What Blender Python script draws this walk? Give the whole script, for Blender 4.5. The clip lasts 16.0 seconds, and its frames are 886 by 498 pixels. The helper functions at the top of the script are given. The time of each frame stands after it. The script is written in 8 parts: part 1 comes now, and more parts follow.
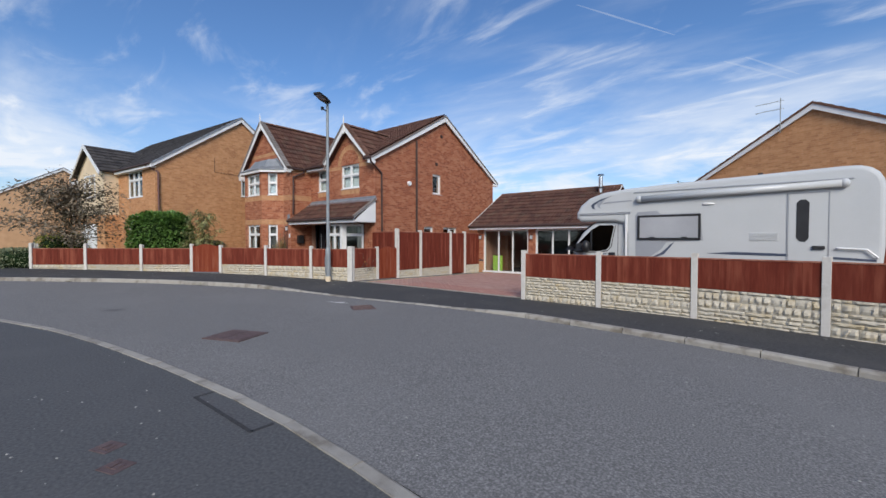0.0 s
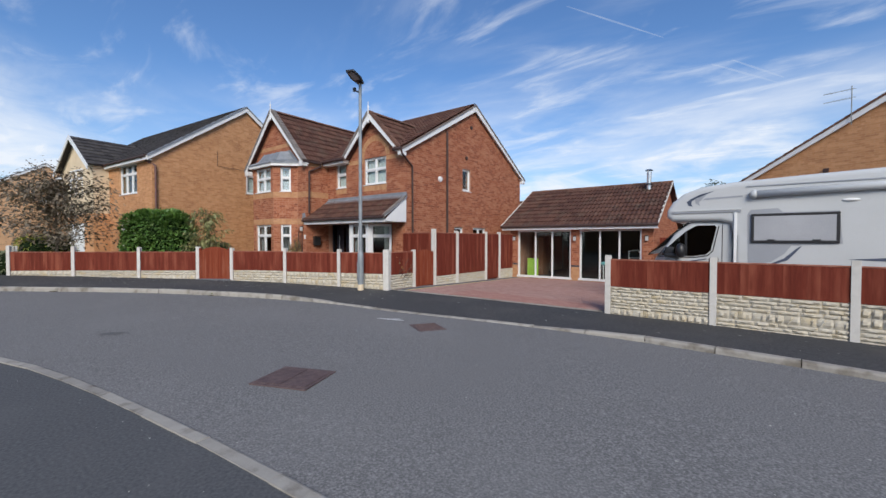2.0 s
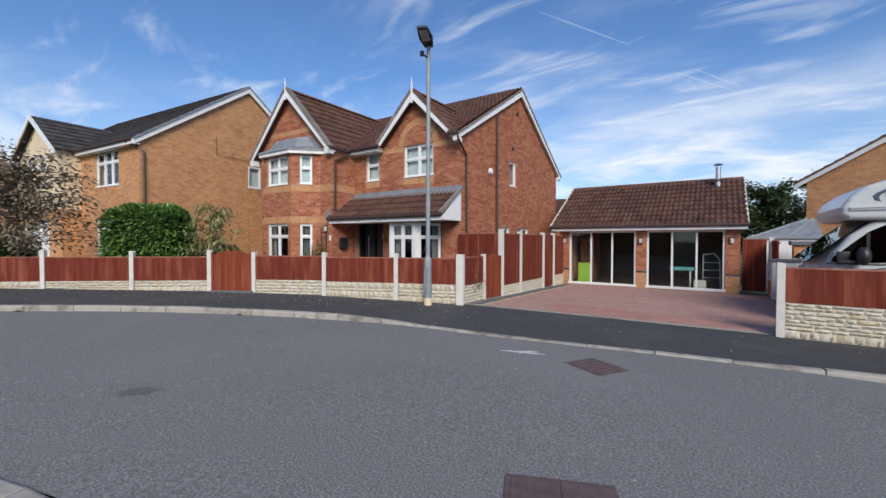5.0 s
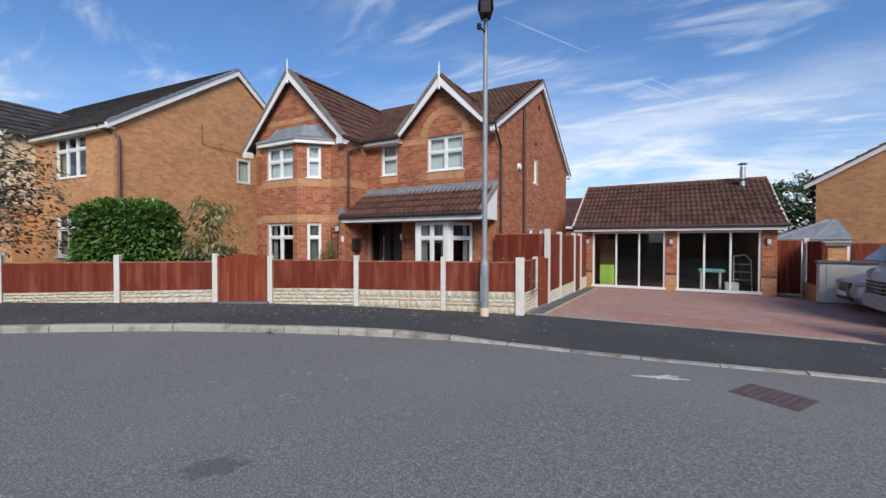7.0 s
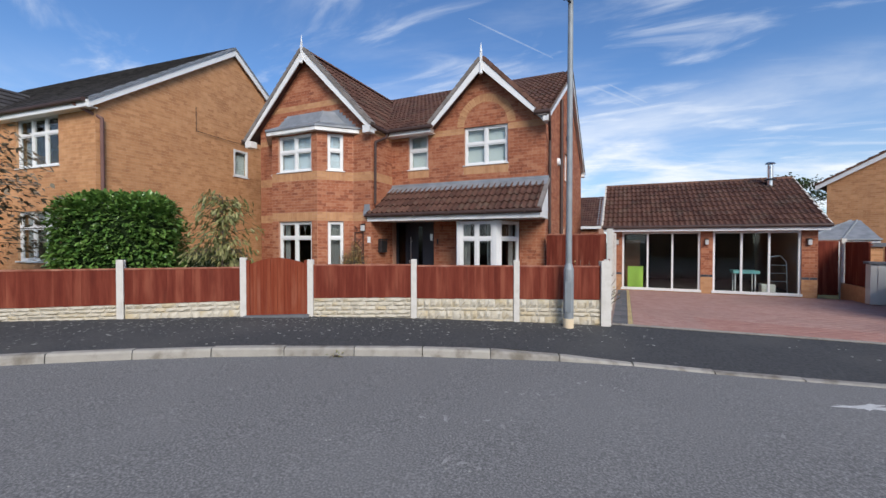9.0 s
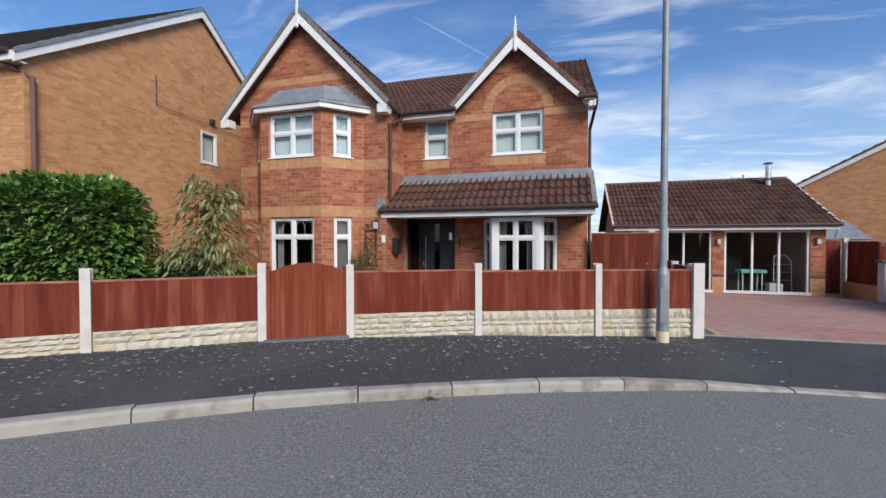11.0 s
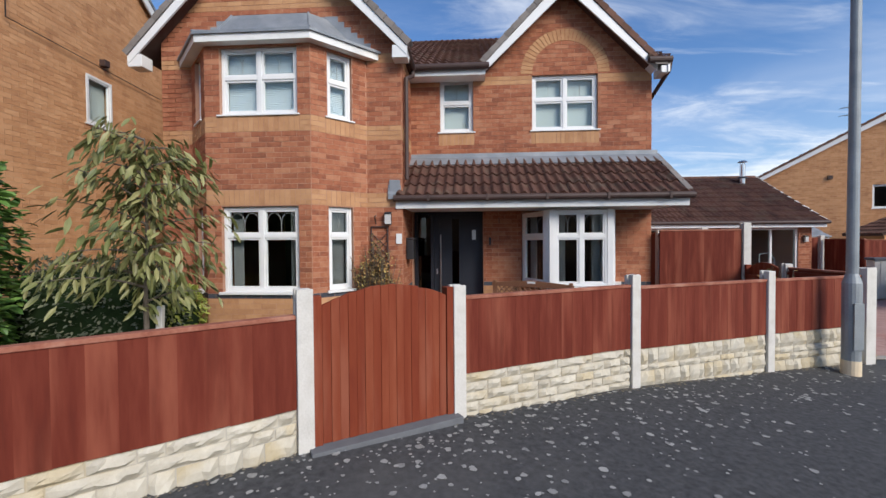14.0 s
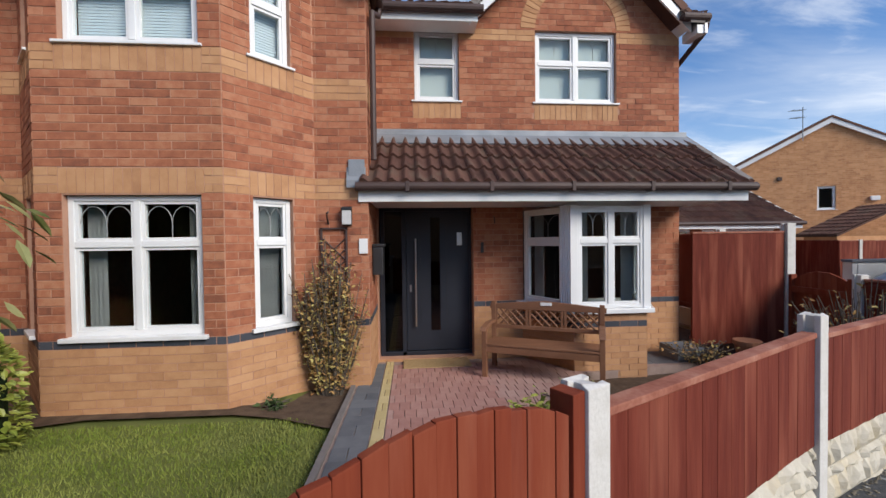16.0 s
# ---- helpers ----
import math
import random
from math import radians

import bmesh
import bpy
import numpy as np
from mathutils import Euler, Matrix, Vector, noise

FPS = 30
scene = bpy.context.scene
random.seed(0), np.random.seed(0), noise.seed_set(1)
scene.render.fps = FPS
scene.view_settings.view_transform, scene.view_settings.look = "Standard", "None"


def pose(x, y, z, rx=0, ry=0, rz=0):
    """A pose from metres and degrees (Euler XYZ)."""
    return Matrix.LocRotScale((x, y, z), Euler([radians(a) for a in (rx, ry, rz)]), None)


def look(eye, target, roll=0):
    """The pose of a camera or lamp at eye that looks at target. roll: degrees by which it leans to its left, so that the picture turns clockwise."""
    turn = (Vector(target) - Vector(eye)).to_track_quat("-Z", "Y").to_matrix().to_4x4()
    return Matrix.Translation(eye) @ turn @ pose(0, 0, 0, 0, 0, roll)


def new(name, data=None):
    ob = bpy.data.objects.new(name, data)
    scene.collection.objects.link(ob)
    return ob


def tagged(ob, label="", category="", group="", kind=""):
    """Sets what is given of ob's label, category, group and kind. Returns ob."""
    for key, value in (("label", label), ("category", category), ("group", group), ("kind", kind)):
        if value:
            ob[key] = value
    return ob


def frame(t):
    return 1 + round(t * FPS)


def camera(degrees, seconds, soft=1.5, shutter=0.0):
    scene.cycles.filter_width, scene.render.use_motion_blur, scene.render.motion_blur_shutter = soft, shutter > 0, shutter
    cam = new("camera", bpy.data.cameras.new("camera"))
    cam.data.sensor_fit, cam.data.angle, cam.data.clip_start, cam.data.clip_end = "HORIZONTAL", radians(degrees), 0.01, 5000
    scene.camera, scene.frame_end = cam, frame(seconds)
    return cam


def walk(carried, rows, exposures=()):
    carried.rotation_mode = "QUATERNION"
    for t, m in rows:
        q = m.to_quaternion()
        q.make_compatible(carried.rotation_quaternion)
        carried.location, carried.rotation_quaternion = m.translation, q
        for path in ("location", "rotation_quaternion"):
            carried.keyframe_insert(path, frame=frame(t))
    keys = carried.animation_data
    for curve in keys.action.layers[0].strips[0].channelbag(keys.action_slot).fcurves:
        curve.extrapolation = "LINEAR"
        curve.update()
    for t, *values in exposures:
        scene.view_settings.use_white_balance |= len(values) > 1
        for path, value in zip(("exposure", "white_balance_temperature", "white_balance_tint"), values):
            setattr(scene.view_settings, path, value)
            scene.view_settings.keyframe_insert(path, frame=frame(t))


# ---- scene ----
cam = camera(95.1, 16.0)
METRES, EYE, TILT, LEAN, TURN = 18.0, 1.51, 0.0, 0.0, 39.0
ROWS = [
    (0.0, 0.0, 0.0, 0.0, 0.0, -1.32, -0.04),
    (0.5, -0.0239, 0.0241, 0.0012, -0.17, -1.32, -0.03),
    (1.0, -0.0468, 0.0478, 0.0022, -0.41, -1.32, -0.02),
    (1.5, -0.0701, 0.0721, 0.0028, -0.84, -1.32, -0.03),
    (2.0, -0.0927, 0.0957, 0.0033, -1.34, -1.31, -0.03),
    (2.5, -0.1147, 0.1189, 0.0037, -1.78, -1.29, -0.05),
    (3.0, -0.1371, 0.1408, 0.0038, -2.11, -1.27, -0.04),
    (3.5, -0.1611, 0.1625, 0.0042, -2.54, -1.25, -0.06),
    (4.0, -0.1842, 0.1834, 0.0044, -3.16, -1.23, -0.09),
    (6.5, -0.302, 0.2838, 0.0048, -8.9, -1.02, -0.06),
    (7.0, -0.3252, 0.3029, 0.0049, -10.09, -1.01, -0.05),
    (7.5, -0.3496, 0.3222, 0.005, -11.04, -0.98, -0.06),
    (8.0, -0.3729, 0.3421, 0.005, -11.97, -0.95, -0.06),
    (8.5, -0.3953, 0.3631, 0.0055, -13.2, -0.95, -0.03),
    (11.0, -0.4934, 0.49, 0.0068, -22.52, -1.11, 0.05),
    (11.5, -0.5102, 0.519, 0.0074, -24.02, -1.12, 0.08),
    (12.0, -0.5232, 0.5482, 0.008, -25.48, -1.1, 0.14),
    (12.5, -0.5347, 0.5782, 0.0081, -27.26, -1.02, 0.22),
    (13.0, -0.5419, 0.608, 0.0079, -29.55, -1.01, 0.3),
    (13.5, -0.5462, 0.638, 0.008, -32.39, -1.09, 0.3),
    (14.0, -0.5441, 0.6682, 0.0074, -35.51, -1.16, 0.41),
    (14.5, -0.5395, 0.6988, 0.0068, -38.59, -1.1, 0.47),
    (15.0, -0.5287, 0.7262, 0.0086, -41.07, -1.13, 0.59),
    (15.5, -0.5168, 0.7503, 0.0107, -42.85, -1.11, 0.62),
    (16.0, -0.5028, 0.7719, 0.012, -43.89, -1.16, 0.7),
]
walk(cam, [(t, pose(0, 0, EYE, TILT, LEAN, TURN) @ pose(METRES * x, METRES * y, METRES * z, 90 + pitch, roll, yaw)) for t, x, y, z, yaw, pitch, roll in ROWS], exposures=[(0.0, -0.06), (4.0, 0.0), (8.0, 0.05), (12.0, 0.11), (16.0, 0.14)])

# ---- light ----
SUN_EL, SUN_AZ = 33.0, 139.0          # the sun stands high behind the walker, veiled by thin cloud
world = bpy.data.worlds.new("sky")
scene.world = world
world.use_nodes = True
wn, wl = world.node_tree.nodes, world.node_tree.links
wn.clear()
w_out, w_bg = wn.new("ShaderNodeOutputWorld"), wn.new("ShaderNodeBackground")
w_sky = wn.new("ShaderNodeTexSky")
w_sky.sky_type, w_sky.sun_disc = "NISHITA", False
w_sky.sun_elevation, w_sky.sun_rotation = radians(SUN_EL), radians(SUN_AZ)
w_sky.air_density, w_sky.dust_density, w_sky.ozone_density = 1.1, 0.6, 2.5
w_co = wn.new("ShaderNodeTexCoord")


def wmath(op, a, b=None):
    n = wn.new("ShaderNodeMath")
    n.operation = op
    for i, v in enumerate((a, b)):
        if v is None:
            continue
        if isinstance(v, (int, float)):
            n.inputs[i].default_value = v
        else:
            wl.new(v, n.inputs[i])
    return n.outputs[0]


def wclouds(scale, stretch, rot, detail, lo, hi, seed):
    mp = wn.new("ShaderNodeMapping")
    mp.inputs["Rotation"].default_value = rot
    mp.inputs["Scale"].default_value = stretch
    mp.inputs["Location"].default_value = (seed, seed * 0.37, 0)
    wl.new(w_plane, mp.inputs[0])
    nz = wn.new("ShaderNodeTexNoise")
    nz.inputs["Scale"].default_value, nz.inputs["Detail"].default_value, nz.inputs["Roughness"].default_value = scale, detail, 0.58
    nz.inputs["Distortion"].default_value = 0.6
    wl.new(mp.outputs[0], nz.inputs[0])
    rp = wn.new("ShaderNodeMapRange")
    rp.interpolation_type = "SMOOTHSTEP"
    rp.inputs["From Min"].default_value, rp.inputs["From Max"].default_value = lo, hi
    wl.new(nz.outputs[0], rp.inputs[0])
    return rp.outputs[0]


# the cloud deck: view directions laid on a flat layer high above
w_sep = wn.new("ShaderNodeSeparateXYZ")
wl.new(w_co.outputs["Generated"], w_sep.inputs[0])
w_h = wmath("ADD", wmath("MAXIMUM", w_sep.outputs[2], 0.0), 0.12)
w_cmb = wn.new("ShaderNodeCombineXYZ")
wl.new(wmath("DIVIDE", w_sep.outputs[0], w_h), w_cmb.inputs[0])
wl.new(wmath("DIVIDE", w_sep.outputs[1], w_h), w_cmb.inputs[1])
w_plane = w_cmb.outputs[0]
c1 = wclouds(0.42, (1, 2.0, 1), (0, 0, radians(15)), 10, 0.47, 0.80, 5.3)
c2 = wclouds(1.5, (1, 2.6, 1), (0, 0, radians(30)), 9, 0.50, 0.76, 9.4)
c3 = wclouds(0.9, (1, 1.2, 1), (0, 0, 0), 10, 0.40, 0.66, 1.7)
low = wn.new("ShaderNodeMapRange")
low.interpolation_type = "SMOOTHSTEP"
low.inputs["From Min"].default_value, low.inputs["From Max"].default_value = 0.36, 0.10
wl.new(w_sep.outputs[2], low.inputs[0])
cov = wmath("MINIMUM", wmath("ADD", wmath("ADD", wmath("MULTIPLY", c1, 0.50), wmath("MULTIPLY", c2, 0.46)), wmath("ADD", wmath("MULTIPLY", wmath("MULTIPLY", low.outputs[0], c3), 0.75), wmath("MULTIPLY", low.outputs[0], 0.18))), 0.92)
w_mix = wn.new("ShaderNodeMix")
w_mix.data_type = "RGBA"
wl.new(cov, w_mix.inputs[0])
w_tint = wn.new("ShaderNodeMix")
w_tint.data_type, w_tint.blend_type = "RGBA", "MULTIPLY"
w_tint.inputs[0].default_value = 1.0
w_tint.inputs[7].default_value = (0.71, 0.94, 1.23, 1)
wl.new(w_sky.outputs[0], w_tint.inputs[6])
wl.new(w_tint.outputs[2], w_mix.inputs[6])
w_mix.inputs[7].default_value = (7.6, 8.0, 8.6, 1)
wl.new(w_mix.outputs[2], w_bg.inputs[0])
w_bg.inputs[1].default_value = 0.12
wl.new(w_bg.outputs[0], w_out.inputs[0])

sun_lamp = bpy.data.lights.new("sun", "SUN")
sun_lamp.energy, sun_lamp.angle, sun_lamp.color = 3.6, radians(28), (1.0, 0.92, 0.82)
sun = new("sun", sun_lamp)
_a, _e = radians(SUN_AZ), radians(SUN_EL)
sun.matrix_world = look((math.sin(_a) * math.cos(_e) * 60, math.cos(_a) * math.cos(_e) * 60, math.sin(_e) * 60), (0, 0, 0))


# ---- materials ----
def material(name, cols, scale=6.0, rough=0.75, bump=0.25, fine=60.0, metal=0.0, rand="", rand_amt=0.35, stain=None, stain_scale=0.7, stain_amt=0.4, spec=0.5, stretch=(1, 1, 1)):
    """A surface from two to four colours: broad and fine variation, chance by object or island, stains, relief."""
    m = bpy.data.materials.new(name)
    m.use_nodes = True
    n, l = m.node_tree.nodes, m.node_tree.links
    b = n["Principled BSDF"]
    co = n.new("ShaderNodeTexCoord")
    mp = n.new("ShaderNodeMapping")
    mp.inputs["Scale"].default_value = stretch
    l.new(co.outputs["Object"], mp.inputs[0])
    if rand == "object":
        # each piece takes its own stretch of the grain
        chance, shift = n.new("ShaderNodeObjectInfo"), n.new("ShaderNodeVectorMath")
        shift.operation = "MULTIPLY"
        shift.inputs[1].default_value = (37.0, 23.0, 11.0)
        l.new(chance.outputs["Random"], shift.inputs[0])
        l.new(shift.outputs[0], mp.inputs["Location"])

    def nz(s, detail=5.0):
        t = n.new("ShaderNodeTexNoise")
        t.inputs["Scale"].default_value, t.inputs["Detail"].default_value = s, detail
        l.new(mp.outputs[0], t.inputs[0])
        return t.outputs[0]
    big, small = nz(scale), nz(fine, 3)
    ad = n.new("ShaderNodeMath")
    ad.operation = "MULTIPLY_ADD"
    l.new(small, ad.inputs[0])
    ad.inputs[1].default_value = 0.35
    l.new(big, ad.inputs[2])
    fac = ad.outputs[0]
    if rand:
        src = n.new("ShaderNodeObjectInfo").outputs["Random"] if rand == "object" else n.new("ShaderNodeNewGeometry").outputs["Random Per Island"]
        r = n.new("ShaderNodeMath")
        r.operation = "MULTIPLY_ADD"
        l.new(src, r.inputs[0])
        r.inputs[1].default_value = rand_amt * 2
        l.new(fac, r.inputs[2])
        r2 = n.new("ShaderNodeMath")
        r2.operation = "SUBTRACT"
        l.new(r.outputs[0], r2.inputs[0])
        r2.inputs[1].default_value = rand_amt
        fac = r2.outputs[0]
    rp = n.new("ShaderNodeValToRGB")
    el = rp.color_ramp.elements
    k = len(cols)
    lo, hi = (0.2, 1.1) if rand else (0.45, 0.9)
    el[0].position, el[0].color = lo, (*cols[0], 1)
    el[1].position, el[1].color = min(1, hi), (*cols[-1], 1)
    for i in range(1, k - 1):
        e = el.new(lo + (min(1, hi) - lo) * i / (k - 1))
        e.color = (*cols[i], 1)
    l.new(fac, rp.inputs[0])
    out = rp.outputs[0]
    if stain:
        st = n.new("ShaderNodeMapRange")
        st.interpolation_type = "SMOOTHSTEP"
        st.inputs["From Min"].default_value, st.inputs["From Max"].default_value, st.inputs["To Max"].default_value = 0.48, 0.72, stain_amt
        l.new(nz(stain_scale, 8), st.inputs[0])
        mx = n.new("ShaderNodeMix")
        mx.data_type = "RGBA"
        l.new(st.outputs[0], mx.inputs[0])
        l.new(out, mx.inputs[6])
        mx.inputs[7].default_value = (*stain, 1)
        out = mx.outputs[2]
    l.new(out, b.inputs["Base Color"])
    b.inputs["Roughness"].default_value, b.inputs["Metallic"].default_value = rough, metal
    b.inputs["Specular IOR Level"].default_value = spec if rough < 0.7 else spec * 0.5
    if bump:
        bp = n.new("ShaderNodeBump")
        bp.inputs["Strength"].default_value, bp.inputs["Distance"].default_value = bump, 0.01
        l.new(ad.outputs[0], bp.inputs["Height"])
        l.new(bp.outputs[0], b.inputs["Normal"])
    return m


def glass_material(name, tint=(0.9, 0.95, 0.95), gloss=1.0):
    m = bpy.data.materials.new(name)
    m.use_nodes = True
    n, l = m.node_tree.nodes, m.node_tree.links
    n.clear()
    out, mix = n.new("ShaderNodeOutputMaterial"), n.new("ShaderNodeMixShader")
    tr, gl, fr = n.new("ShaderNodeBsdfTransparent"), n.new("ShaderNodeBsdfGlossy"), n.new("ShaderNodeLayerWeight")
    tr.inputs[0].default_value = (*tint, 1)
    gl.inputs["Roughness"].default_value = 0.01
    fr.inputs["Blend"].default_value = 0.5
    steep, lift = n.new("ShaderNodeMath"), n.new("ShaderNodeMath")
    steep.operation, lift.operation = "POWER", "MULTIPLY_ADD"
    steep.inputs[1].default_value = 5.0
    lift.inputs[1].default_value, lift.inputs[2].default_value = 0.94, 0.035 + 0.02 * gloss
    l.new(fr.outputs["Facing"], steep.inputs[0])
    l.new(steep.outputs[0], lift.inputs[0])
    l.new(lift.outputs[0], mix.inputs[0])
    l.new(tr.outputs[0], mix.inputs[1])
    l.new(gl.outputs[0], mix.inputs[2])
    l.new(mix.outputs[0], out.inputs[0])
    return m


M_MORTAR = material("mortar", [(0.37, 0.20, 0.135), (0.47, 0.27, 0.185)], 3, 0.95, 0.3)
M_RED = material("red_brick", [(0.179, 0.068, 0.042), (0.278, 0.096, 0.052), (0.352, 0.131, 0.070), (0.410, 0.185, 0.105)], 14, 0.9, 0.45, 90, rand="island", rand_amt=0.30)
M_REDOB = material("red_brick_single", [(0.184, 0.072, 0.044), (0.286, 0.102, 0.055), (0.362, 0.139, 0.074), (0.421, 0.197, 0.110)], 14, 0.9, 0.45, 90, rand="object", rand_amt=0.30)
M_BUFF = material("buff_brick", [(0.34, 0.17, 0.088), (0.44, 0.235, 0.118), (0.50, 0.285, 0.150)], 9, 0.9, 0.45, 90, rand="island", rand_amt=0.25)
M_TAN = material("tan_brick", [(0.378, 0.184, 0.089), (0.497, 0.254, 0.121), (0.583, 0.319, 0.162)], 7, 0.92, 0.45, 90, rand="island", rand_amt=0.26, stain=(0.27, 0.125, 0.065), stain_scale=1.2, stain_amt=0.25)
M_TANMORTAR = material("tan_mortar", [(0.497, 0.302, 0.167), (0.583, 0.367, 0.216)], 3, 0.95, 0.3)
M_BLUE = material("blue_brick", [(0.035, 0.04, 0.05), (0.07, 0.075, 0.09)], 9, 0.7, 0.4, 90, rand="island")
M_TILE = material("roof_tile", [(0.045, 0.022, 0.017), (0.085, 0.040, 0.030), (0.115, 0.058, 0.042)], 5, 0.85, 0.5, 120, rand="island", rand_amt=0.25, stain=(0.10, 0.09, 0.07), stain_scale=2.5, stain_amt=0.35)
M_TILEOB = material("roof_tile_single", [(0.045, 0.022, 0.017), (0.085, 0.040, 0.030), (0.115, 0.058, 0.042)], 5, 0.85, 0.5, 120, rand="object", rand_amt=0.25, stain=(0.12, 0.11, 0.08), stain_scale=4, stain_amt=0.35)
M_TILEGREY = material("grey_roof_tile", [(0.030, 0.028, 0.028), (0.055, 0.050, 0.050), (0.08, 0.075, 0.07)], 5, 0.85, 0.5, 120, rand="island", rand_amt=0.25)
M_TILECAP = material("verge_tile", [(0.15, 0.135, 0.125), (0.23, 0.205, 0.19)], 8, 0.95, 0.4, rand="island")
M_RIDGE = material("ridge_tile", [(0.10, 0.055, 0.04), (0.17, 0.09, 0.065)], 6, 0.9, 0.4, rand="island")
M_LEAD = material("lead", [(0.17, 0.19, 0.21), (0.27, 0.29, 0.32)], 4, 0.6, 0.2, metal=0.25, stain=(0.36, 0.37, 0.38), stain_scale=3)
M_UPVC = material("white_upvc", [(0.68, 0.69, 0.69), (0.76, 0.76, 0.75)], 2, 0.35, 0.03)
M_SOFFIT = material("white_board", [(0.66, 0.66, 0.65), (0.78, 0.78, 0.77)], 2, 0.55, 0.05, stain=(0.45, 0.44, 0.41), stain_scale=3, stain_amt=0.3)
M_GUTTER = material("brown_plastic", [(0.040, 0.022, 0.018), (0.065, 0.036, 0.030)], 3, 0.62, 0.05)
M_FADED = material("faded_brown_plastic", [(0.13, 0.065, 0.055), (0.18, 0.09, 0.075)], 3, 0.6, 0.05)
M_GLASS = glass_material("window_glass", gloss=0.25)
# the dimness indoors is put into this near-black colour
M_ROOM = material("dim_room_surface", [(0.045, 0.043, 0.042), (0.075, 0.07, 0.066)], 1, 0.9, 0.0)
M_BLIND = material("blind_fabric", [(0.60, 0.66, 0.70), (0.68, 0.73, 0.76)], 3, 0.8, 0.05)
M_CURTAIN = material("curtain_cloth", [(0.42, 0.42, 0.42), (0.55, 0.55, 0.54)], 5, 0.9, 0.1)
M_LEADING = material("window_leading", [(0.22, 0.23, 0.235), (0.32, 0.33, 0.335)], 5, 0.5, 0.0)
M_DOOR = material("anthracite_door", [(0.008, 0.011, 0.019), (0.014, 0.018, 0.029)], 3, 0.5, 0.05)
M_DARKGLASS = glass_material("dark_glass", (0.10, 0.11, 0.12), 0.6)
M_STEEL = material("brushed_steel", [(0.55, 0.56, 0.57), (0.70, 0.71, 0.72)], 5, 0.28, 0.03, metal=1.0)
M_BLACK = material("black_plastic", [(0.012, 0.012, 0.013), (0.022, 0.022, 0.024)], 5, 0.45, 0.05)
M_FENCE = material("red_stained_timber", [(0.067, 0.010, 0.005), (0.122, 0.020, 0.010), (0.181, 0.039, 0.021)], 13, 0.8, 0.5, 55, rand="object", rand_amt=0.06, stain=(0.33, 0.105, 0.06), stain_scale=5, stain_amt=0.5, stretch=(1, 1, 0.12))
M_CAPPING = material("worn_capping_timber", [(0.20, 0.062, 0.038), (0.30, 0.115, 0.075), (0.40, 0.20, 0.14)], 5, 0.85, 0.4, 50)
M_FENCEI = material("red_stained_boards", [(0.071, 0.011, 0.006), (0.118, 0.021, 0.011), (0.155, 0.034, 0.018)], 3.5, 0.75, 0.5, 40, rand="island", rand_amt=0.18, stain=(0.27, 0.085, 0.05), stain_scale=3.2, stain_amt=0.3, stretch=(1, 1, 0.22))
M_GATE = material("gate_timber", [(0.122, 0.018, 0.008), (0.181, 0.034, 0.013), (0.235, 0.060, 0.027)], 8, 0.8, 0.6, 55, rand="object", rand_amt=0.14, stain=(0.30, 0.115, 0.07), stain_scale=7, stain_amt=0.45, stretch=(1, 1, 0.13))
M_POST = material("painted_concrete", [(0.50, 0.48, 0.44), (0.66, 0.64, 0.60)], 5, 0.85, 0.4, 80, stain=(0.34, 0.31, 0.26), stain_scale=5, stain_amt=0.45)
M_STONE = material("painted_stone_block", [(0.38, 0.34, 0.265), (0.58, 0.54, 0.45)], 9, 0.85, 0.9, 40, rand="object", rand_amt=0.08, stain=(0.45, 0.34, 0.16), stain_scale=2.6, stain_amt=0.55)
M_STONEI = material("painted_stone_rest", [(0.36, 0.33, 0.28), (0.46, 0.43, 0.37)], 6, 0.85, 0.7, 40, rand="island", rand_amt=0.12, stain=(0.47, 0.37, 0.19), stain_scale=1.6, stain_amt=0.6)
M_ROAD = material("road_asphalt", [(0.096, 0.095, 0.094), (0.164, 0.161, 0.158), (0.294, 0.290, 0.281)], 60, 0.9, 0.35, 190, stain=(0.215, 0.212, 0.206), stain_scale=0.3, stain_amt=0.45)
M_PAVENEAR = material("footway_asphalt", [(0.062, 0.064, 0.067), (0.090, 0.092, 0.095), (0.120, 0.122, 0.124)], 40, 0.85, 0.25, 220, stain=(0.11, 0.11, 0.112), stain_scale=0.8, stain_amt=0.5)
M_PAVE = material("pavement_asphalt", [(0.038, 0.039, 0.041), (0.059, 0.060, 0.062), (0.080, 0.081, 0.083)], 25, 0.85, 0.6, 200, stain=(0.092, 0.09, 0.086), stain_scale=0.8, stain_amt=0.5)
M_KERB = material("kerb_concrete", [(0.25, 0.235, 0.21), (0.37, 0.35, 0.31)], 7, 0.9, 0.6, 120, rand="object", rand_amt=0.25, stain=(0.13, 0.11, 0.085), stain_scale=4.5, stain_amt=0.75)
M_IRON = material("iron_cover", [(0.105, 0.075, 0.074), (0.165, 0.118, 0.114)], 12, 0.7, 0.8, 90, metal=0.3)
M_PAVER = material("red_block_paving", [(0.296, 0.167, 0.141), (0.365, 0.217, 0.185), (0.422, 0.273, 0.233)], 8, 0.9, 0.3, 90, rand="island", rand_amt=0.2, stain=(0.30, 0.20, 0.17), stain_scale=0.6, stain_amt=0.4)
M_SLATEPAVER = material("charcoal_block", [(0.09, 0.095, 0.105), (0.15, 0.155, 0.165)], 8, 0.9, 0.4, 90, rand="island")
M_YELLOWPAVER = material("buff_block", [(0.42, 0.33, 0.15), (0.52, 0.42, 0.22)], 8, 0.9, 0.4, 90, rand="island")
M_JOINT = material("joint_sand", [(0.251, 0.186, 0.158), (0.331, 0.248, 0.214)], 8, 0.95, 0.3)
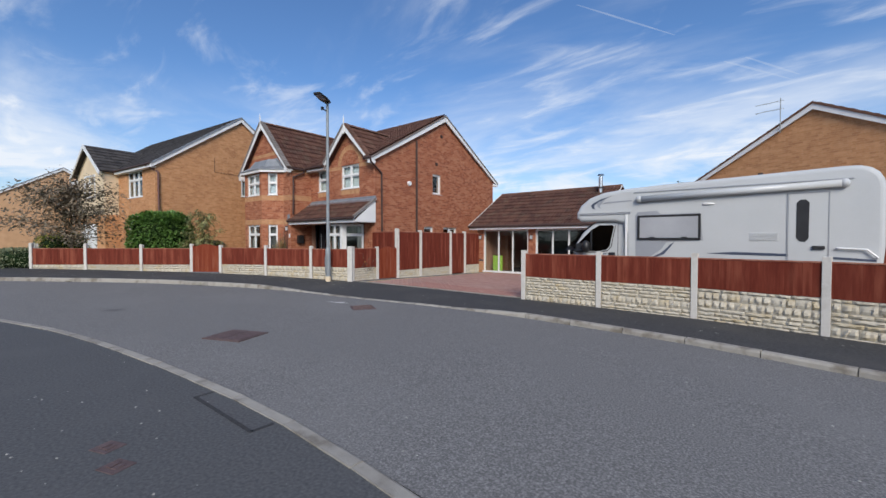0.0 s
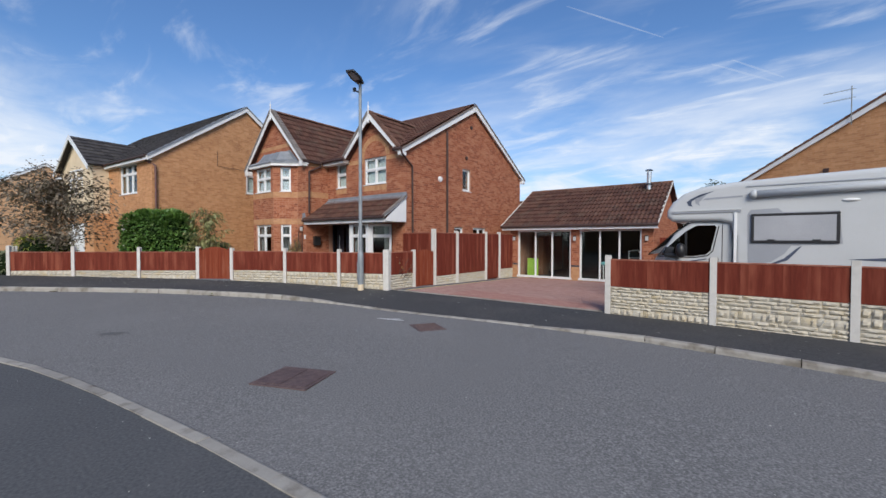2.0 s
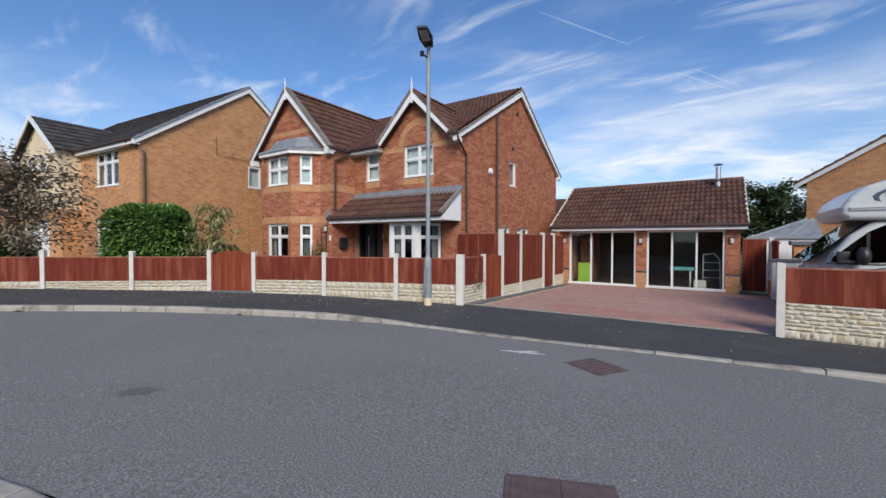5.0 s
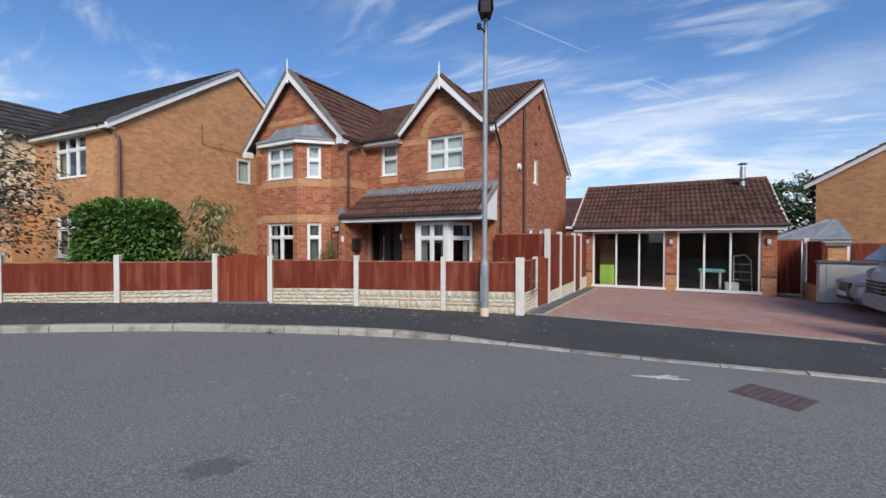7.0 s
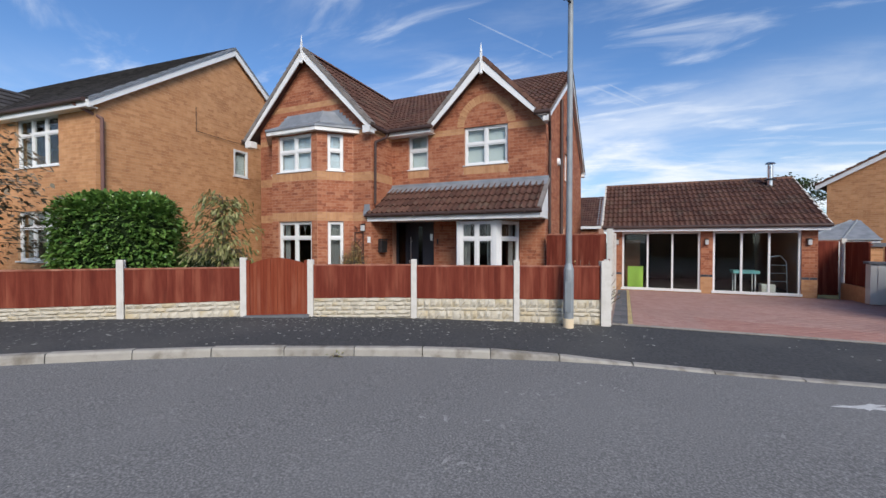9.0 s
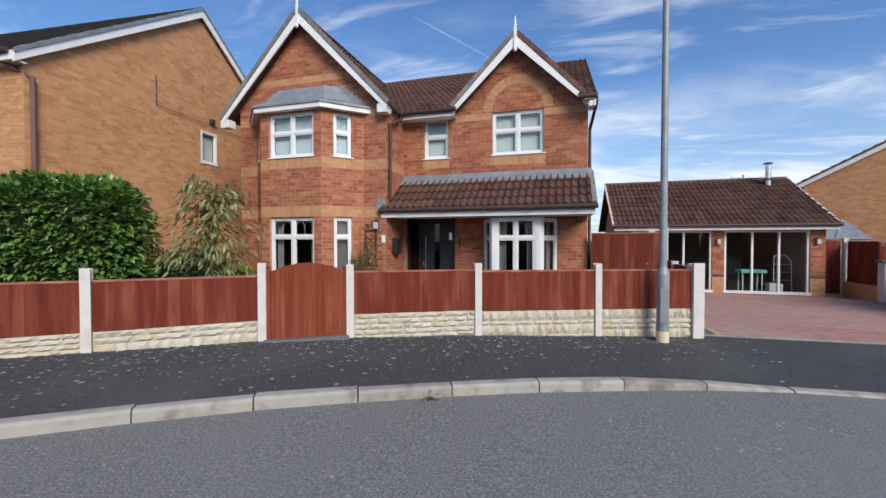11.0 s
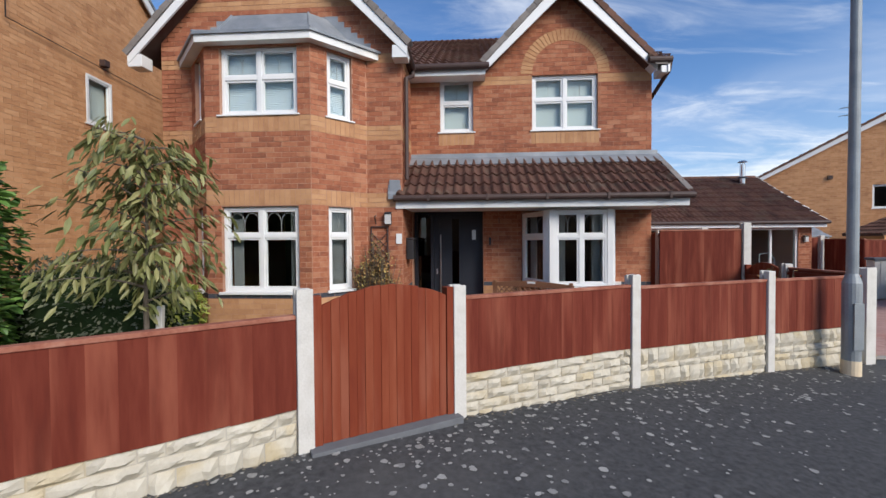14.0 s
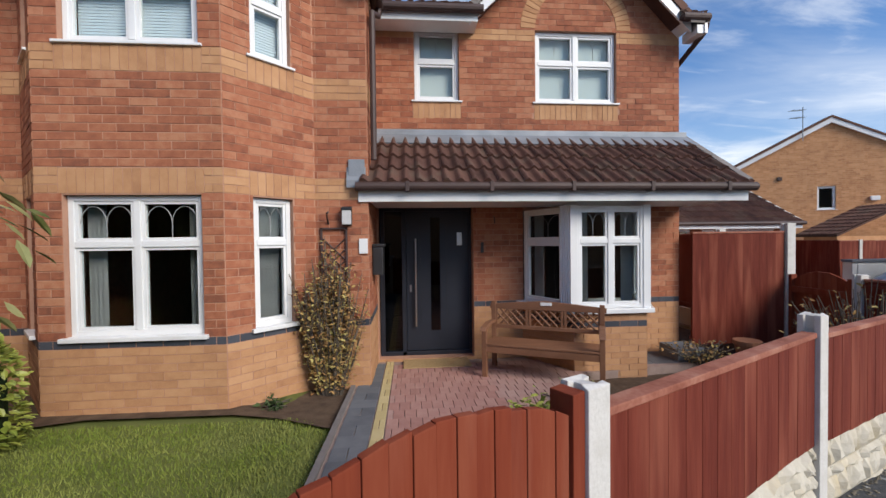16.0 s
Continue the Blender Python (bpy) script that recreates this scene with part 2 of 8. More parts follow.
M_LAWN = material("lawn_soil", [(0.098, 0.120, 0.026), (0.143, 0.158, 0.045)], 4, 0.95, 0.5, 80)
M_GRASS = material("grass_blades", [(0.085, 0.135, 0.016), (0.165, 0.215, 0.032), (0.27, 0.29, 0.075)], 2.6, 0.8, 0.0, 20, rand="island", rand_amt=0.14, stain=(0.21, 0.22, 0.07), stain_scale=1.6, stain_amt=0.6)
M_SOIL = material("garden_soil", [(0.065, 0.042, 0.028), (0.125, 0.085, 0.055)], 9, 0.95, 0.9, 60)
M_GROUND = material("far_ground", [(0.05, 0.06, 0.03), (0.08, 0.085, 0.05)], 0.5, 0.95, 0.2, 20)
M_LEAF = material("laurel_leaf", [(0.037, 0.088, 0.017), (0.083, 0.177, 0.034), (0.152, 0.262, 0.061)], 3, 0.34, 0.0, 20, rand="island", rand_amt=0.35)
# near-black green: the shade deep between leaves, put into the colour
M_LEAFSHADE = material("foliage_shade", [(0.008, 0.020, 0.005), (0.016, 0.034, 0.009)], 5, 0.9, 0.5)
M_LEAFOLIVE = material("cherry_leaf", [(0.080, 0.098, 0.026), (0.155, 0.165, 0.052), (0.29, 0.27, 0.11)], 3, 0.5, 0.0, 20, rand="island", rand_amt=0.35)
M_LEAFLIME = material("lime_leaf", [(0.20, 0.25, 0.035), (0.36, 0.38, 0.07)], 3, 0.5, 0.0, 20, rand="island", rand_amt=0.35)
M_LEAFPURPLE = material("purple_leaf", [(0.115, 0.101, 0.066), (0.184, 0.154, 0.105), (0.264, 0.203, 0.140)], 3, 0.6, 0.0, 20, rand="island", rand_amt=0.4)
M_LEAFBROWN = material("dry_leaf", [(0.230, 0.115, 0.047), (0.378, 0.223, 0.081), (0.419, 0.351, 0.121)], 3, 0.7, 0.0, 20, rand="island", rand_amt=0.4)
M_LEAFFAR = material("far_leaf", [(0.030, 0.052, 0.018), (0.060, 0.090, 0.030)], 3, 0.7, 0.0, 20, rand="island", rand_amt=0.35)
M_LEAFDULL = material("dull_shrub_leaf", [(0.068, 0.083, 0.060), (0.120, 0.135, 0.093), (0.195, 0.203, 0.128)], 3, 0.7, 0.0, 20, rand="island", rand_amt=0.35)
M_LEAFGREY = material("grey_green_leaf", [(0.10, 0.13, 0.065), (0.17, 0.20, 0.11), (0.24, 0.26, 0.15)], 3, 0.6, 0.0, 20, rand="island", rand_amt=0.35)
M_BARK = material("bark", [(0.085, 0.07, 0.055), (0.15, 0.125, 0.10)], 12, 0.9, 0.7, 60)
M_GALV = material("galvanised_steel", [(0.20, 0.225, 0.24), (0.30, 0.325, 0.34)], 4, 0.55, 0.1, metal=0.2, stain=(0.22, 0.25, 0.26), stain_scale=2, stain_amt=0.4)
M_CREAM = material("cream_render", [(0.62, 0.50, 0.34), (0.70, 0.58, 0.41)], 2, 0.9, 0.3, 60)
M_VAN = material("white_gelcoat", [(0.47, 0.485, 0.49), (0.52, 0.535, 0.54)], 1, 0.22, 0.01, stain=(0.48, 0.49, 0.48), stain_scale=0.9, stain_amt=0.35)
M_VANGREY = material("silver_decal", [(0.28, 0.295, 0.32), (0.33, 0.345, 0.37)], 1, 0.3, 0.0)
M_VANBLUE = material("dark_decal", [(0.05, 0.065, 0.10), (0.08, 0.095, 0.14)], 1, 0.3, 0.0)
M_ACRYL = material("grey_acrylic", [(0.30, 0.31, 0.33), (0.40, 0.41, 0.43)], 1, 0.12, 0.0)
M_RUBBER = material("rubber", [(0.012, 0.012, 0.012), (0.025, 0.025, 0.025)], 5, 0.85, 0.2)
M_TEAK = material("stained_bench_timber", [(0.15, 0.065, 0.032), (0.23, 0.105, 0.055)], 6, 0.6, 0.3, 50, stretch=(0.2, 1, 1))
M_MAT = material("coir", [(0.30, 0.20, 0.095), (0.40, 0.28, 0.14)], 40, 0.95, 0.6, 200)
M_LICHEN = material("lichen", [(0.20, 0.20, 0.195), (0.36, 0.36, 0.34)], 20, 0.9, 0.2, rand="island")
M_LIME = material("lime_panel", [(0.33, 0.55, 0.06), (0.40, 0.62, 0.09)], 2, 0.6, 0.0)
M_TEALM = material("teal_fabric", [(0.16, 0.42, 0.42), (0.22, 0.50, 0.50)], 2, 0.7, 0.0)
M_TERRA = material("terracotta", [(0.30, 0.13, 0.07), (0.38, 0.18, 0.10)], 6, 0.85, 0.3)
M_CABINET = material("cream_cabinet", [(0.55, 0.53, 0.47), (0.63, 0.61, 0.55)], 2, 0.6, 0.1)
M_NET = material("roller_blind", [(0.50, 0.53, 0.51), (0.56, 0.59, 0.57)], 2, 0.9, 0.0)


# ---- builders ----
WORLD = {}


def thing(name, loc, label, category, group="", kind=""):
    ob = new(name)
    ob.empty_display_size = 0.2
    ob.location = loc
    WORLD[ob] = Matrix.Translation(loc)
    return tagged(ob, label, category, group, kind)


def hang(ob, parent):
    ob.parent = parent
    if parent in WORLD:
        ob.matrix_parent_inverse = WORLD[parent].inverted()


def part(name, bm, mat, parent=None, label="", smooth=False):
    me = bpy.data.meshes.new(name)
    bm.normal_update()
    bm.to_mesh(me)
    bm.free()
    for m in (mat if isinstance(mat, (list, tuple)) else [mat]):
        me.materials.append(m)
    if smooth:
        me.shade_smooth()
    ob = new(name, me)
    if parent:
        hang(ob, parent)
    if label:
        ob["label"] = label
    return ob


def raw(name, verts, faces, mats, idx=None, parent=None, label="", smooth=False):
    me = bpy.data.meshes.new(name)
    me.from_pydata(verts, [], faces)
    for m in (mats if isinstance(mats, (list, tuple)) else [mats]):
        me.materials.append(m)
    if idx is not None:
        me.polygons.foreach_set("material_index", idx)
    if smooth:
        me.shade_smooth()
    ob = new(name, me)
    if parent:
        hang(ob, parent)
    if label:
        ob["label"] = label
    return ob


def box(bm, a, b, bevel=0.0, m=None, mi=0):
    c = [(a[i] + b[i]) / 2 for i in range(3)]
    s = [abs(b[i] - a[i]) for i in range(3)]
    t = Matrix.Translation(c) @ Matrix.Diagonal((*s, 1))
    if m is not None:
        t = m @ t
    r = bmesh.ops.create_cube(bm, size=1, matrix=t)
    fs = {f for v in r["verts"] for f in v.link_faces}
    for f in fs:
        f.material_index = mi
    if bevel:
        bmesh.ops.bevel(bm, geom=list({e for v in r["verts"] for e in v.link_edges}), offset=bevel, segments=2, affect="EDGES", profile=0.6)
    return bm


def boxpart(name, a, b, mat, parent=None, bevel=0.0, label="", m=None):
    return part(name, box(bmesh.new(), a, b, bevel, m), mat, parent, label)


def rod(bm, p, q, r0, r1=None, seg=10, cap=True):
    p, q = Vector(p), Vector(q)
    d = q - p
    m = Matrix.Translation((p + q) / 2) @ d.to_track_quat("Z", "Y").to_matrix().to_4x4()
    bmesh.ops.create_cone(bm, cap_ends=cap, segments=seg, radius1=r0, radius2=r0 if r1 is None else r1, depth=d.length, matrix=m)
    return bm


def prism(bm, pts, axis, a, b, bevel=0.0, mi=0):
    """A polygon given in the plane across an axis, drawn out from a to b along it."""
    def at(p, v):
        return {"x": (v, p[0], p[1]), "y": (p[0], v, p[1]), "z": (p[0], p[1], v)}[axis]
    lo = [bm.verts.new(at(p, a)) for p in pts]
    hi = [bm.verts.new(at(p, b)) for p in pts]
    fs = [bm.faces.new(lo[::-1]), bm.faces.new(hi)]
    k = len(pts)
    for i in range(k):
        fs.append(bm.faces.new((lo[i], lo[(i + 1) % k], hi[(i + 1) % k], hi[i])))
    for f in fs:
        f.material_index = mi
    bmesh.ops.recalc_face_normals(bm, faces=fs)
    if bevel:
        bmesh.ops.bevel(bm, geom=list({e for f in fs for e in f.edges}), offset=bevel, segments=2, affect="EDGES", profile=0.6)
    return bm


def tube(bm, pts, r, seg=8):
    for p, q in zip(pts[:-1], pts[1:]):
        rod(bm, p, q, r, r, seg)
    for p in pts[1:-1]:
        bmesh.ops.create_uvsphere(bm, u_segments=seg, v_segments=6, radius=r * 1.02, matrix=Matrix.Translation(p))
    return bm


# ---- lie of the land ----
def curve(*pts):
    xs, ys = zip(*sorted(pts))
    return lambda x: float(np.interp(x, xs, ys))


near_kerb_back = curve((-60, -42), (-25, -10.5), (-18, -4), (-15, -1.6), (-13, -0.35), (-11.1, 0.65), (-9.15, 1.2), (-7.4, 1.46), (-6, 1.62), (-4.2, 1.76), (-3.2, 1.79), (-1.66, 1.71), (0, 1.5), (2, 1.1), (6, 0), (12, -2.5), (30, -12), (60, -30))
def near_kerb(x):
    return near_kerb_back(x) + 0.055


far_kerb = curve((-60, -36), (-25, -4.6), (-20, 0.2), (-18.2, 1.75), (-17, 2.8), (-16.1, 3.52), (-15.3, 4.1), (-14.5, 4.58), (-13.7, 5.02), (-12.9, 5.43), (-12.1, 5.76), (-10.5, 6.35), (-8.65, 6.6), (-7.3, 6.78), (-6, 7.0), (-4.8, 7.13), (-3.95, 7.18), (-3.1, 7.15), (-2.2, 7.09), (-1.3, 7.04), (-0.4, 6.9), (3, 6.12), (8, 4.3), (15, 1), (30, -7), (60, -25))
fence_line = curve((-60, -34), (-25, -2.2), (-20.6, 2.0), (-19.2, 3.25), (-17.6, 4.51), (-16.21, 5.65), (-15.25, 6.25), (-13.64, 7.07), (-11.95, 7.76), (-10.5, 8.27), (-8, 8.75), (-4.86, 9.27), (-2.99, 9.26), (-1.14, 9.16), (0.7, 8.83), (2.5, 8.35), (4.25, 7.7), (8, 6.2), (15, 3.2), (30, -4.8), (60, -23))
upstand = curve((-60, 0.115), (-11.6, 0.115), (-10.2, 0.02), (-5.3, 0.018), (-4.1, 0.085), (60, 0.09))


def road_edge(x):
    return 0.02 * max(0, -9 - x) - 0.009 * max(0, min(x, 20) + 7)


def fence_base(x):
    return 0.03 * (-4.9 - x) if x < -4.9 else -0.004 * (x + 4.9)


def near_z(x):
    return 0.012 * max(0, -9.5 - x)


def pave_z(x, y):
    a, b = far_kerb(x) + 0.125, fence_line(x)
    s = min(1, max(0, (y - a) / max(0.1, b - a)))
    return (1 - s) * (road_edge(x) + upstand(x)) + s * fence_base(x)


def strip(name, mat, label, lo, hi, zlo, zhi, xs, rows=8, bow=0.0):
    """A sheet of ground between two lines along the street."""
    v, f = [], []
    for x in xs:
        for j in range(rows + 1):
            s = j / rows
            v.append((x, lo(x) * (1 - s) + hi(x) * s, zlo(x) * (1 - s) + zhi(x) * s + bow * 4 * s * (1 - s)))
    for i in range(len(xs) - 1):
        for j in range(rows):
            a = i * (rows + 1) + j
            f.append((a, a + rows + 1, a + rows + 2, a + 1))
    return tagged(raw(name, v, f, mat, smooth=True), label, name, kind="structure")


XS = [-60 + i * 2.0 for i in range(15)] + [-30 + i * 0.4 for i in range(110)] + [14 + i * 2.0 for i in range(24)]
bm = bmesh.new()
bmesh.ops.create_circle(bm, cap_ends=True, segments=64, radius=900, matrix=Matrix.Translation((0, 0, -0.45)))
tagged(part("ground", bm, M_GROUND), "grassy ground reaching out to the horizon", "ground", kind="structure")
strip("road", M_ROAD, "worn grey asphalt road with pale stone chips", near_kerb, far_kerb, lambda x: near_z(x) - 0.012, road_edge, XS, 10, 0.015)
strip("near_pavement", M_PAVENEAR, "dark asphalt footway beside a flush kerb", lambda x: near_kerb(x) - 14, lambda x: near_kerb(x) - 0.12, near_z, near_z, XS, 12)
strip("far_pavement", M_PAVE, "dark asphalt pavement dotted with pale lichen", lambda x: far_kerb(x) + 0.12, lambda x: fence_line(x) + 0.06, lambda x: road_edge(x) + upstand(x) - 0.003, fence_base, XS, 8)

# gardens behind the fence, and the drive
lawn_back = curve((-30, 0.3), (-19.6, 0.20), (-16.8, 0.19), (-16.3, 0.09), (-11, 0.07))


def path_z(x, y):
    return 0.15 + (9.9 - y) * 0.055


def lawn_z(x, y):
    a = fence_line(x) + 0.06
    s = min(1, max(0, (y - a) / (9.6 - a)))
    return (fence_base(x) - 0.06) * (1 - s) + lawn_back(x) * s


GX = [-30 + 0.5 * i for i in range(40)]
strip("lawn", M_LAWN, "short green lawn with mossy worn patches", lambda x: fence_line(x) + 0.06, lambda x: 9.6, lambda x: fence_base(x) - 0.06, lambda x: lawn_back(x), [x for x in GX if x < -16.45] + [-16.39], 20)
strip("front_bed", M_SOIL, "dark planted soil behind the street fence", lambda x: fence_line(x) + 0.06, lambda x: 10.54, lambda x: min(fence_base(x), path_z(x, fence_line(x))) - 0.06, lambda x: 0.02, [-16.39, -16.0, -15.5, -15.0, -14.5, -14, -13.5, -13, -12.5, -12, -11.5, -11, -10.6], 12)
strip("side_garden", M_SOIL, "bare earth and weeds beside the house", lambda x: 9.6 if x < -16.4 else 10.54, lambda x: 21.0, lambda x: lawn_back(x) if x < -16.4 else 0.02, lambda x: 0.0, [x for x in GX if x <= -16.5] + [-16.2, -12, -10.6], 6)
strip("drive_bed", M_JOINT, "sandy bed below red block paving", lambda x: fence_line(x) + 0.06, lambda x: 15.66, lambda x: fence_base(x) + 0.01, lambda x: 0.0, [-10.6 + 0.4 * i for i in range(45)], 8)


def drive_z(x, y):
    a = fence_line(x)
    s = min(1, max(0, (y - a) / (15.66 - a)))
    return (fence_base(x) + 0.01) * (1 - s)


# ---- brick and tile makers ----
def spans(u0, u1, cuts):
    out = [(u0, u1)]
    for a, b in cuts:
        nxt = []
        for p, q in out:
            if b <= p or a >= q:
                nxt.append((p, q))
            else:
                if a - p > 0.03:
                    nxt.append((p, a))
                if q - b > 0.03:
                    nxt.append((b, q))
        out = nxt
    return out


BRICK_RNG = random.Random(5)


def brick_faces(V, F, I, O, U, N, u0, u1, z0, z1, d, mi):
    g = 0.004
    u0, u1, z0, z1 = u0 + g, u1 - g, z0 + g, z1 - g
    d = d + BRICK_RNG.uniform(-0.0015, 0.0015)
    k = len(V)
    for dd in (0.0, d):
        for u, z in ((u0, z0), (u1, z0), (u1, z1), (u0, z1)):
            V.append((O[0] + U[0] * u + N[0] * dd, O[1] + U[1] * u + N[1] * dd, z))
    F.extend([(k + 4, k + 5, k + 6, k + 7), (k, k + 1, k + 5, k + 4), (k + 1, k + 2, k + 6, k + 5), (k + 2, k + 3, k + 7, k + 6), (k + 3, k, k + 4, k + 7)])
    I.extend([mi] * 5)


def brickwork(name, parent, O, U, N, width, z0, z1, mats, zone, holes=(), limits=None, soldiers=(), skip=None, depth=0.0045):
    """Stretcher-bond bricks standing proud of their mortar. holes: (u0, u1, z0, z1); limits(z): the run at that height; soldiers: bands of upright bricks."""
    V, F, I = [], [], []
    k0 = int(math.floor(z0 / 0.075))
    for k in range(k0, int(math.ceil(z1 / 0.075))):
        a, b = max(z0, k * 0.075), min(z1, (k + 1) * 0.075)
        if b - a < 0.02:
            continue
        mid = (a + b) / 2
        lo, hi = (0, width) if limits is None else limits(mid)
        lo, hi = max(0, lo), min(width, hi)
        if hi - lo < 0.05:
            continue
        cuts = [(h[0], h[1]) for h in holes if h[2] < mid < h[3]] + [(s[0], s[1]) for s in soldiers if s[2] < mid < s[3]]
        for p, q in spans(lo, hi, cuts):
            e = math.floor((p + (k % 2) * 0.1125) / 0.225) * 0.225 - (k % 2) * 0.1125
            while e < q - 0.012:
                s, t = max(p, e), min(q, e + 0.225)
                if t - s > 0.03 and not (skip and skip((s + t) / 2, mid)):
                    brick_faces(V, F, I, O, U, N, s, t, a, b, depth, zone((s + t) / 2, mid))
                e += 0.225
    for s in soldiers:
        n = max(1, round((s[1] - s[0]) / 0.075))
        w = (s[1] - s[0]) / n
        for i in range(n):
            brick_faces(V, F, I, O, U, N, s[0] + i * w, s[0] + (i + 1) * w, s[2], s[3], depth, s[4])
    ob = raw(name, V, F, mats, I, parent)
    ob["kind"] = "stuff"
    return ob


def wall_slab(name, parent, O, U, N, width, z0, z1, mat, holes=(), thick=0.25, gable=None):
    """A wall with real openings, its outer face on the line; gable: (apex u, apex z) or a list of points over the top edge."""
    us = sorted({0, width, *[h[0] for h in holes], *[h[1] for h in holes]})
    zs = sorted({z0, z1, *[h[2] for h in holes], *[h[3] for h in holes]})
    us, zs = [u for u in us if 0 <= u <= width], [z for z in zs if z0 <= z <= z1]
    bm = bmesh.new()

    def cell(poly):
        fr = [bm.verts.new((O[0] + U[0] * u, O[1] + U[1] * u, z)) for u, z in poly]
        bk = [bm.verts.new((O[0] + U[0] * u - N[0] * thick, O[1] + U[1] * u - N[1] * thick, z)) for u, z in poly]
        bm.faces.new(fr), bm.faces.new(bk[::-1])
        n = len(poly)
        for i in range(n):
            bm.faces.new((fr[i], bk[i], bk[(i + 1) % n], fr[(i + 1) % n]))
    for a, b in zip(us[:-1], us[1:]):
        for c, d in zip(zs[:-1], zs[1:]):
            if not any(h[0] <= (a + b) / 2 <= h[1] and h[2] <= (c + d) / 2 <= h[3] for h in holes):
                cell([(a, c), (b, c), (b, d), (a, d)])
    if gable:
        cell([(0, z1), (width, z1)] + list(gable))
    bmesh.ops.remove_doubles(bm, verts=bm.verts, dist=0.0005)
    bmesh.ops.recalc_face_normals(bm, faces=bm.faces)
    return part(name, bm, mat, parent)


def tile_verts(V, F, P, U, S, N, u0, u1, v0, v1, seg=10, roll=0.040, lift=0.034, per=0.15):
    k = len(V)
    for j in range(seg + 1):
        u = u0 + (u1 - u0) * j / seg
        h = roll * (0.5 + 0.5 * math.sin(2 * math.pi * u / per)) ** 1.4
        for v, hh in ((v0, -0.004), (v0, lift + h), (v1, 0.004 + h * 0.9)):
            V.append(tuple(P[i] + U[i] * u + S[i] * v + N[i] * hh for i in range(3)))
    for j in range(seg):
        a = k + 3 * j
        F.extend([(a, a + 3, a + 4, a + 1), (a + 1, a + 4, a + 5, a + 2)])


def tiles(name, parent, P, U, S, N, width, length, mat, inside=None, gauge=0.34, tw=0.30, flat=False):
    """Interlocking tiles, course over course, as real relief: rolled, or flat with a thick lower edge."""
    V, F = [], []
    rows = int(math.ceil(length / gauge))
    rng = random.Random(17)
    for r in range(rows):
        v0, v1 = r * gauge, min(length, (r + 1) * gauge + 0.03)
        for c in range(int(math.ceil(width / tw))):
            u0, u1 = c * tw, min(width, (c + 1) * tw)
            if inside and not inside((u0 + u1) / 2, (v0 + v1) / 2):
                continue
            if flat:
                tile_verts(V, F, P, U, S, N, u0 + 0.002, u1 - 0.002, v0, v1, 1, 0.0, 0.036 + rng.uniform(-0.003, 0.003))
            else:
                tile_verts(V, F, P, U, S, N, u0 + 0.003, u1 - 0.001, v0 + rng.uniform(-0.006, 0.006), v1, 10)
    ob = raw(name, V, F, mat, None, parent)
    ob["kind"] = "stuff"
    return ob


def roof_slab(bm, P, U, S, N, width, length, thick=0.06):
    c = [Vector(P) + Vector(U) * u + Vector(S) * v for u, v in ((0, 0), (width, 0), (width, length), (0, length))]
    lo = [bm.verts.new(p - Vector(N) * thick) for p in c]
    hi = [bm.verts.new(p - Vector(N) * 0.006) for p in c]
    fs = [bm.faces.new(lo[::-1]), bm.faces.new(hi)] + [bm.faces.new((lo[i], lo[(i + 1) % 4], hi[(i + 1) % 4], hi[i])) for i in range(4)]
    bmesh.ops.recalc_face_normals(bm, faces=fs)


def slope_frame(P, U, rise, run, up):
    """Unit vectors up the slope and off it; up: the level direction in which the slope rises."""
    ln = math.hypot(rise, run)
    S = (up[0] * run / ln, up[1] * run / ln, rise / ln)
    N = (-up[0] * rise / ln, -up[1] * rise / ln, run / ln)
    return S, N, ln


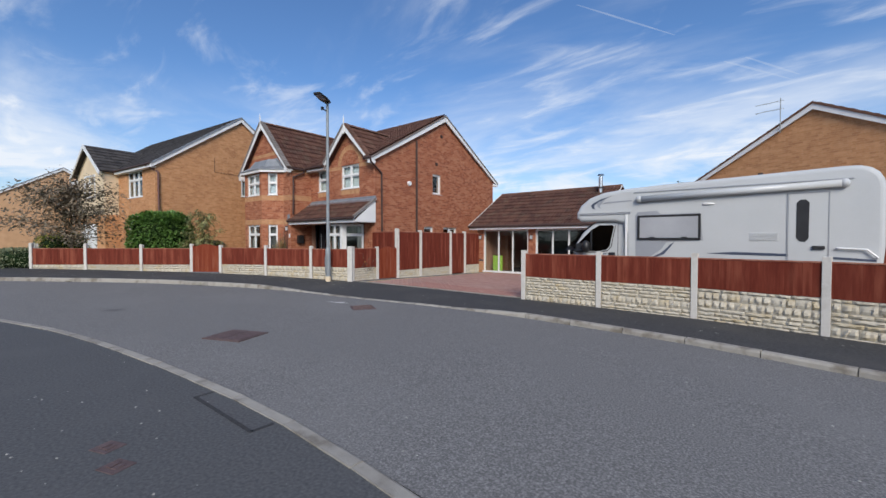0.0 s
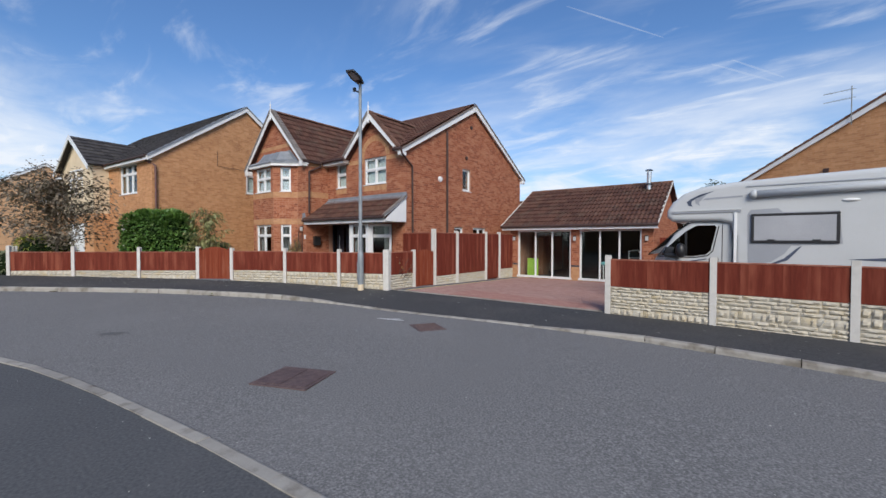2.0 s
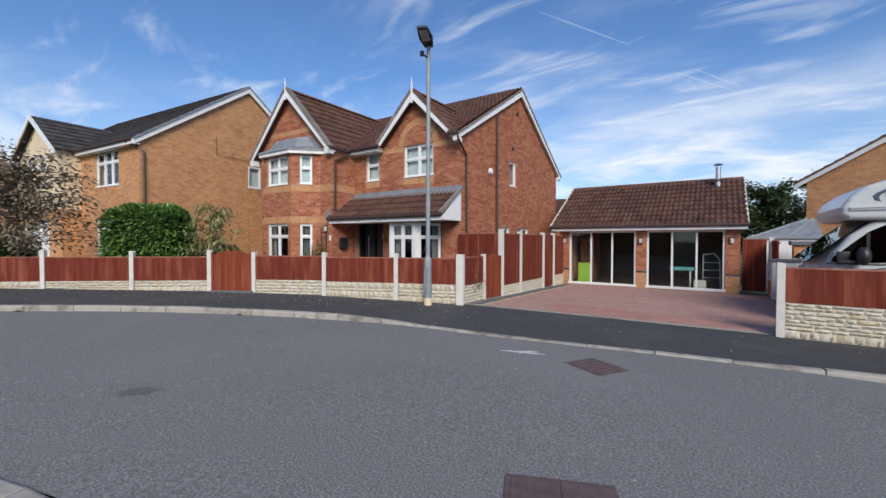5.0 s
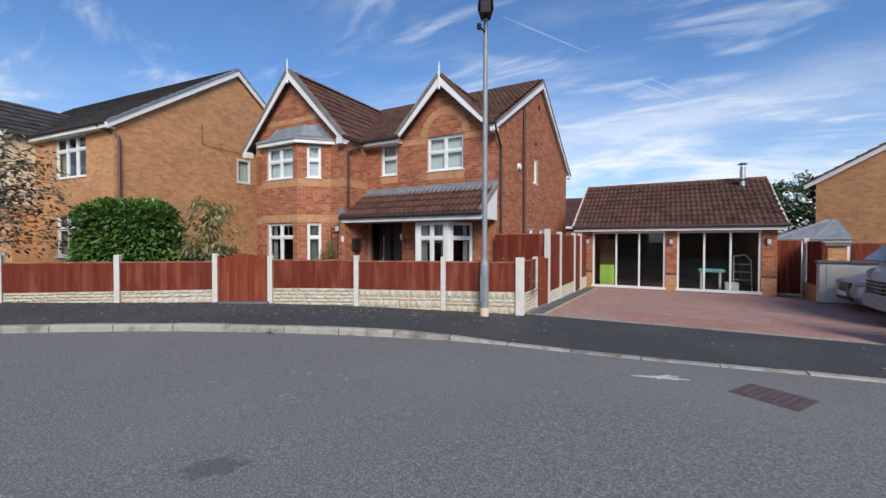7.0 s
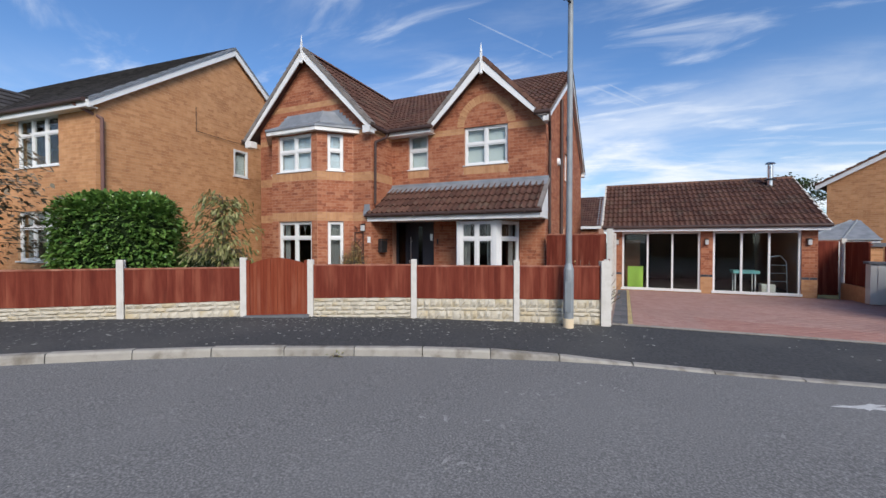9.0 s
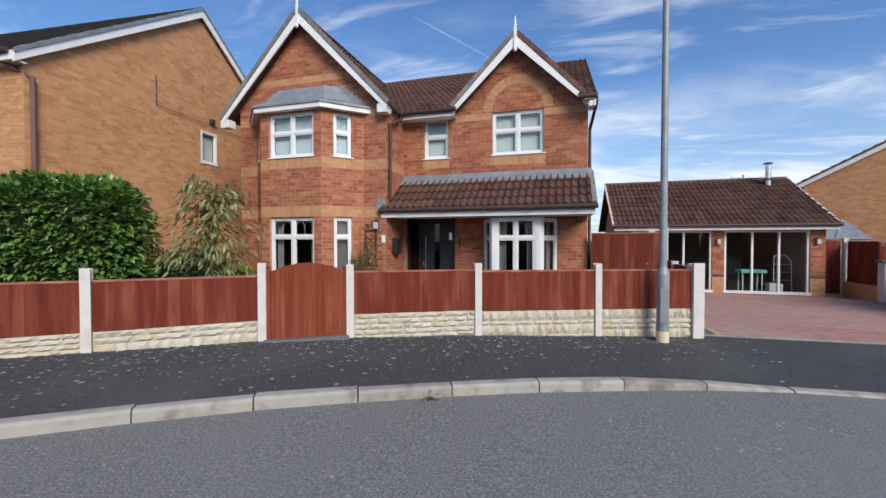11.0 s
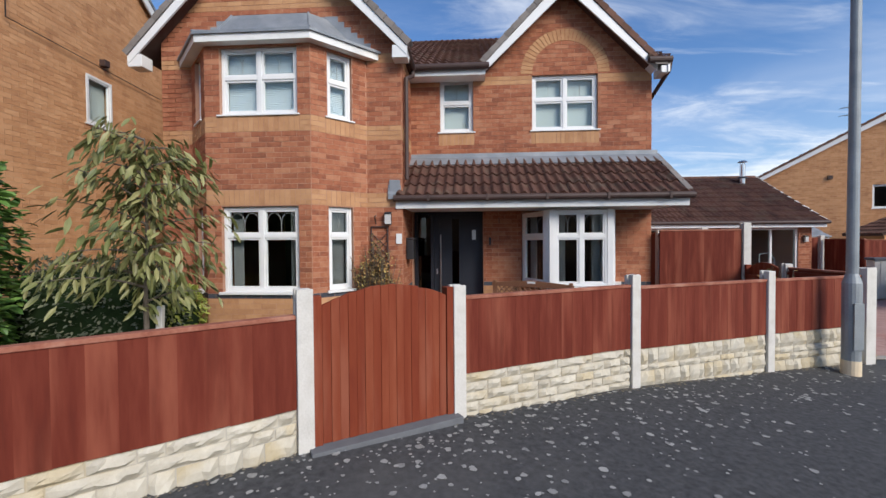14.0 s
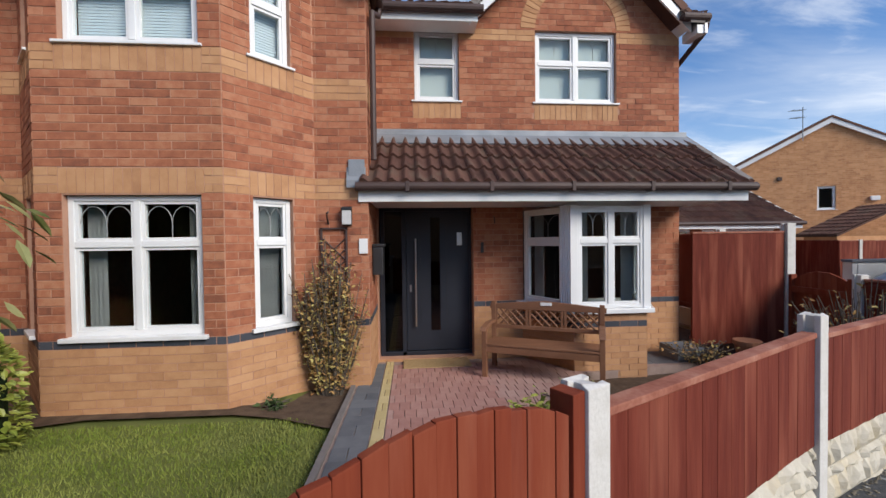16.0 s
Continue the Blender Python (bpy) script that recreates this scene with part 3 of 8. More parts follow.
def window(parent, O, U, N, u0, u1, z0, z1, cols=2, top=0.43, mat=M_UPVC, sill=True, leading=True, blind=None, curtain=False, rec=0.05, lead_only=None, lights=True, pane_mat=None):
    """A casement with top lights: frame, bars, panes, sill; set back in its opening."""
    def W(u, d, z):
        return (O[0] + U[0] * u + N[0] * d, O[1] + U[1] * u + N[1] * d, z)
    rot = Matrix(((U[0], N[0], 0, O[0]), (U[1], N[1], 0, O[1]), (0, 0, 1, 0), (0, 0, 0, 1)))
    bm = bmesh.new()
    fw, d0, d1 = 0.05, -rec - 0.07, -rec
    g = 0.003
    for a, b in (((u0 + g, d0, z0 + g), (u0 + fw, d1, z1 - g)), ((u1 - fw, d0, z0 + g), (u1 - g, d1, z1 - g)), ((u0 + fw, d0, z0 + g), (u1 - fw, d1, z0 + fw)), ((u0 + fw, d0, z1 - fw), (u1 - fw, d1, z1 - g))):
        box(bm, a, b, 0.006, rot)
    ob = part("window", bm, mat, parent)
    zt = z1 - top
    cw = (u1 - u0 - 2 * fw) / cols
    for i in range(1, cols):
        u = u0 + fw + cw * i
        boxpart("mullion", (u - 0.03, d0, z0 + fw), (u + 0.03, d1 + 0.003, z1 - fw), mat, ob, 0.005, m=rot)
    for i in range(cols):
        a, b = u0 + fw + cw * i + (0.03 if i else 0), u0 + fw + cw * (i + 1) - (0.03 if i < cols - 1 else 0)
        if lights:
            boxpart("transom", (a, d0, zt - 0.028), (b, d1 + 0.002, zt + 0.028), mat, ob, 0.005, m=rot)
        cells = ((z0 + fw, zt - 0.028), (zt + 0.028, z1 - fw)) if lights else ((z0 + fw, z1 - fw),)
        for zz0, zz1 in cells:
            bm = bmesh.new()
            e = 0.028
            for p, q in (((a, d0 + 0.01, zz0), (a + e, d1 - 0.012, zz1)), ((b - e, d0 + 0.01, zz0), (b, d1 - 0.012, zz1)), ((a + e, d0 + 0.01, zz0), (b - e, d1 - 0.012, zz0 + e)), ((a + e, d0 + 0.01, zz1 - e), (b - e, d1 - 0.012, zz1))):
                box(bm, p, q, 0.003, rot)
            part("sash", bm, mat, ob)
            pane = boxpart("pane", (a + e, d1 - 0.045, zz0 + e), (b - e, d1 - 0.041, zz1 - e), pane_mat or M_GLASS, ob, m=rot)
            pane.visible_shadow = False
        if leading and lights:
            bm = bmesh.new()
            za, zb = zt + 0.05, z1 - fw - 0.028
            h = zb - za
            w = b - a - 2 * 0.028
            for s in (0, 1):
                c0 = a + 0.028 + w * (0.25 + 0.5 * s)
                pts = [W(c0 + 0.25 * w * math.cos(t), d1 - 0.036, za + h * 0.45 + h * 0.5 * math.sin(t)) for t in np.linspace(math.pi, 0, 9)]
                tube(bm, pts, 0.004, 4)
            rod(bm, W(a + 0.028 + w / 2, d1 - 0.036, za), W(a + 0.028 + w / 2, d1 - 0.036, za + h * 0.45), 0.004, seg=4)
            part("leading", bm, M_LEADING, ob)
    if sill:
        boxpart("sill", (u0 - 0.04, d0, z0 - (0.034 if z0 < 2 else 0.02)), (u1 + 0.04, 0.045 if z0 < 2 else 0.03, z0 + 0.004), mat, ob, 0.006, m=rot)
    if blind and blind < 0:
        boxpart("blind", (u0 + fw, d0 - 0.05, z1 + blind), (u1 - fw, d0 - 0.046, z1 - fw), M_NET, ob, label="plain pale roller blind", m=rot)
    elif blind:
        bm = bmesh.new()
        zz = z1 - fw
        while zz > z1 - fw - blind:
            box(bm, (u0 + fw, d0 - 0.05, zz - 0.024), (u1 - fw, d0 - 0.044, zz - 0.002), 0, rot)
            zz -= 0.027
        part("blind", bm, M_BLIND, ob, "pale blue slatted blind")
    if curtain:
        for s in (0, 1):
            bm = bmesh.new()
            w = 0.16
            c0 = u0 + fw if s == 0 else u1 - fw - w
            pts = [(c0 + w * i / 12, -rec - 0.16 + 0.025 * math.sin(i * 2.1)) for i in range(13)]
            vs = [[bm.verts.new(W(u, d, z)) for u, d in pts] for z in (z0 + 0.02, z1 - 0.05)]
            for i in range(12):
                bm.faces.new((vs[0][i], vs[0][i + 1], vs[1][i + 1], vs[1][i]))
            r = bmesh.ops.solidify(bm, geom=bm.faces[:], thickness=0.006)
            part("curtain", bm, M_CURTAIN, ob, "pale grey hanging curtain")
    return ob


# ---- the house ----
XL, XM, XR = -20.1, -16.2, -11.95      # left wall, step in the front, right wall
YG, YF, YB = 9.5, 10.55, 19.1          # gabled front, recessed front, back
HB, EV = 0.0, 4.68
house = thing("house", (-16, 13, 0), "two-storey red brick house with twin front gables and a tiled porch", "house")


def zone_front(u, z):
    if z < 0.80:
        return 1
    if z < 0.88:
        return 2
    if 2.17 < z < 2.40 or 3.22 < z < 3.46:
        return 1
    return 0


def zone_gable(u, z):
    if 4.44 < z < 4.60 or 5.32 < z < 5.47:
        return 1
    return zone_front(u, z)


def zone_right(u, z):
    return 1 if z < 0.80 else 2 if z < 0.88 else 0


def zone_rgable(u, z):
    if 4.42 < z < 4.58:
        return 1
    return zone_right(u, z)


BM3 = [M_RED, M_BUFF, M_BLUE]
# gabled front, behind the bay
gw = XM - XL
apexL = -18.27 - XL
wall_slab("wall", house, (XL, YG), (1, 0), (0, -1), gw, HB, EV, M_MORTAR, holes=[(0.62, 3.2, 0.5, 4.3)], gable=[(apexL, EV + 2.1)])


def lim_left(z):
    return (0, gw) if z < EV else (max(0, apexL - (6.88 - z) / 1.06), min(gw, apexL + (6.88 - z) / 1.06))


brickwork("brick_rest", house, (XL, YG), (1, 0), (0, -1), gw, 0.1, 6.7, BM3, zone_gable, holes=[(0.55, 3.3, 0.0, 4.42)], limits=lim_left)
# the two-storey bay: three faces
bay = [(-19.60, YG), (-18.95, 8.85), (-17.40, 8.85), (-16.75, YG)]
BAYW = {0: (0.28, 0.66), 1: (0.22, 1.36), 2: (0.26, 0.66)}
for i in range(3):
    (ax, ay), (bx, by) = bay[i], bay[i + 1]
    w = math.hypot(bx - ax, by - ay)
    U = ((bx - ax) / w, (by - ay) / w)
    N = (U[1], -U[0])
    a, b = BAYW[i]
    holes = [(a, b, 0.92, 2.16), (a, b, 3.47, 4.44)]
    wall_slab("wall", house, (ax, ay), U, N, w, HB, 4.5, M_MORTAR, holes=holes, thick=0.2)
    sold = [(a - 0.03, b + 0.03, 2.17, 2.395, 1), (a - 0.03, b + 0.03, 3.225, 3.455, 1)]
    near = (lambda u, z: 2.40 < z < 3.22 or 1.0 < z < 2.1) if i == 1 else None
    brickwork("brick_rest", house, (ax, ay), U, N, w, 0.1, 4.5, BM3, zone_front, holes=holes, soldiers=sold, skip=near)
    window(house, (ax, ay), U, N, a, b, 0.92, 2.16, cols=2 if i == 1 else 1, curtain=True)
    window(house, (ax, ay), U, N, a, b, 3.47, 4.44, cols=2 if i == 1 else 1, blind=0.9)
# fascia and leaded roof of the bay
def offset_bay(o):
    k = o * math.tan(radians(22.5))
    return [(-19.60 - o * 1.414, YG), (-18.95 - k, 8.85 - o), (-17.40 + k, 8.85 - o), (-16.75 + o * 1.414, YG)]


bm = bmesh.new()
prism(bm, offset_bay(0.14), "z", 4.46, 4.56)
part("bay_fascia", bm, M_SOFFIT, house)
bm = bmesh.new()
lowp, midp, topp = offset_bay(0.17), offset_bay(-0.17), offset_bay(-0.42)
rings = [[bm.verts.new((x, y, z)) for x, y in p] for p, z in ((lowp, 4.56), (lowp, 4.60), (midp, 4.76), (topp, 5.12))]
for r0, r1 in zip(rings[:-1], rings[1:]):
    for i in range(3):
        bm.faces.new((r0[i], r0[i + 1], r1[i + 1], r1[i]))
bm.faces.new(rings[-1])
bm.faces.new(rings[0][::-1])
bmesh.ops.recalc_face_normals(bm, faces=bm.faces)
part("bay_roof", bm, M_LEAD, house, "grey lead roof of the bay")
bm = bmesh.new()
for (x0, y0, z0), (x1, y1, z1) in zip([(*lowp[1], 4.6), (*midp[1], 4.76)], [(*midp[1], 4.76), (*topp[1], 5.12)]):
    rod(bm, (x0, y0, z0), (x1, y1, z1), 0.018, seg=6)
for (x0, y0, z0), (x1, y1, z1) in zip([(*lowp[2], 4.6), (*midp[2], 4.76)], [(*midp[2], 4.76), (*topp[2], 5.12)]):
    rod(bm, (x0, y0, z0), (x1, y1, z1), 0.018, seg=6)
part("lead_roll", bm, M_LEAD, house)
# stepped lead flashing up the gable over the bay
for s in (-1, 1):
    bm = bmesh.new()
    cx = -18.175
    for k in range(6):
        t = k / 6
        xo, zo = 1.50 - 0.62 * t, 4.60 + 0.52 * t
        box(bm, (min(cx + s * xo, cx + s * (xo - 0.20)), YG - 0.011 - 0.0012 * k, zo - 0.02 - 0.001 * k), (max(cx + s * xo, cx + s * (xo - 0.20)), YG - 0.006 + 0.0004 * k, zo + 0.13), 0.0)
    part("step_flashing", bm, M_LEAD, house)
boxpart("step_flashing", (-18.95, YG - 0.021, 5.08), (-17.4, YG - 0.003, 5.16), M_LEAD, house)

# recessed front: upper windows, porch below
rw = XR - XM
DOOR = (0.02, 1.30, 0.14, 2.2)
SW, RWN = (0.53, 1.13, 3.60, 4.56), (2.18, 3.33, 3.60, 4.58)
BAYWIN = (1.99, 3.63, 0.85, 2.14)
apexR = -13.47 - XM
holes = [DOOR, SW, RWN, BAYWIN]


def lim_right(z):
    if z < EV:
        return (0, rw)
    h = (6.12 - z) / 1.02
    return (apexR - h, apexR + h)


wall_slab("wall", house, (XM, YF), (1, 0), (0, -1), rw - 0.252, HB, EV, M_MORTAR, holes=holes)
bm = bmesh.new()
prism(bm, [(-13.47 - 1.33, EV), (-13.47 + 1.33, EV), (-13.47, EV + 1.38)], "y", YF, YF + 0.25)
part("wall", bm, M_MORTAR, house)
sold = [(SW[0] - 0.02, SW[1] + 0.02, 3.36, 3.585, 1), (RWN[0] - 0.02, RWN[1] + 0.02, 3.36, 3.585, 1)]


brickwork("brick_rest", house, (XM, YF), (1, 0), (0, -1), rw, 0.1, 6.0, BM3, zone_rgable, holes=holes, soldiers=sold, limits=lim_right)
# arch of upright buff bricks over the window
V, F = [], []
ca = XM + (RWN[0] + RWN[1]) / 2
for i in range(30):
    t0, t1 = math.pi * (i + 0.07) / 30, math.pi * (i + 0.93) / 30
    k = len(V)
    for y in (YF - 0.001, YF - 0.0095):
        for r, t in ((0.575, t0), (0.575, t1), (0.775, t1), (0.775, t0)):
            V.append((ca + r * math.cos(t), y, 4.60 + r * math.sin(t)))
    F.extend([(k + 7, k + 6, k + 5, k + 4), (k, k + 4, k + 5, k + 1), (k + 1, k + 5, k + 6, k + 2), (k + 2, k + 6, k + 7, k + 3), (k + 3, k + 7, k + 4, k)])
raw("arch", V, F, M_BUFF, None, house, "arch of buff soldier bricks")["kind"] = "stuff"
window(house, (XM, YF), (1, 0), (0, -1), *SW, cols=1, blind=-0.92)
window(house, (XM, YF), (1, 0), (0, -1), *RWN, cols=2, blind=-0.92)

# return of the gabled front beside the door
wall_slab("wall", house, (XM, YG + 0.252), (0, 1), (1, 0), YF - YG - 0.002, HB, EV, M_MORTAR, thick=0.2)
brickwork("brick_rest", house, (XM, YG), (0, 1), (1, 0), YF - YG + 0.24, 0.1, EV, BM3, zone_gable)
# right side wall with its gable
sd = YB - YF
RY = 14.79
SIDEW = [(14.0 - YF, 14.58 - YF, 3.58, 4.48), (13.42 - YF, 14.05 - YF, 1.2, 2.08), (14.78 - YF, 15.8 - YF, 1.2, 2.08)]
wall_slab("wall", house, (XR, YF), (0, 1), (1, 0), sd, HB, EV, M_MORTAR, holes=SIDEW, gable=[(RY - YF, 7.08)])
brickwork("brick_rest", house, (XR, YF), (0, 1), (1, 0), sd, 0.1, 7.0, BM3, zone_right, holes=SIDEW, limits=lambda z: (0, sd) if z < EV else ((RY - YF) - (7.08 - z) / 0.566, (RY - YF) + (7.08 - z) / 0.566))
for s in SIDEW:
    window(house, (XR, YF), (0, 1), (1, 0), *s, cols=1 if s[1] - s[0] < 0.8 else 2, leading=False, lights=s[2] < 2)
wall_slab("wall", house, (XL, YG), (0, 1), (-1, 0), YB - YG, HB, EV, M_RED)
wall_slab("wall", house, (XL, YB), (1, 0), (0, 1), XR - XL, HB, EV, M_RED)
# floors and partitions inside, coloured dark so the rooms read as unlit
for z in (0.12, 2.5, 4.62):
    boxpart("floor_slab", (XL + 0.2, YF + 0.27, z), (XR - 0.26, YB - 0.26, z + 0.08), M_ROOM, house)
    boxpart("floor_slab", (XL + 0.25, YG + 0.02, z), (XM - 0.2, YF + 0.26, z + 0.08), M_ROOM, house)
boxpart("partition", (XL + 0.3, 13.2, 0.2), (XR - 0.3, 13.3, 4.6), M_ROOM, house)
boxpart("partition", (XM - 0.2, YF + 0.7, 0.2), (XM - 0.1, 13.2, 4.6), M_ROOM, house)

# front door, side light and threshold
DX0, DX1, DY = XM + 0.03, XM + 1.30, YF + 0.20
door = boxpart("door", (DX0 + 0.36, DY, 0.2), (DX1 - 0.03, DY + 0.06, 2.14), M_DOOR, house, 0.006, "closed anthracite front door with a long steel pull")
bm = bmesh.new()
for a, b in (((DX0, DY - 0.03, 0.13), (DX0 + 0.06, DY + 0.07, 2.2)), ((DX0 + 0.30, DY - 0.03, 0.13), (DX0 + 0.355, DY + 0.07, 2.2)), ((DX1 - 0.03, DY - 0.03, 0.13), (DX1, DY + 0.07, 2.2)), ((DX0 + 0.06, DY - 0.03, 2.14), (DX1 - 0.03, DY + 0.07, 2.2)), ((DX0 + 0.06, DY - 0.03, 0.13), (DX1 - 0.03, DY + 0.07, 0.195))):
    box(bm, a, b, 0.004)
part("door_frame", bm, M_DOOR, house)
boxpart("side_light", (DX0 + 0.062, DY + 0.01, 0.2), (DX0 + 0.298, DY + 0.03, 2.135), M_DARKGLASS, house)
boxpart("glazed_strip", (DX0 + 0.70, DY - 0.006, 0.48), (DX0 + 0.83, DY - 0.001, 2.05), M_DARKGLASS, door)
bm = bmesh.new()
rod(bm, (DX0 + 0.49, DY - 0.06, 0.55), (DX0 + 0.49, DY - 0.06, 1.76), 0.012)
for z in (0.66, 1.64):
    rod(bm, (DX0 + 0.49, DY - 0.06, z), (DX0 + 0.49, DY, z), 0.009)
part("door_handle", bm, M_STEEL, door, "long brushed steel pull handle")
boxpart("letter_plate", (DX1 - 0.20, DY - 0.012, 1.66), (DX1 - 0.13, DY, 1.84), M_STEEL, door, 0.003)
for x in (0.52, 0.62, 0.88, 0.98):
    boxpart("groove_bead", (DX0 + x - 0.16 + 0.1, DY - 0.004, 0.4), (DX0 + x - 0.155 + 0.1, DY, 2.08), M_BLACK, door)
boxpart("lock", (DX0 + 0.405, DY - 0.015, 1.02), (DX0 + 0.43, DY, 1.12), M_STEEL, door, 0.003)
boxpart("threshold", (XM + 0.02, DY - 0.2, 0.05), (DX1 + 0.1, DY + 0.1, 0.135), M_SLATEPAVER, house, 0.006)

# splayed bay window under the porch
BW = [(-14.22, YF), (-13.84, 9.72), (-12.94, 9.72), (-12.56, YF)]
for i in range(3):
    (ax, ay), (bx, by) = BW[i], BW[i + 1]
    w = math.hypot(bx - ax, by - ay)
    U = ((bx - ax) / w, (by - ay) / w)
    N = (U[1], -U[0])
    wall_slab("wall", house, (ax, ay), U, N, w, 0, 0.84, M_MORTAR, thick=0.15)
    brickwork("brick_rest", house, (ax, ay), U, N, w, 0.05, 0.84, BM3, lambda u, z: 2 if 0.68 < z < 0.76 else 1)
    window(house, (ax, ay), U, N, 0.03, w - 0.03, 0.90, 2.12, cols=2 if i == 1 else 1, rec=0.0, sill=False, curtain=True, top=0.42)
for (x, y) in BW[1:3]:
    bm = bmesh.new()
    for k in range(5):
        s = -1 if x < -13.3 else 1
        box(bm, (x - 0.045 + s * (0.018 * k), y - 0.012 + 0.033 * k, 0.88), (x + 0.045 + s * (0.018 * k) * 1.0, y + 0.03 + 0.033 * k, 2.13), 0.004)
    part("corner_post", bm, M_UPVC, house)
bm = bmesh.new()
prism(bm, [(-14.32, YF), (-13.90, 9.65), (-12.88, 9.65), (-12.46, YF)], "z", 0.845, 0.90, 0.008)
part("window_board", bm, M_UPVC, house)

# porch roof
PX0, PX1, PY0, PZ0 = -16.28, -11.86, 9.44, 2.34
PS, PN, PL = slope_frame(None, None, 3.10 - PZ0, YF - PY0, (0, 1))
porch = part("porch_roof", (lambda b: (roof_slab(b, (PX0, PY0, PZ0), (1, 0, 0), PS, PN, PX1 - PX0, PL), b)[1])(bmesh.new()), M_SOFFIT, house, "lean-to roof of brown rolled tiles")
boxpart("fascia", (PX0 - 0.02, PY0 + 0.03, 2.15), (PX1, PY0 + 0.055, 2.29), M_UPVC, house, 0.003)
boxpart("soffit", (PX0, PY0 + 0.056, 2.17), (PX1 - 0.01, YF - 0.012, 2.19), M_SOFFIT, house)
bm = bmesh.new()
prism(bm, [(PY0 + 0.06, 2.195), (YF - 0.012, 2.195), (YF - 0.012, 3.04)], "x", PX1 - 0.05, PX1 - 0.02)
part("porch_cheek", bm, M_UPVC, house)
bm = bmesh.new()
rod(bm, (PX0 - 0.04, PY0 - 0.03, PZ0 - 0.035), (PX1 + 0.04, PY0 - 0.03, PZ0 - 0.035), 0.05, seg=12)
for x in np.arange(PX0 + 0.5, PX1, 0.9):
    box(bm, (x - 0.02, PY0 - 0.085, PZ0 - 0.09), (x + 0.02, PY0 + 0.03, PZ0 + 0.015), 0.004)
part("gutter", bm, M_GUTTER, house, "brown half-round gutter")
bm = bmesh.new()
prism(bm, [(YF - 0.012, 3.21), (YF - 0.012, 3.02), (YF - 0.26, 2.955), (YF - 0.275, 2.975), (YF - 0.035, 3.14), (YF - 0.03, 3.21)], "x", PX0 + 0.05, PX1)
part("flashing", bm, M_LEAD, house, "grey lead flashing over the porch tiles")
bm = bmesh.new()
prism(bm, [(PY0 + 0.02, 2.38), (YG + 0.02, 2.62), (YG + 0.02, 2.42), (PY0 + 0.02, 2.3)], "x", PX0 - 0.14, PX0 + 0.06)
box(bm, (PX0 - 0.12, YG - 0.030, 2.38), (PX0 + 0.05, YG - 0.012, 2.60), 0.004)
part("lead_saddle", bm, M_LEAD, house)

# main roof and the two cross gables
roof = bmesh.new()
MS, MN, ML = slope_frame(None, None, 7.25 - 4.62, RY - 10.22, (0, 1))
GAP0, GAP1, GAPV = -14.80, -12.14, 0.62      # the right gable stands through the eaves here
roof_slab(roof, (XL - 0.15, 10.22, 4.66), (1, 0, 0), MS, MN, GAP0 - XL + 0.15, ML)
roof_slab(roof, (GAP0 + 0.001, 10.22 + MS[1] * GAPV, 4.66 + MS[2] * GAPV), (1, 0, 0), MS, MN, GAP1 - GAP0 - 0.002, ML - GAPV)
roof_slab(roof, (GAP1, 10.22, 4.66), (1, 0, 0), MS, MN, XR + 0.15 - GAP1, ML)
BS, BN, BL = slope_frame(None, None, 7.25 - 4.62, RY - 10.22, (0, -1))
roof_slab(roof, (XL - 0.15, 19.36, 4.66), (1, 0, 0), BS, BN, XR - XL + 0.30, BL)
part("roof", roof, M_TILE, house, "brown rolled concrete tile roof")
tiles("roof_tiles", house, (XL - 0.15, 10.22, 4.66), (1, 0, 0), MS, MN, XR - XL + 0.30, ML, M_TILE, inside=lambda u, v: v > GAPV or not GAP0 + 0.1 < XL - 0.15 + u < GAP1 - 0.1)


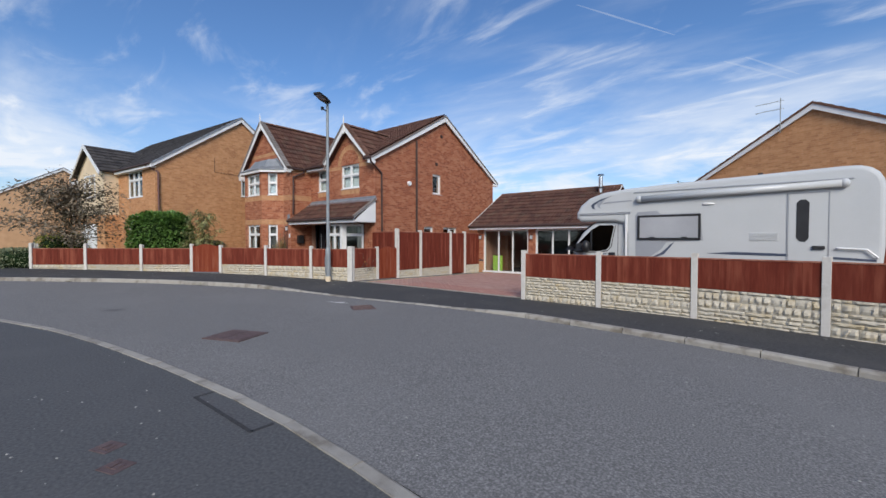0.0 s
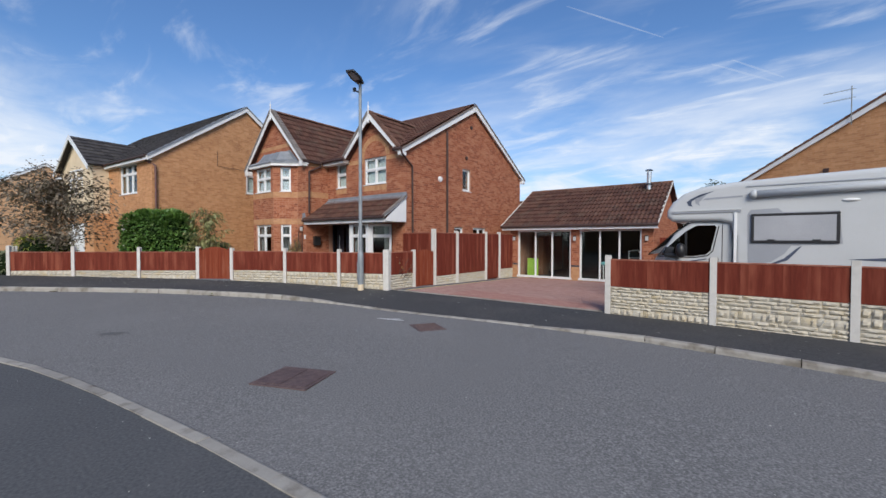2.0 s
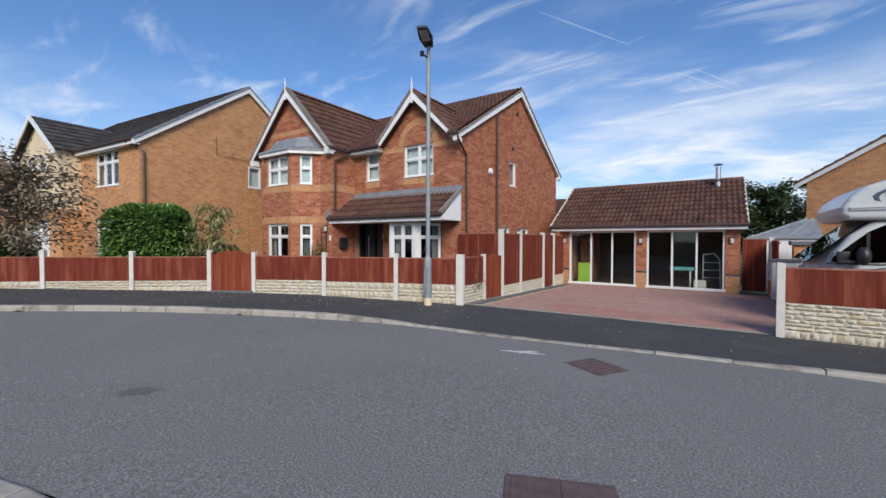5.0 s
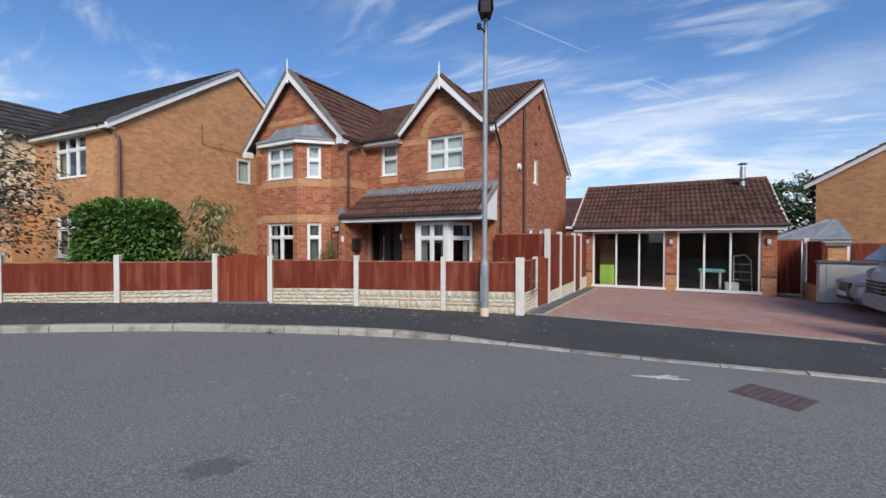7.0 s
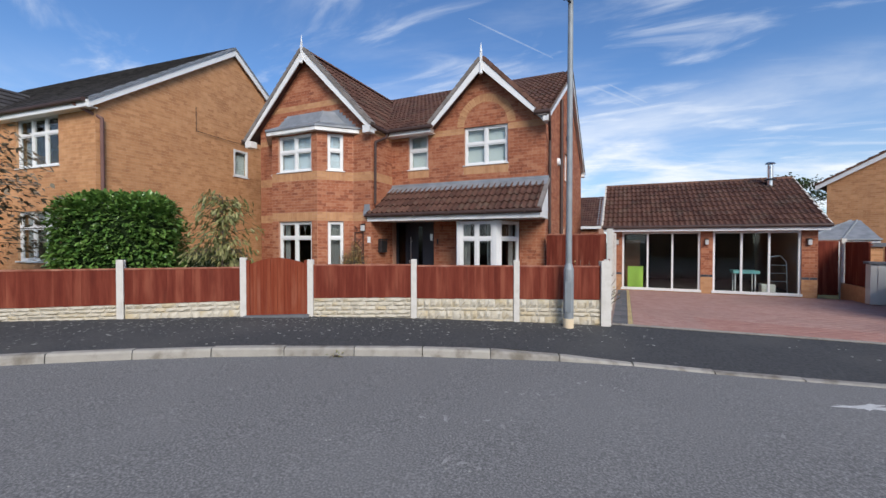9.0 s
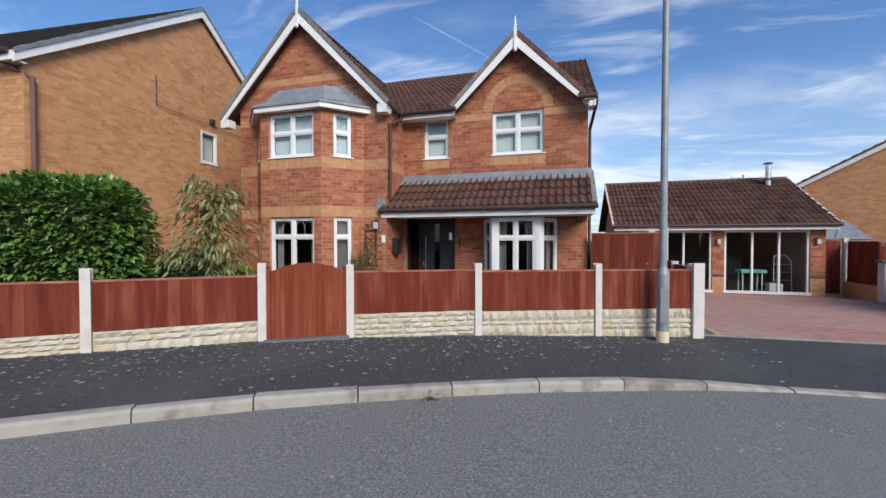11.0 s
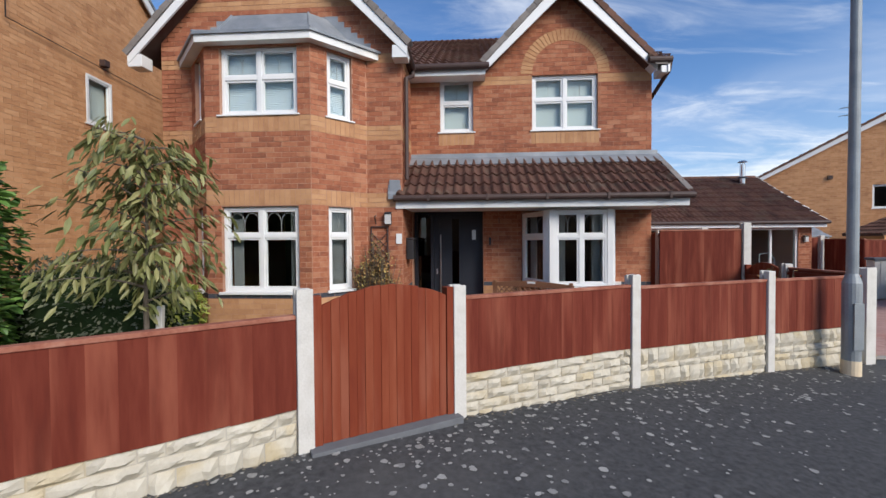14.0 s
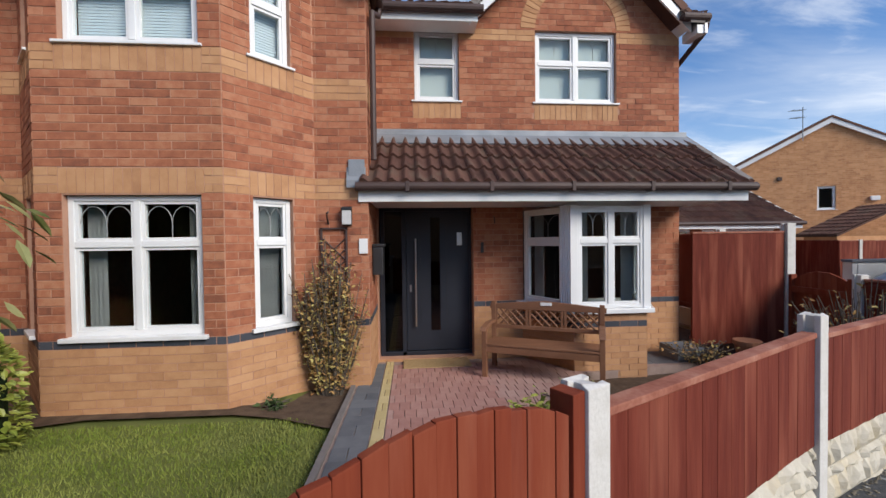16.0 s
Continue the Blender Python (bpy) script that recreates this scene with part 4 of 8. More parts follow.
def cross_gable(ax, az, half, foot, yb, depth, nm):
    rise = az - foot
    bmr = bmesh.new()
    for s in (-1, 1):
        S, N, L = slope_frame(None, None, rise, half, (-s, 0))
        roof_slab(bmr, (ax + s * half, yb, foot), (0, 1, 0), S, N, depth, L)
        tiles("roof_tiles", house, (ax + s * half, yb, foot), (0, 1, 0), S, N, depth, L, M_TILE)
        # barge board with its boxed foot
        bm = bmesh.new()
        ln = math.hypot(rise, half)
        dx, dz = -s * half / ln, rise / ln
        p0 = (ax + s * (half + 0.06), foot - 0.06)
        p1 = (ax, az + 0.02)
        drop = 0.165 / (half / ln)
        prism(bm, [p0, p1, (p1[0], p1[1] - drop), (p0[0], p0[1] - drop * 0.55), ], "y", yb - 0.012, yb + 0.018)
        part("barge_board", bm, M_UPVC, house, "white painted barge board")
        bm = bmesh.new()
        if nm == "right":
            bm.free()
            bm = None
        x0 = ax + s * (half + 0.06)
        x1 = ax + s * (half - 0.17)
        if bm:
            box(bm, (min(x0, x1), yb - 0.004, foot - 0.22), (max(x0, x1), yb + 0.22, foot - 0.03), 0.008)
            part("eaves_box", bm, M_UPVC, house)
        bm = bmesh.new()
        prism(bm, [(p0[0], p0[1] - 0.05), (p1[0], p1[1] - 0.07), (p1[0], p1[1] - 0.095), (p0[0], p0[1] - 0.075)], "y", yb + 0.02, yb + 0.30)
        part("soffit", bm, M_SOFFIT, house)
        # mortared verge tiles
        V, F = [], []
        k = int(ln / 0.17)
        for i in range(k):
            bmv = []
            for j, (t, o) in enumerate(((i / k, 0.0), ((i + 0.97) / k, 0.0), ((i + 0.97) / k, 0.088), (i / k, 0.100))):
                bmv.append((p0[0] + (p1[0] - p0[0]) * t + s * dz * o, p0[1] + (p1[1] - p0[1]) * t + abs(dx) * o + 0.012))
            n = len(V)
            for y in (yb - 0.03, yb + 0.15):
                V.extend([(x, y, z) for x, z in bmv])
            F.extend([(n, n + 1, n + 2, n + 3), (n + 7, n + 6, n + 5, n + 4), (n, n + 4, n + 5, n + 1), (n + 1, n + 5, n + 6, n + 2), (n + 2, n + 6, n + 7, n + 3), (n + 3, n + 7, n + 4, n)])
        raw("verge", V, F, [M_TILECAP if s < 0 or nm == "left" else M_RIDGE], None, house)["kind"] = "stuff"
    part("roof", bmr, M_TILE, house)
    # ridge tiles
    V, F = [], []
    for i in range(int(depth / 0.45)):
        y0, y1 = yb + i * 0.45, yb + i * 0.45 + 0.44
        n = len(V)
        for y in (y0, y1):
            for t in range(7):
                a = math.pi * t / 6
                V.append((ax + 0.12 * math.cos(a), y, az + 0.0 + 0.09 * math.sin(a)))
        for t in range(6):
            F.append((n + t, n + t + 1, n + 8 + t, n + 7 + t))
        F.append(tuple(n + t for t in range(7)))
    raw("ridge", V, F, M_RIDGE, None, house)["kind"] = "stuff"
    bm = bmesh.new()
    box(bm, (ax - 0.03, yb - 0.04, az - 0.30), (ax + 0.03, yb - 0.014, az + 0.22), 0.006)
    rod(bm, (ax, yb - 0.027, az + 0.2), (ax, yb - 0.027, az + 0.42), 0.03, 0.004, 8)
    bmesh.ops.create_uvsphere(bm, u_segments=8, v_segments=6, radius=0.045, matrix=Matrix.Translation((ax, yb - 0.03, az - 0.32)))
    part("finial", bm, M_UPVC, house, "white pointed finial")


cross_gable(-18.27, 6.84, 2.14, 4.62, 9.27, 5.6, "left")
cross_gable(-13.47, 6.12, 1.44, 4.66, 10.28, 3.4, "right")
V, F = [], []
for i in range(int((XR - XL + 0.3) / 0.45)):
    x0 = XL - 0.15 + i * 0.45
    n = len(V)
    for x in (x0, x0 + 0.44):
        for t in range(7):
            a = math.pi * t / 6
            V.append((x, RY + 0.13 * math.cos(a), 7.22 + 0.10 * math.sin(a)))
    for t in range(6):
        F.append((n + t, n + t + 1, n + 8 + t, n + 7 + t))
raw("ridge", V, F, M_RIDGE, None, house)["kind"] = "stuff"
# right verge: barge boards on the side gable
for s in (-1, 1):
    bm = bmesh.new()
    prism(bm, [(RY + s * 4.62, 4.58), (RY, 7.22), (RY, 6.98), (RY + s * 4.62, 4.42)], "x", XR + 0.10, XR + 0.135)
    part("barge_board", bm, M_UPVC, house)
    bm = bmesh.new()
    prism(bm, [(RY + s * 4.62, 4.62), (RY, 7.27), (RY, 7.20), (RY + s * 4.62, 4.55)], "x", XR - 0.1, XR + 0.16)
    part("verge", bm, M_TILECAP, house)
    bm = bmesh.new()
    prism(bm, [(RY + s * 4.55, 4.50), (RY, 7.10), (RY, 7.07), (RY + s * 4.55, 4.47)], "x", XR + 0.004, XR + 0.10)
    part("soffit", bm, M_SOFFIT, house)
    boxpart("eaves_box", (XR + 0.004, RY + s * 4.3, 4.42), (XR + 0.13, RY + s * 4.60, 4.54), M_UPVC, house, 0.008)
# eaves between the gables
boxpart("fascia", (-16.1, 10.24, 4.50), (-14.86, 10.265, 4.64), M_UPVC, house)
boxpart("soffit", (-16.2, 10.27, 4.50), (-14.86, YF - 0.012, 4.52), M_SOFFIT, house)
bm = bmesh.new()
rod(bm, (-16.1, 10.19, 4.63), (-14.8, 10.19, 4.63), 0.055, seg=12)
part("gutter", bm, M_GUTTER, house)
part("gutter", rod(bmesh.new(), (-16.09, 9.3, 4.58), (-16.09, 10.13, 4.58), 0.05, seg=12), M_GUTTER, house)
part("gutter", rod(bmesh.new(), (-12.15, 10.19, 4.63), (-11.78, 10.19, 4.63), 0.055, seg=12), M_GUTTER, house)
bm = bmesh.new()
tube(bm, [(-16.1, 10.1, 4.6), (-16.1, 10.1, 4.45), (-16.14, 9.62, 4.22), (-16.14, 9.60, 2.62)], 0.034)
part("downpipe", bm, M_GUTTER, house, "brown plastic downpipe")
bm = bmesh.new()
tube(bm, [(-11.8, 10.19, 4.6), (-11.8, 10.24, 4.47), (-11.89, 10.86, 4.12), (-11.89, 10.88, 0.2)], 0.034)
part("downpipe", bm, M_GUTTER, house)
bm = bmesh.new()
tube(bm, [(-11.89, 12.88, 5.75), (-11.89, 12.88, 0.1)], 0.045)
part("soil_pipe", bm, M_GUTTER, house, "dark soil pipe up the side wall")
bm = bmesh.new()
bmesh.ops.create_cone(bm, cap_ends=True, segments=14, radius1=0.11, radius2=0.09, depth=0.07, matrix=Matrix.Translation((-11.91, 12.47, 3.88)) @ Matrix.Rotation(radians(90), 4, "Y"))
part("alarm_box", bm, M_UPVC, house)
for y, z in ((14.6, 6.27), (14.24, 4.95)):
    boxpart("vent", (XR + 0.008, y - 0.06, z - 0.06), (XR + 0.07, y + 0.06, z + 0.06), M_GUTTER, house, 0.01)

# ---- garage turned garden room ----
garage = thing("garage", (-7.8, 17, 0), "single-storey brick garage with floor-to-ceiling sliding glass", "garage")
GX0, GX1, GY, GYB, GR = -10.62, -5.15, 15.66, 21.0, 18.35
gholes = [(-10.28 - GX0, -8.02 - GX0, 0.06, 1.95), (-7.69 - GX0, -5.52 - GX0, 0.06, 1.95)]
wall_slab("wall", garage, (GX0 + 0.252, GY), (1, 0), (0, -1), GX1 - GX0 - 0.504, 0, 2.1, M_MORTAR, holes=[(a - 0.252, b - 0.252, c, d) for a, b, c, d in gholes])
brickwork("brick_rest", garage, (GX0, GY), (1, 0), (0, -1), GX1 - GX0, 0.0, 2.0, BM3, lambda u, z: 1 if z < 0.5 else 2 if z < 0.58 else 0, holes=gholes)
for x, n in ((GX0, (-1, 0)), (GX1, (1, 0))):
    wall_slab("wall", garage, (x, GY), (0, 1), n, GYB - GY, 0, 2.1, M_MORTAR, gable=[(GR - GY, 3.72)])
brickwork("brick_rest", garage, (GX1, GY), (0, 1), (1, 0), GYB - GY, 0, 3.6, BM3, lambda u, z: 1 if z < 0.5 else 0, limits=lambda z: (0, 9) if z < 2.1 else ((GR - GY) - (3.72 - z) / 0.6, (GR - GY) + (3.72 - z) / 0.6))
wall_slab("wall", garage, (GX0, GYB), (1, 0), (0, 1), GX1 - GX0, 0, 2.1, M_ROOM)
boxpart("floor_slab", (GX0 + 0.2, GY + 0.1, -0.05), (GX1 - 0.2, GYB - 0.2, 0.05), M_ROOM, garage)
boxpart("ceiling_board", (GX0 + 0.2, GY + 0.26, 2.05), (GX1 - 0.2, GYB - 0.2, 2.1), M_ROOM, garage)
for gu0, gu1, gz0, gz1 in gholes:
    x0, x1 = GX0 + gu0, GX0 + gu1
    bm = bmesh.new()
    for a, b in (((x0 + 0.003, GY + 0.03, gz0), (x0 + 0.06, GY + 0.12, gz1)), ((x1 - 0.06, GY + 0.03, gz0), (x1 - 0.003, GY + 0.12, gz1)), ((x0 + 0.06, GY + 0.03, gz1 - 0.06), (x1 - 0.06, GY + 0.12, gz1 - 0.003)), ((x0 - 0.03, GY - 0.03, gz0 - 0.03), (x1 + 0.03, GY + 0.12, gz0 + 0.05))):
        box(bm, a, b, 0.006)
    wob = part("window", bm, M_UPVC, garage, "white three-panel sliding glass door")
    w3 = (x1 - x0 - 0.12) / 3
    for i in range(3):
        a = x0 + 0.06 + i * w3
        if i:
            boxpart("mullion", (a - 0.028, GY + 0.035, gz0 + 0.05), (a + 0.028, GY + 0.11, gz1 - 0.06), M_UPVC, wob, 0.005)
        p = boxpart("pane", (a + (0.028 if i else 0), GY + 0.07, gz0 + 0.05), (a + w3 - (0.028 if i < 2 else 0), GY + 0.075, gz1 - 0.06), M_GLASS, wob)
        p.visible_shadow = False
GRISE, GRUN, GEY = 3.82 - 2.08, GR - 15.34, 15.34
GS, GN, GL = slope_frame(None, None, GRISE, GRUN, (0, 1))
bm = bmesh.new()
roof_slab(bm, (-10.88, GEY, 2.10), (1, 0, 0), GS, GN, 5.92, GL)
S2, N2, L2 = slope_frame(None, None, GRISE, GRUN, (0, -1))
roof_slab(bm, (-10.88, GR + GRUN, 2.10), (1, 0, 0), S2, N2, 5.92, L2)
part("roof", bm, M_TILE, garage, "brown rolled tile roof with pale mortared verges")
tiles("roof_tiles", garage, (-10.88, GEY, 2.10), (1, 0, 0), GS, GN, 5.92, GL, M_TILE)
for x in (-10.92, -5.0):
    V, F = [], []
    for i in range(9):
        t0, t1 = i / 9, (i + 0.96) / 9
        n = len(V)
        for t, o in ((t0, 0.05), (t1, 0.03)):
            y, z = GEY + GRUN * t, 2.10 + GRISE * t + o
            V.extend([(x - 0.005, y, z - 0.05), (x + 0.055, y, z - 0.05), (x + 0.055, y, z + 0.015), (x - 0.005, y, z + 0.015)])
        F.extend([(n, n + 1, n + 2, n + 3), (n + 3, n + 2, n + 6, n + 7), (n, n + 3, n + 7, n + 4), (n + 1, n + 5, n + 6, n + 2), (n + 4, n + 7, n + 6, n + 5)])
    raw("verge", V, F, M_POST, None, garage, "pale mortared verge")["kind"] = "stuff"
boxpart("fascia", (-10.86, GEY + 0.02, 1.96), (-4.98, GEY + 0.045, 2.08), M_UPVC, garage)
boxpart("soffit", (-10.86, GEY + 0.046, 1.965), (-4.98, GY - 0.012, 1.985), M_SOFFIT, garage)
bm = bmesh.new()
rod(bm, (-10.9, GEY - 0.03, 2.10), (-4.94, GEY - 0.03, 2.10), 0.05, seg=12)
part("gutter", bm, M_GUTTER, garage)
V, F = [], []
for i in range(13):
    n = len(V)
    for x in (-10.88 + i * 0.455, -10.88 + i * 0.455 + 0.44):
        for t in range(7):
            a = math.pi * t / 6
            V.append((x, GR + 0.12 * math.cos(a), 3.80 + 0.09 * math.sin(a)))
    for t in range(6):
        F.append((n + t, n + t + 1, n + 8 + t, n + 7 + t))
raw("ridge", V, F, M_RIDGE, None, garage)["kind"] = "stuff"
flue = thing("chimney_flue", (-5.72, 17.8, 3.5), "polished steel stove flue with a rain cowl on the garage roof", "flue")
bm = bmesh.new()
rod(bm, (-5.72, 17.8, 3.45), (-5.72, 17.8, 4.2), 0.085, seg=18)
part("pipe", bm, M_STEEL, flue, smooth=False)
bm = bmesh.new()
rod(bm, (-5.72, 17.8, 3.72), (-5.72, 17.8, 3.77), 0.16, 0.11, 18)
part("storm_collar", bm, M_BLACK, flue)
bm = bmesh.new()
rod(bm, (-5.72, 17.8, 4.27), (-5.72, 17.8, 4.32), 0.15, 0.10, 18)
for a in range(3):
    rod(bm, (-5.72 + 0.07 * math.cos(a * 2.1), 17.8 + 0.07 * math.sin(a * 2.1), 4.18), (-5.72 + 0.07 * math.cos(a * 2.1), 17.8 + 0.07 * math.sin(a * 2.1), 4.28), 0.012, seg=6)
part("cowl", bm, M_STEEL, flue)


def wall_lamp(x, y, z):
    t = thing("wall_lamp", (x, y, z), "small dark outdoor lantern fixed to brick", "wall lamp", "wall lamps")
    boxpart("back_plate", (x - 0.05, y - 0.02, z - 0.1), (x + 0.05, y, z + 0.1), M_BLACK, t, 0.004)
    boxpart("diffuser", (x - 0.045, y - 0.09, z - 0.09), (x + 0.045, y - 0.022, z + 0.06), M_CURTAIN, t, 0.006)
    boxpart("cap", (x - 0.055, y - 0.1, z + 0.062), (x + 0.055, y - 0.022, z + 0.085), M_BLACK, t, 0.004)
    return t


for x in (-10.43, -7.86, -5.35):
    wall_lamp(x, GY - 0.008, 1.63)
wall_lamp(-16.42, YG - 0.008, 2.0)

# ---- neighbouring houses ----
def plain_house(label, x0, x1, y0, y1, ev, ridge, axis, brick, mortar, roofmat, detail_sides, over=0.25):
    """A gabled house; axis: the way its ridge runs."""
    h = thing("house", ((x0 + x1) / 2, (y0 + y1) / 2, 0), label, "house")
    cx, cy = (x0 + x1) / 2, (y0 + y1) / 2
    sides = [((x0, y0), (1, 0), (0, -1), x1 - x0, "y"), ((x1, y0), (0, 1), (1, 0), y1 - y0, "x"), ((x0, y1), (1, 0), (0, 1), x1 - x0, "y"), ((x0, y0), (0, 1), (-1, 0), y1 - y0, "x")]
    half = (y1 - y0) / 2 if axis == "x" else (x1 - x0) / 2
    k = (ridge - ev) / half
    for i, (O, U, N, w, face) in enumerate(sides):
        g = face == axis
        holes = detail_sides.get(i, [])
        if g:
            wall_slab("wall", h, O, U, N, w, 0, ev, mortar, holes=holes, gable=[(w / 2, ridge - 0.12)])
        else:
            e = 0.252
            wall_slab("wall", h, (O[0] + U[0] * e, O[1] + U[1] * e), U, N, w - 2 * e, 0, ev, mortar, holes=[(a - e, b - e, c, d) for a, b, c, d in holes])
        if i in detail_sides:
            lim = (lambda z, w=w: (0, w) if z < ev else (w / 2 - (ridge - 0.14 - z) / k, w / 2 + (ridge - 0.14 - z) / k)) if g else None
            brickwork("brick_rest", h, O, U, N, w, 0.15, ridge - 0.3 if g else ev, [brick], lambda u, z: 0, holes=holes, limits=lim)
            for hh in holes:
                # the pale blind behind +x windows is added; its paleness stands for reflected sky
                window(h, O, U, N, *hh, cols=3 if hh[1] - hh[0] > 1.0 else 1, leading=False, lights=hh[1] - hh[0] > 1.0, curtain=hh[1] - hh[0] > 1.0, rec=0.05 if hh[1] - hh[0] > 1.0 or N[1] else -0.012, blind=-0.92 if N[0] > 0 else None)
    bm = bmesh.new()
    o = over
    if axis == "x":
        for s, yy in ((1, y0), (-1, y1)):
            S, N, L = slope_frame(None, None, ridge - ev, half, (0, s))
            P = (x0 - 0.12, yy - s * o, ev - o * k)
            roof_slab(bm, P, (1, 0, 0), S, N, x1 - x0 + 0.24, L * (1 + o / half))
            if s == 1:
                tiles("roof_tiles", h, P, (1, 0, 0), S, N, x1 - x0 + 0.24, L * (1 + o / half), roofmat, flat=roofmat is M_TILEGREY)
        for s in (-1, 1):
            for xx, d in ((x1, 1), (x0, -1)):
                b2 = bmesh.new()
                ye, ze = cy + s * (half + o), ev - o * k
                prism(b2, [(ye, ze - 0.04), (cy, ridge - 0.04), (cy, ridge - 0.24), (ye, ze - 0.2)], "x", xx + d * 0.09, xx + d * 0.125)
                part("barge_board", b2, M_UPVC, h)
                b2 = bmesh.new()
                prism(b2, [(ye, ze + 0.03), (cy, ridge + 0.03), (cy, ridge - 0.04), (ye, ze - 0.04)], "x", xx - d * 0.1, xx + d * 0.15)
                part("verge", b2, M_LEAD, h)
        for s in (-1, 1):
            boxpart("fascia", (x0, cy + s * (half + o) - 0.015, ev - o * k - 0.17), (x1 + 0.1, cy + s * (half + o) + 0.015, ev - o * k - 0.02), M_UPVC, h)
            boxpart("soffit", (x0, cy + s * half, ev - o * k - 0.17), (x1 + 0.1, cy + s * (half + o - 0.02), ev - o * k - 0.15), M_SOFFIT, h)
    else:
        for s, xx in ((1, x0), (-1, x1)):
            S, N, L = slope_frame(None, None, ridge - ev, half, (s, 0))
            P = (xx - s * o, y0 - 0.12, ev - o * k)
            roof_slab(bm, P, (0, 1, 0), S, N, y1 - y0 + 0.24, L * (1 + o / half))
            tiles("roof_tiles", h, P, (0, 1, 0), S, N, y1 - y0 + 0.24, L * (1 + o / half), roofmat)
            b2 = bmesh.new()
            xe, ze = cx - s * (half + o), ev - o * k
            prism(b2, [(xe, ze - 0.04), (cx, ridge - 0.04), (cx, ridge - 0.24), (xe, ze - 0.2)], "y", y0 - 0.125, y0 - 0.09)
            part("barge_board", b2, M_UPVC, h)
            b2 = bmesh.new()
            prism(b2, [(xe, ze + 0.03), (cx, ridge + 0.05), (cx, ridge - 0.04), (xe, ze - 0.04)], "y", y0 - 0.15, y0 + 0.1)
            part("verge", b2, M_RIDGE, h)
            b2 = bmesh.new()
            prism(b2, [(xe, ze - 0.16), (cx, ridge - 0.20), (cx, ridge - 0.22), (xe, ze - 0.18)], "y", y0 - 0.09, y0 - 0.012)
            part("soffit", b2, M_SOFFIT, h)
    part("roof", bm, roofmat, h)
    return h


nleft = plain_house("two-storey buff brick house with a grey tiled roof", -33.0, -21.94, 6.05, 14.01, 5.06, 7.92, "x", M_TAN, M_TANMORTAR, M_TILEGREY, {0: [(7.95, 9.70, 1.12, 2.42), (7.95, 9.70, 3.52, 4.80)], 1: [(3.99, 4.58, 3.79, 4.68)]}, over=0.2)
bm = bmesh.new()
tube(bm, [(-22.3, 5.82, 4.85), (-21.88, 6.16, 4.55), (-21.88, 6.16, 0.1)], 0.04)
part("downpipe", bm, M_FADED, nleft, "faded brown downpipe")
bm = bmesh.new()
rod(bm, (-27, 5.80, 4.9), (-21.9, 5.80, 4.9), 0.05, seg=12)
part("gutter", bm, M_GUTTER, nleft)
boxpart("vent", (-21.995, 10.35, 4.93), (-21.83, 10.47, 5.05), M_GUTTER, nleft, 0.01)
bm = bmesh.new()
tube(bm, [(-21.885, 8.65, 5.6), (-21.885, 8.65, 4.9), (-21.885, 12.5, 4.85)], 0.008, 5)
part("cable", bm, M_BLACK, nleft)
# its projecting cream-rendered front gable
CX, CY0 = -28.2, 5.45
boxpart("wall", (CX - 2.0, CY0, 2.75), (CX + 2.0, 6.2, 5.0), M_CREAM, nleft)
bm = bmesh.new()
prism(bm, [(CX - 2.0, 5.0), (CX + 2.0, 5.0), (CX, 6.32)], "y", CY0, CY0 + 0.25)
part("wall", bm, M_CREAM, nleft, "cream rendered gable")
boxpart("wall", (CX - 2.0, CY0 + 0.004, 0), (CX + 2.0, 6.2, 2.75), M_TAN, nleft)
window(nleft, (CX - 2.0, CY0), (1, 0), (0, -1), 1.2, 2.8, 3.65, 4.85, cols=2, leading=False, rec=-0.04)
boxpart("garage_door", (CX - 1.5, CY0 - 0.03, 0.2), (CX + 0.9, CY0, 2.3), M_UPVC, nleft, 0.01, "white up-and-over garage door")
for s in (-1, 1):
    S, N, L = slope_frame(None, None, 1.5, 2.2, (-s, 0))
    bm = bmesh.new()
    roof_slab(bm, (CX + s * 2.2, CY0 - 0.25, 4.9), (0, 1, 0), S, N, 4.2, L)
    part("roof", bm, M_TILEGREY, nleft)
    tiles("roof_tiles", nleft, (CX + s * 2.2, CY0 - 0.25, 4.9), (0, 1, 0), S, N, 4.2, L, M_TILEGREY, flat=True)
    bm = bmesh.new()
    prism(bm, [(CX + s * 2.28, 4.85), (CX, 6.44), (CX, 6.22), (CX + s * 2.28, 4.65)], "y", CY0 - 0.29, CY0 - 0.25)
    part("barge_board", bm, M_UPVC, nleft)
nleft.matrix_basis = Matrix.Translation((-21.94, 10.03, 0)) @ Matrix.Rotation(radians(5), 4, "Z") @ Matrix.Translation((21.94, -10.03, 0)) @ WORLD[nleft]
nright = plain_house("two-storey buff brick house showing its gable end", -3.21, 5.49, 20.06, 29.0, 4.11, 6.5, "y", M_TAN, M_TANMORTAR, M_TILE, {0: [(3.95, 4.55, 2.8, 3.74)]}, over=0.34)
boxpart("vent", (-0.60, 19.99, 4.05), (-0.44, 20.05, 4.2), M_GUTTER, nright, 0.01)
boxpart("alarm_box", (2.36, 19.96, 3.1), (2.66, 20.05, 3.28), M_UPVC, nright, 0.03)
nright.matrix_basis = Matrix.Translation((1.14, 20.06, 0)) @ Matrix.Rotation(radians(-25.4), 4, "Z") @ Matrix.Translation((-1.14, -20.06, 0)) @ WORLD[nright]
aerial = thing("tv_aerial", (0.2, 19.85, 5.5), "thin metal television aerial on the gable roof", "aerial")
bm = bmesh.new()
rod(bm, (0.2, 20.3, 5.6), (0.2, 20.3, 6.95), 0.018, seg=6)
part("mast", bm, M_GALV, aerial)
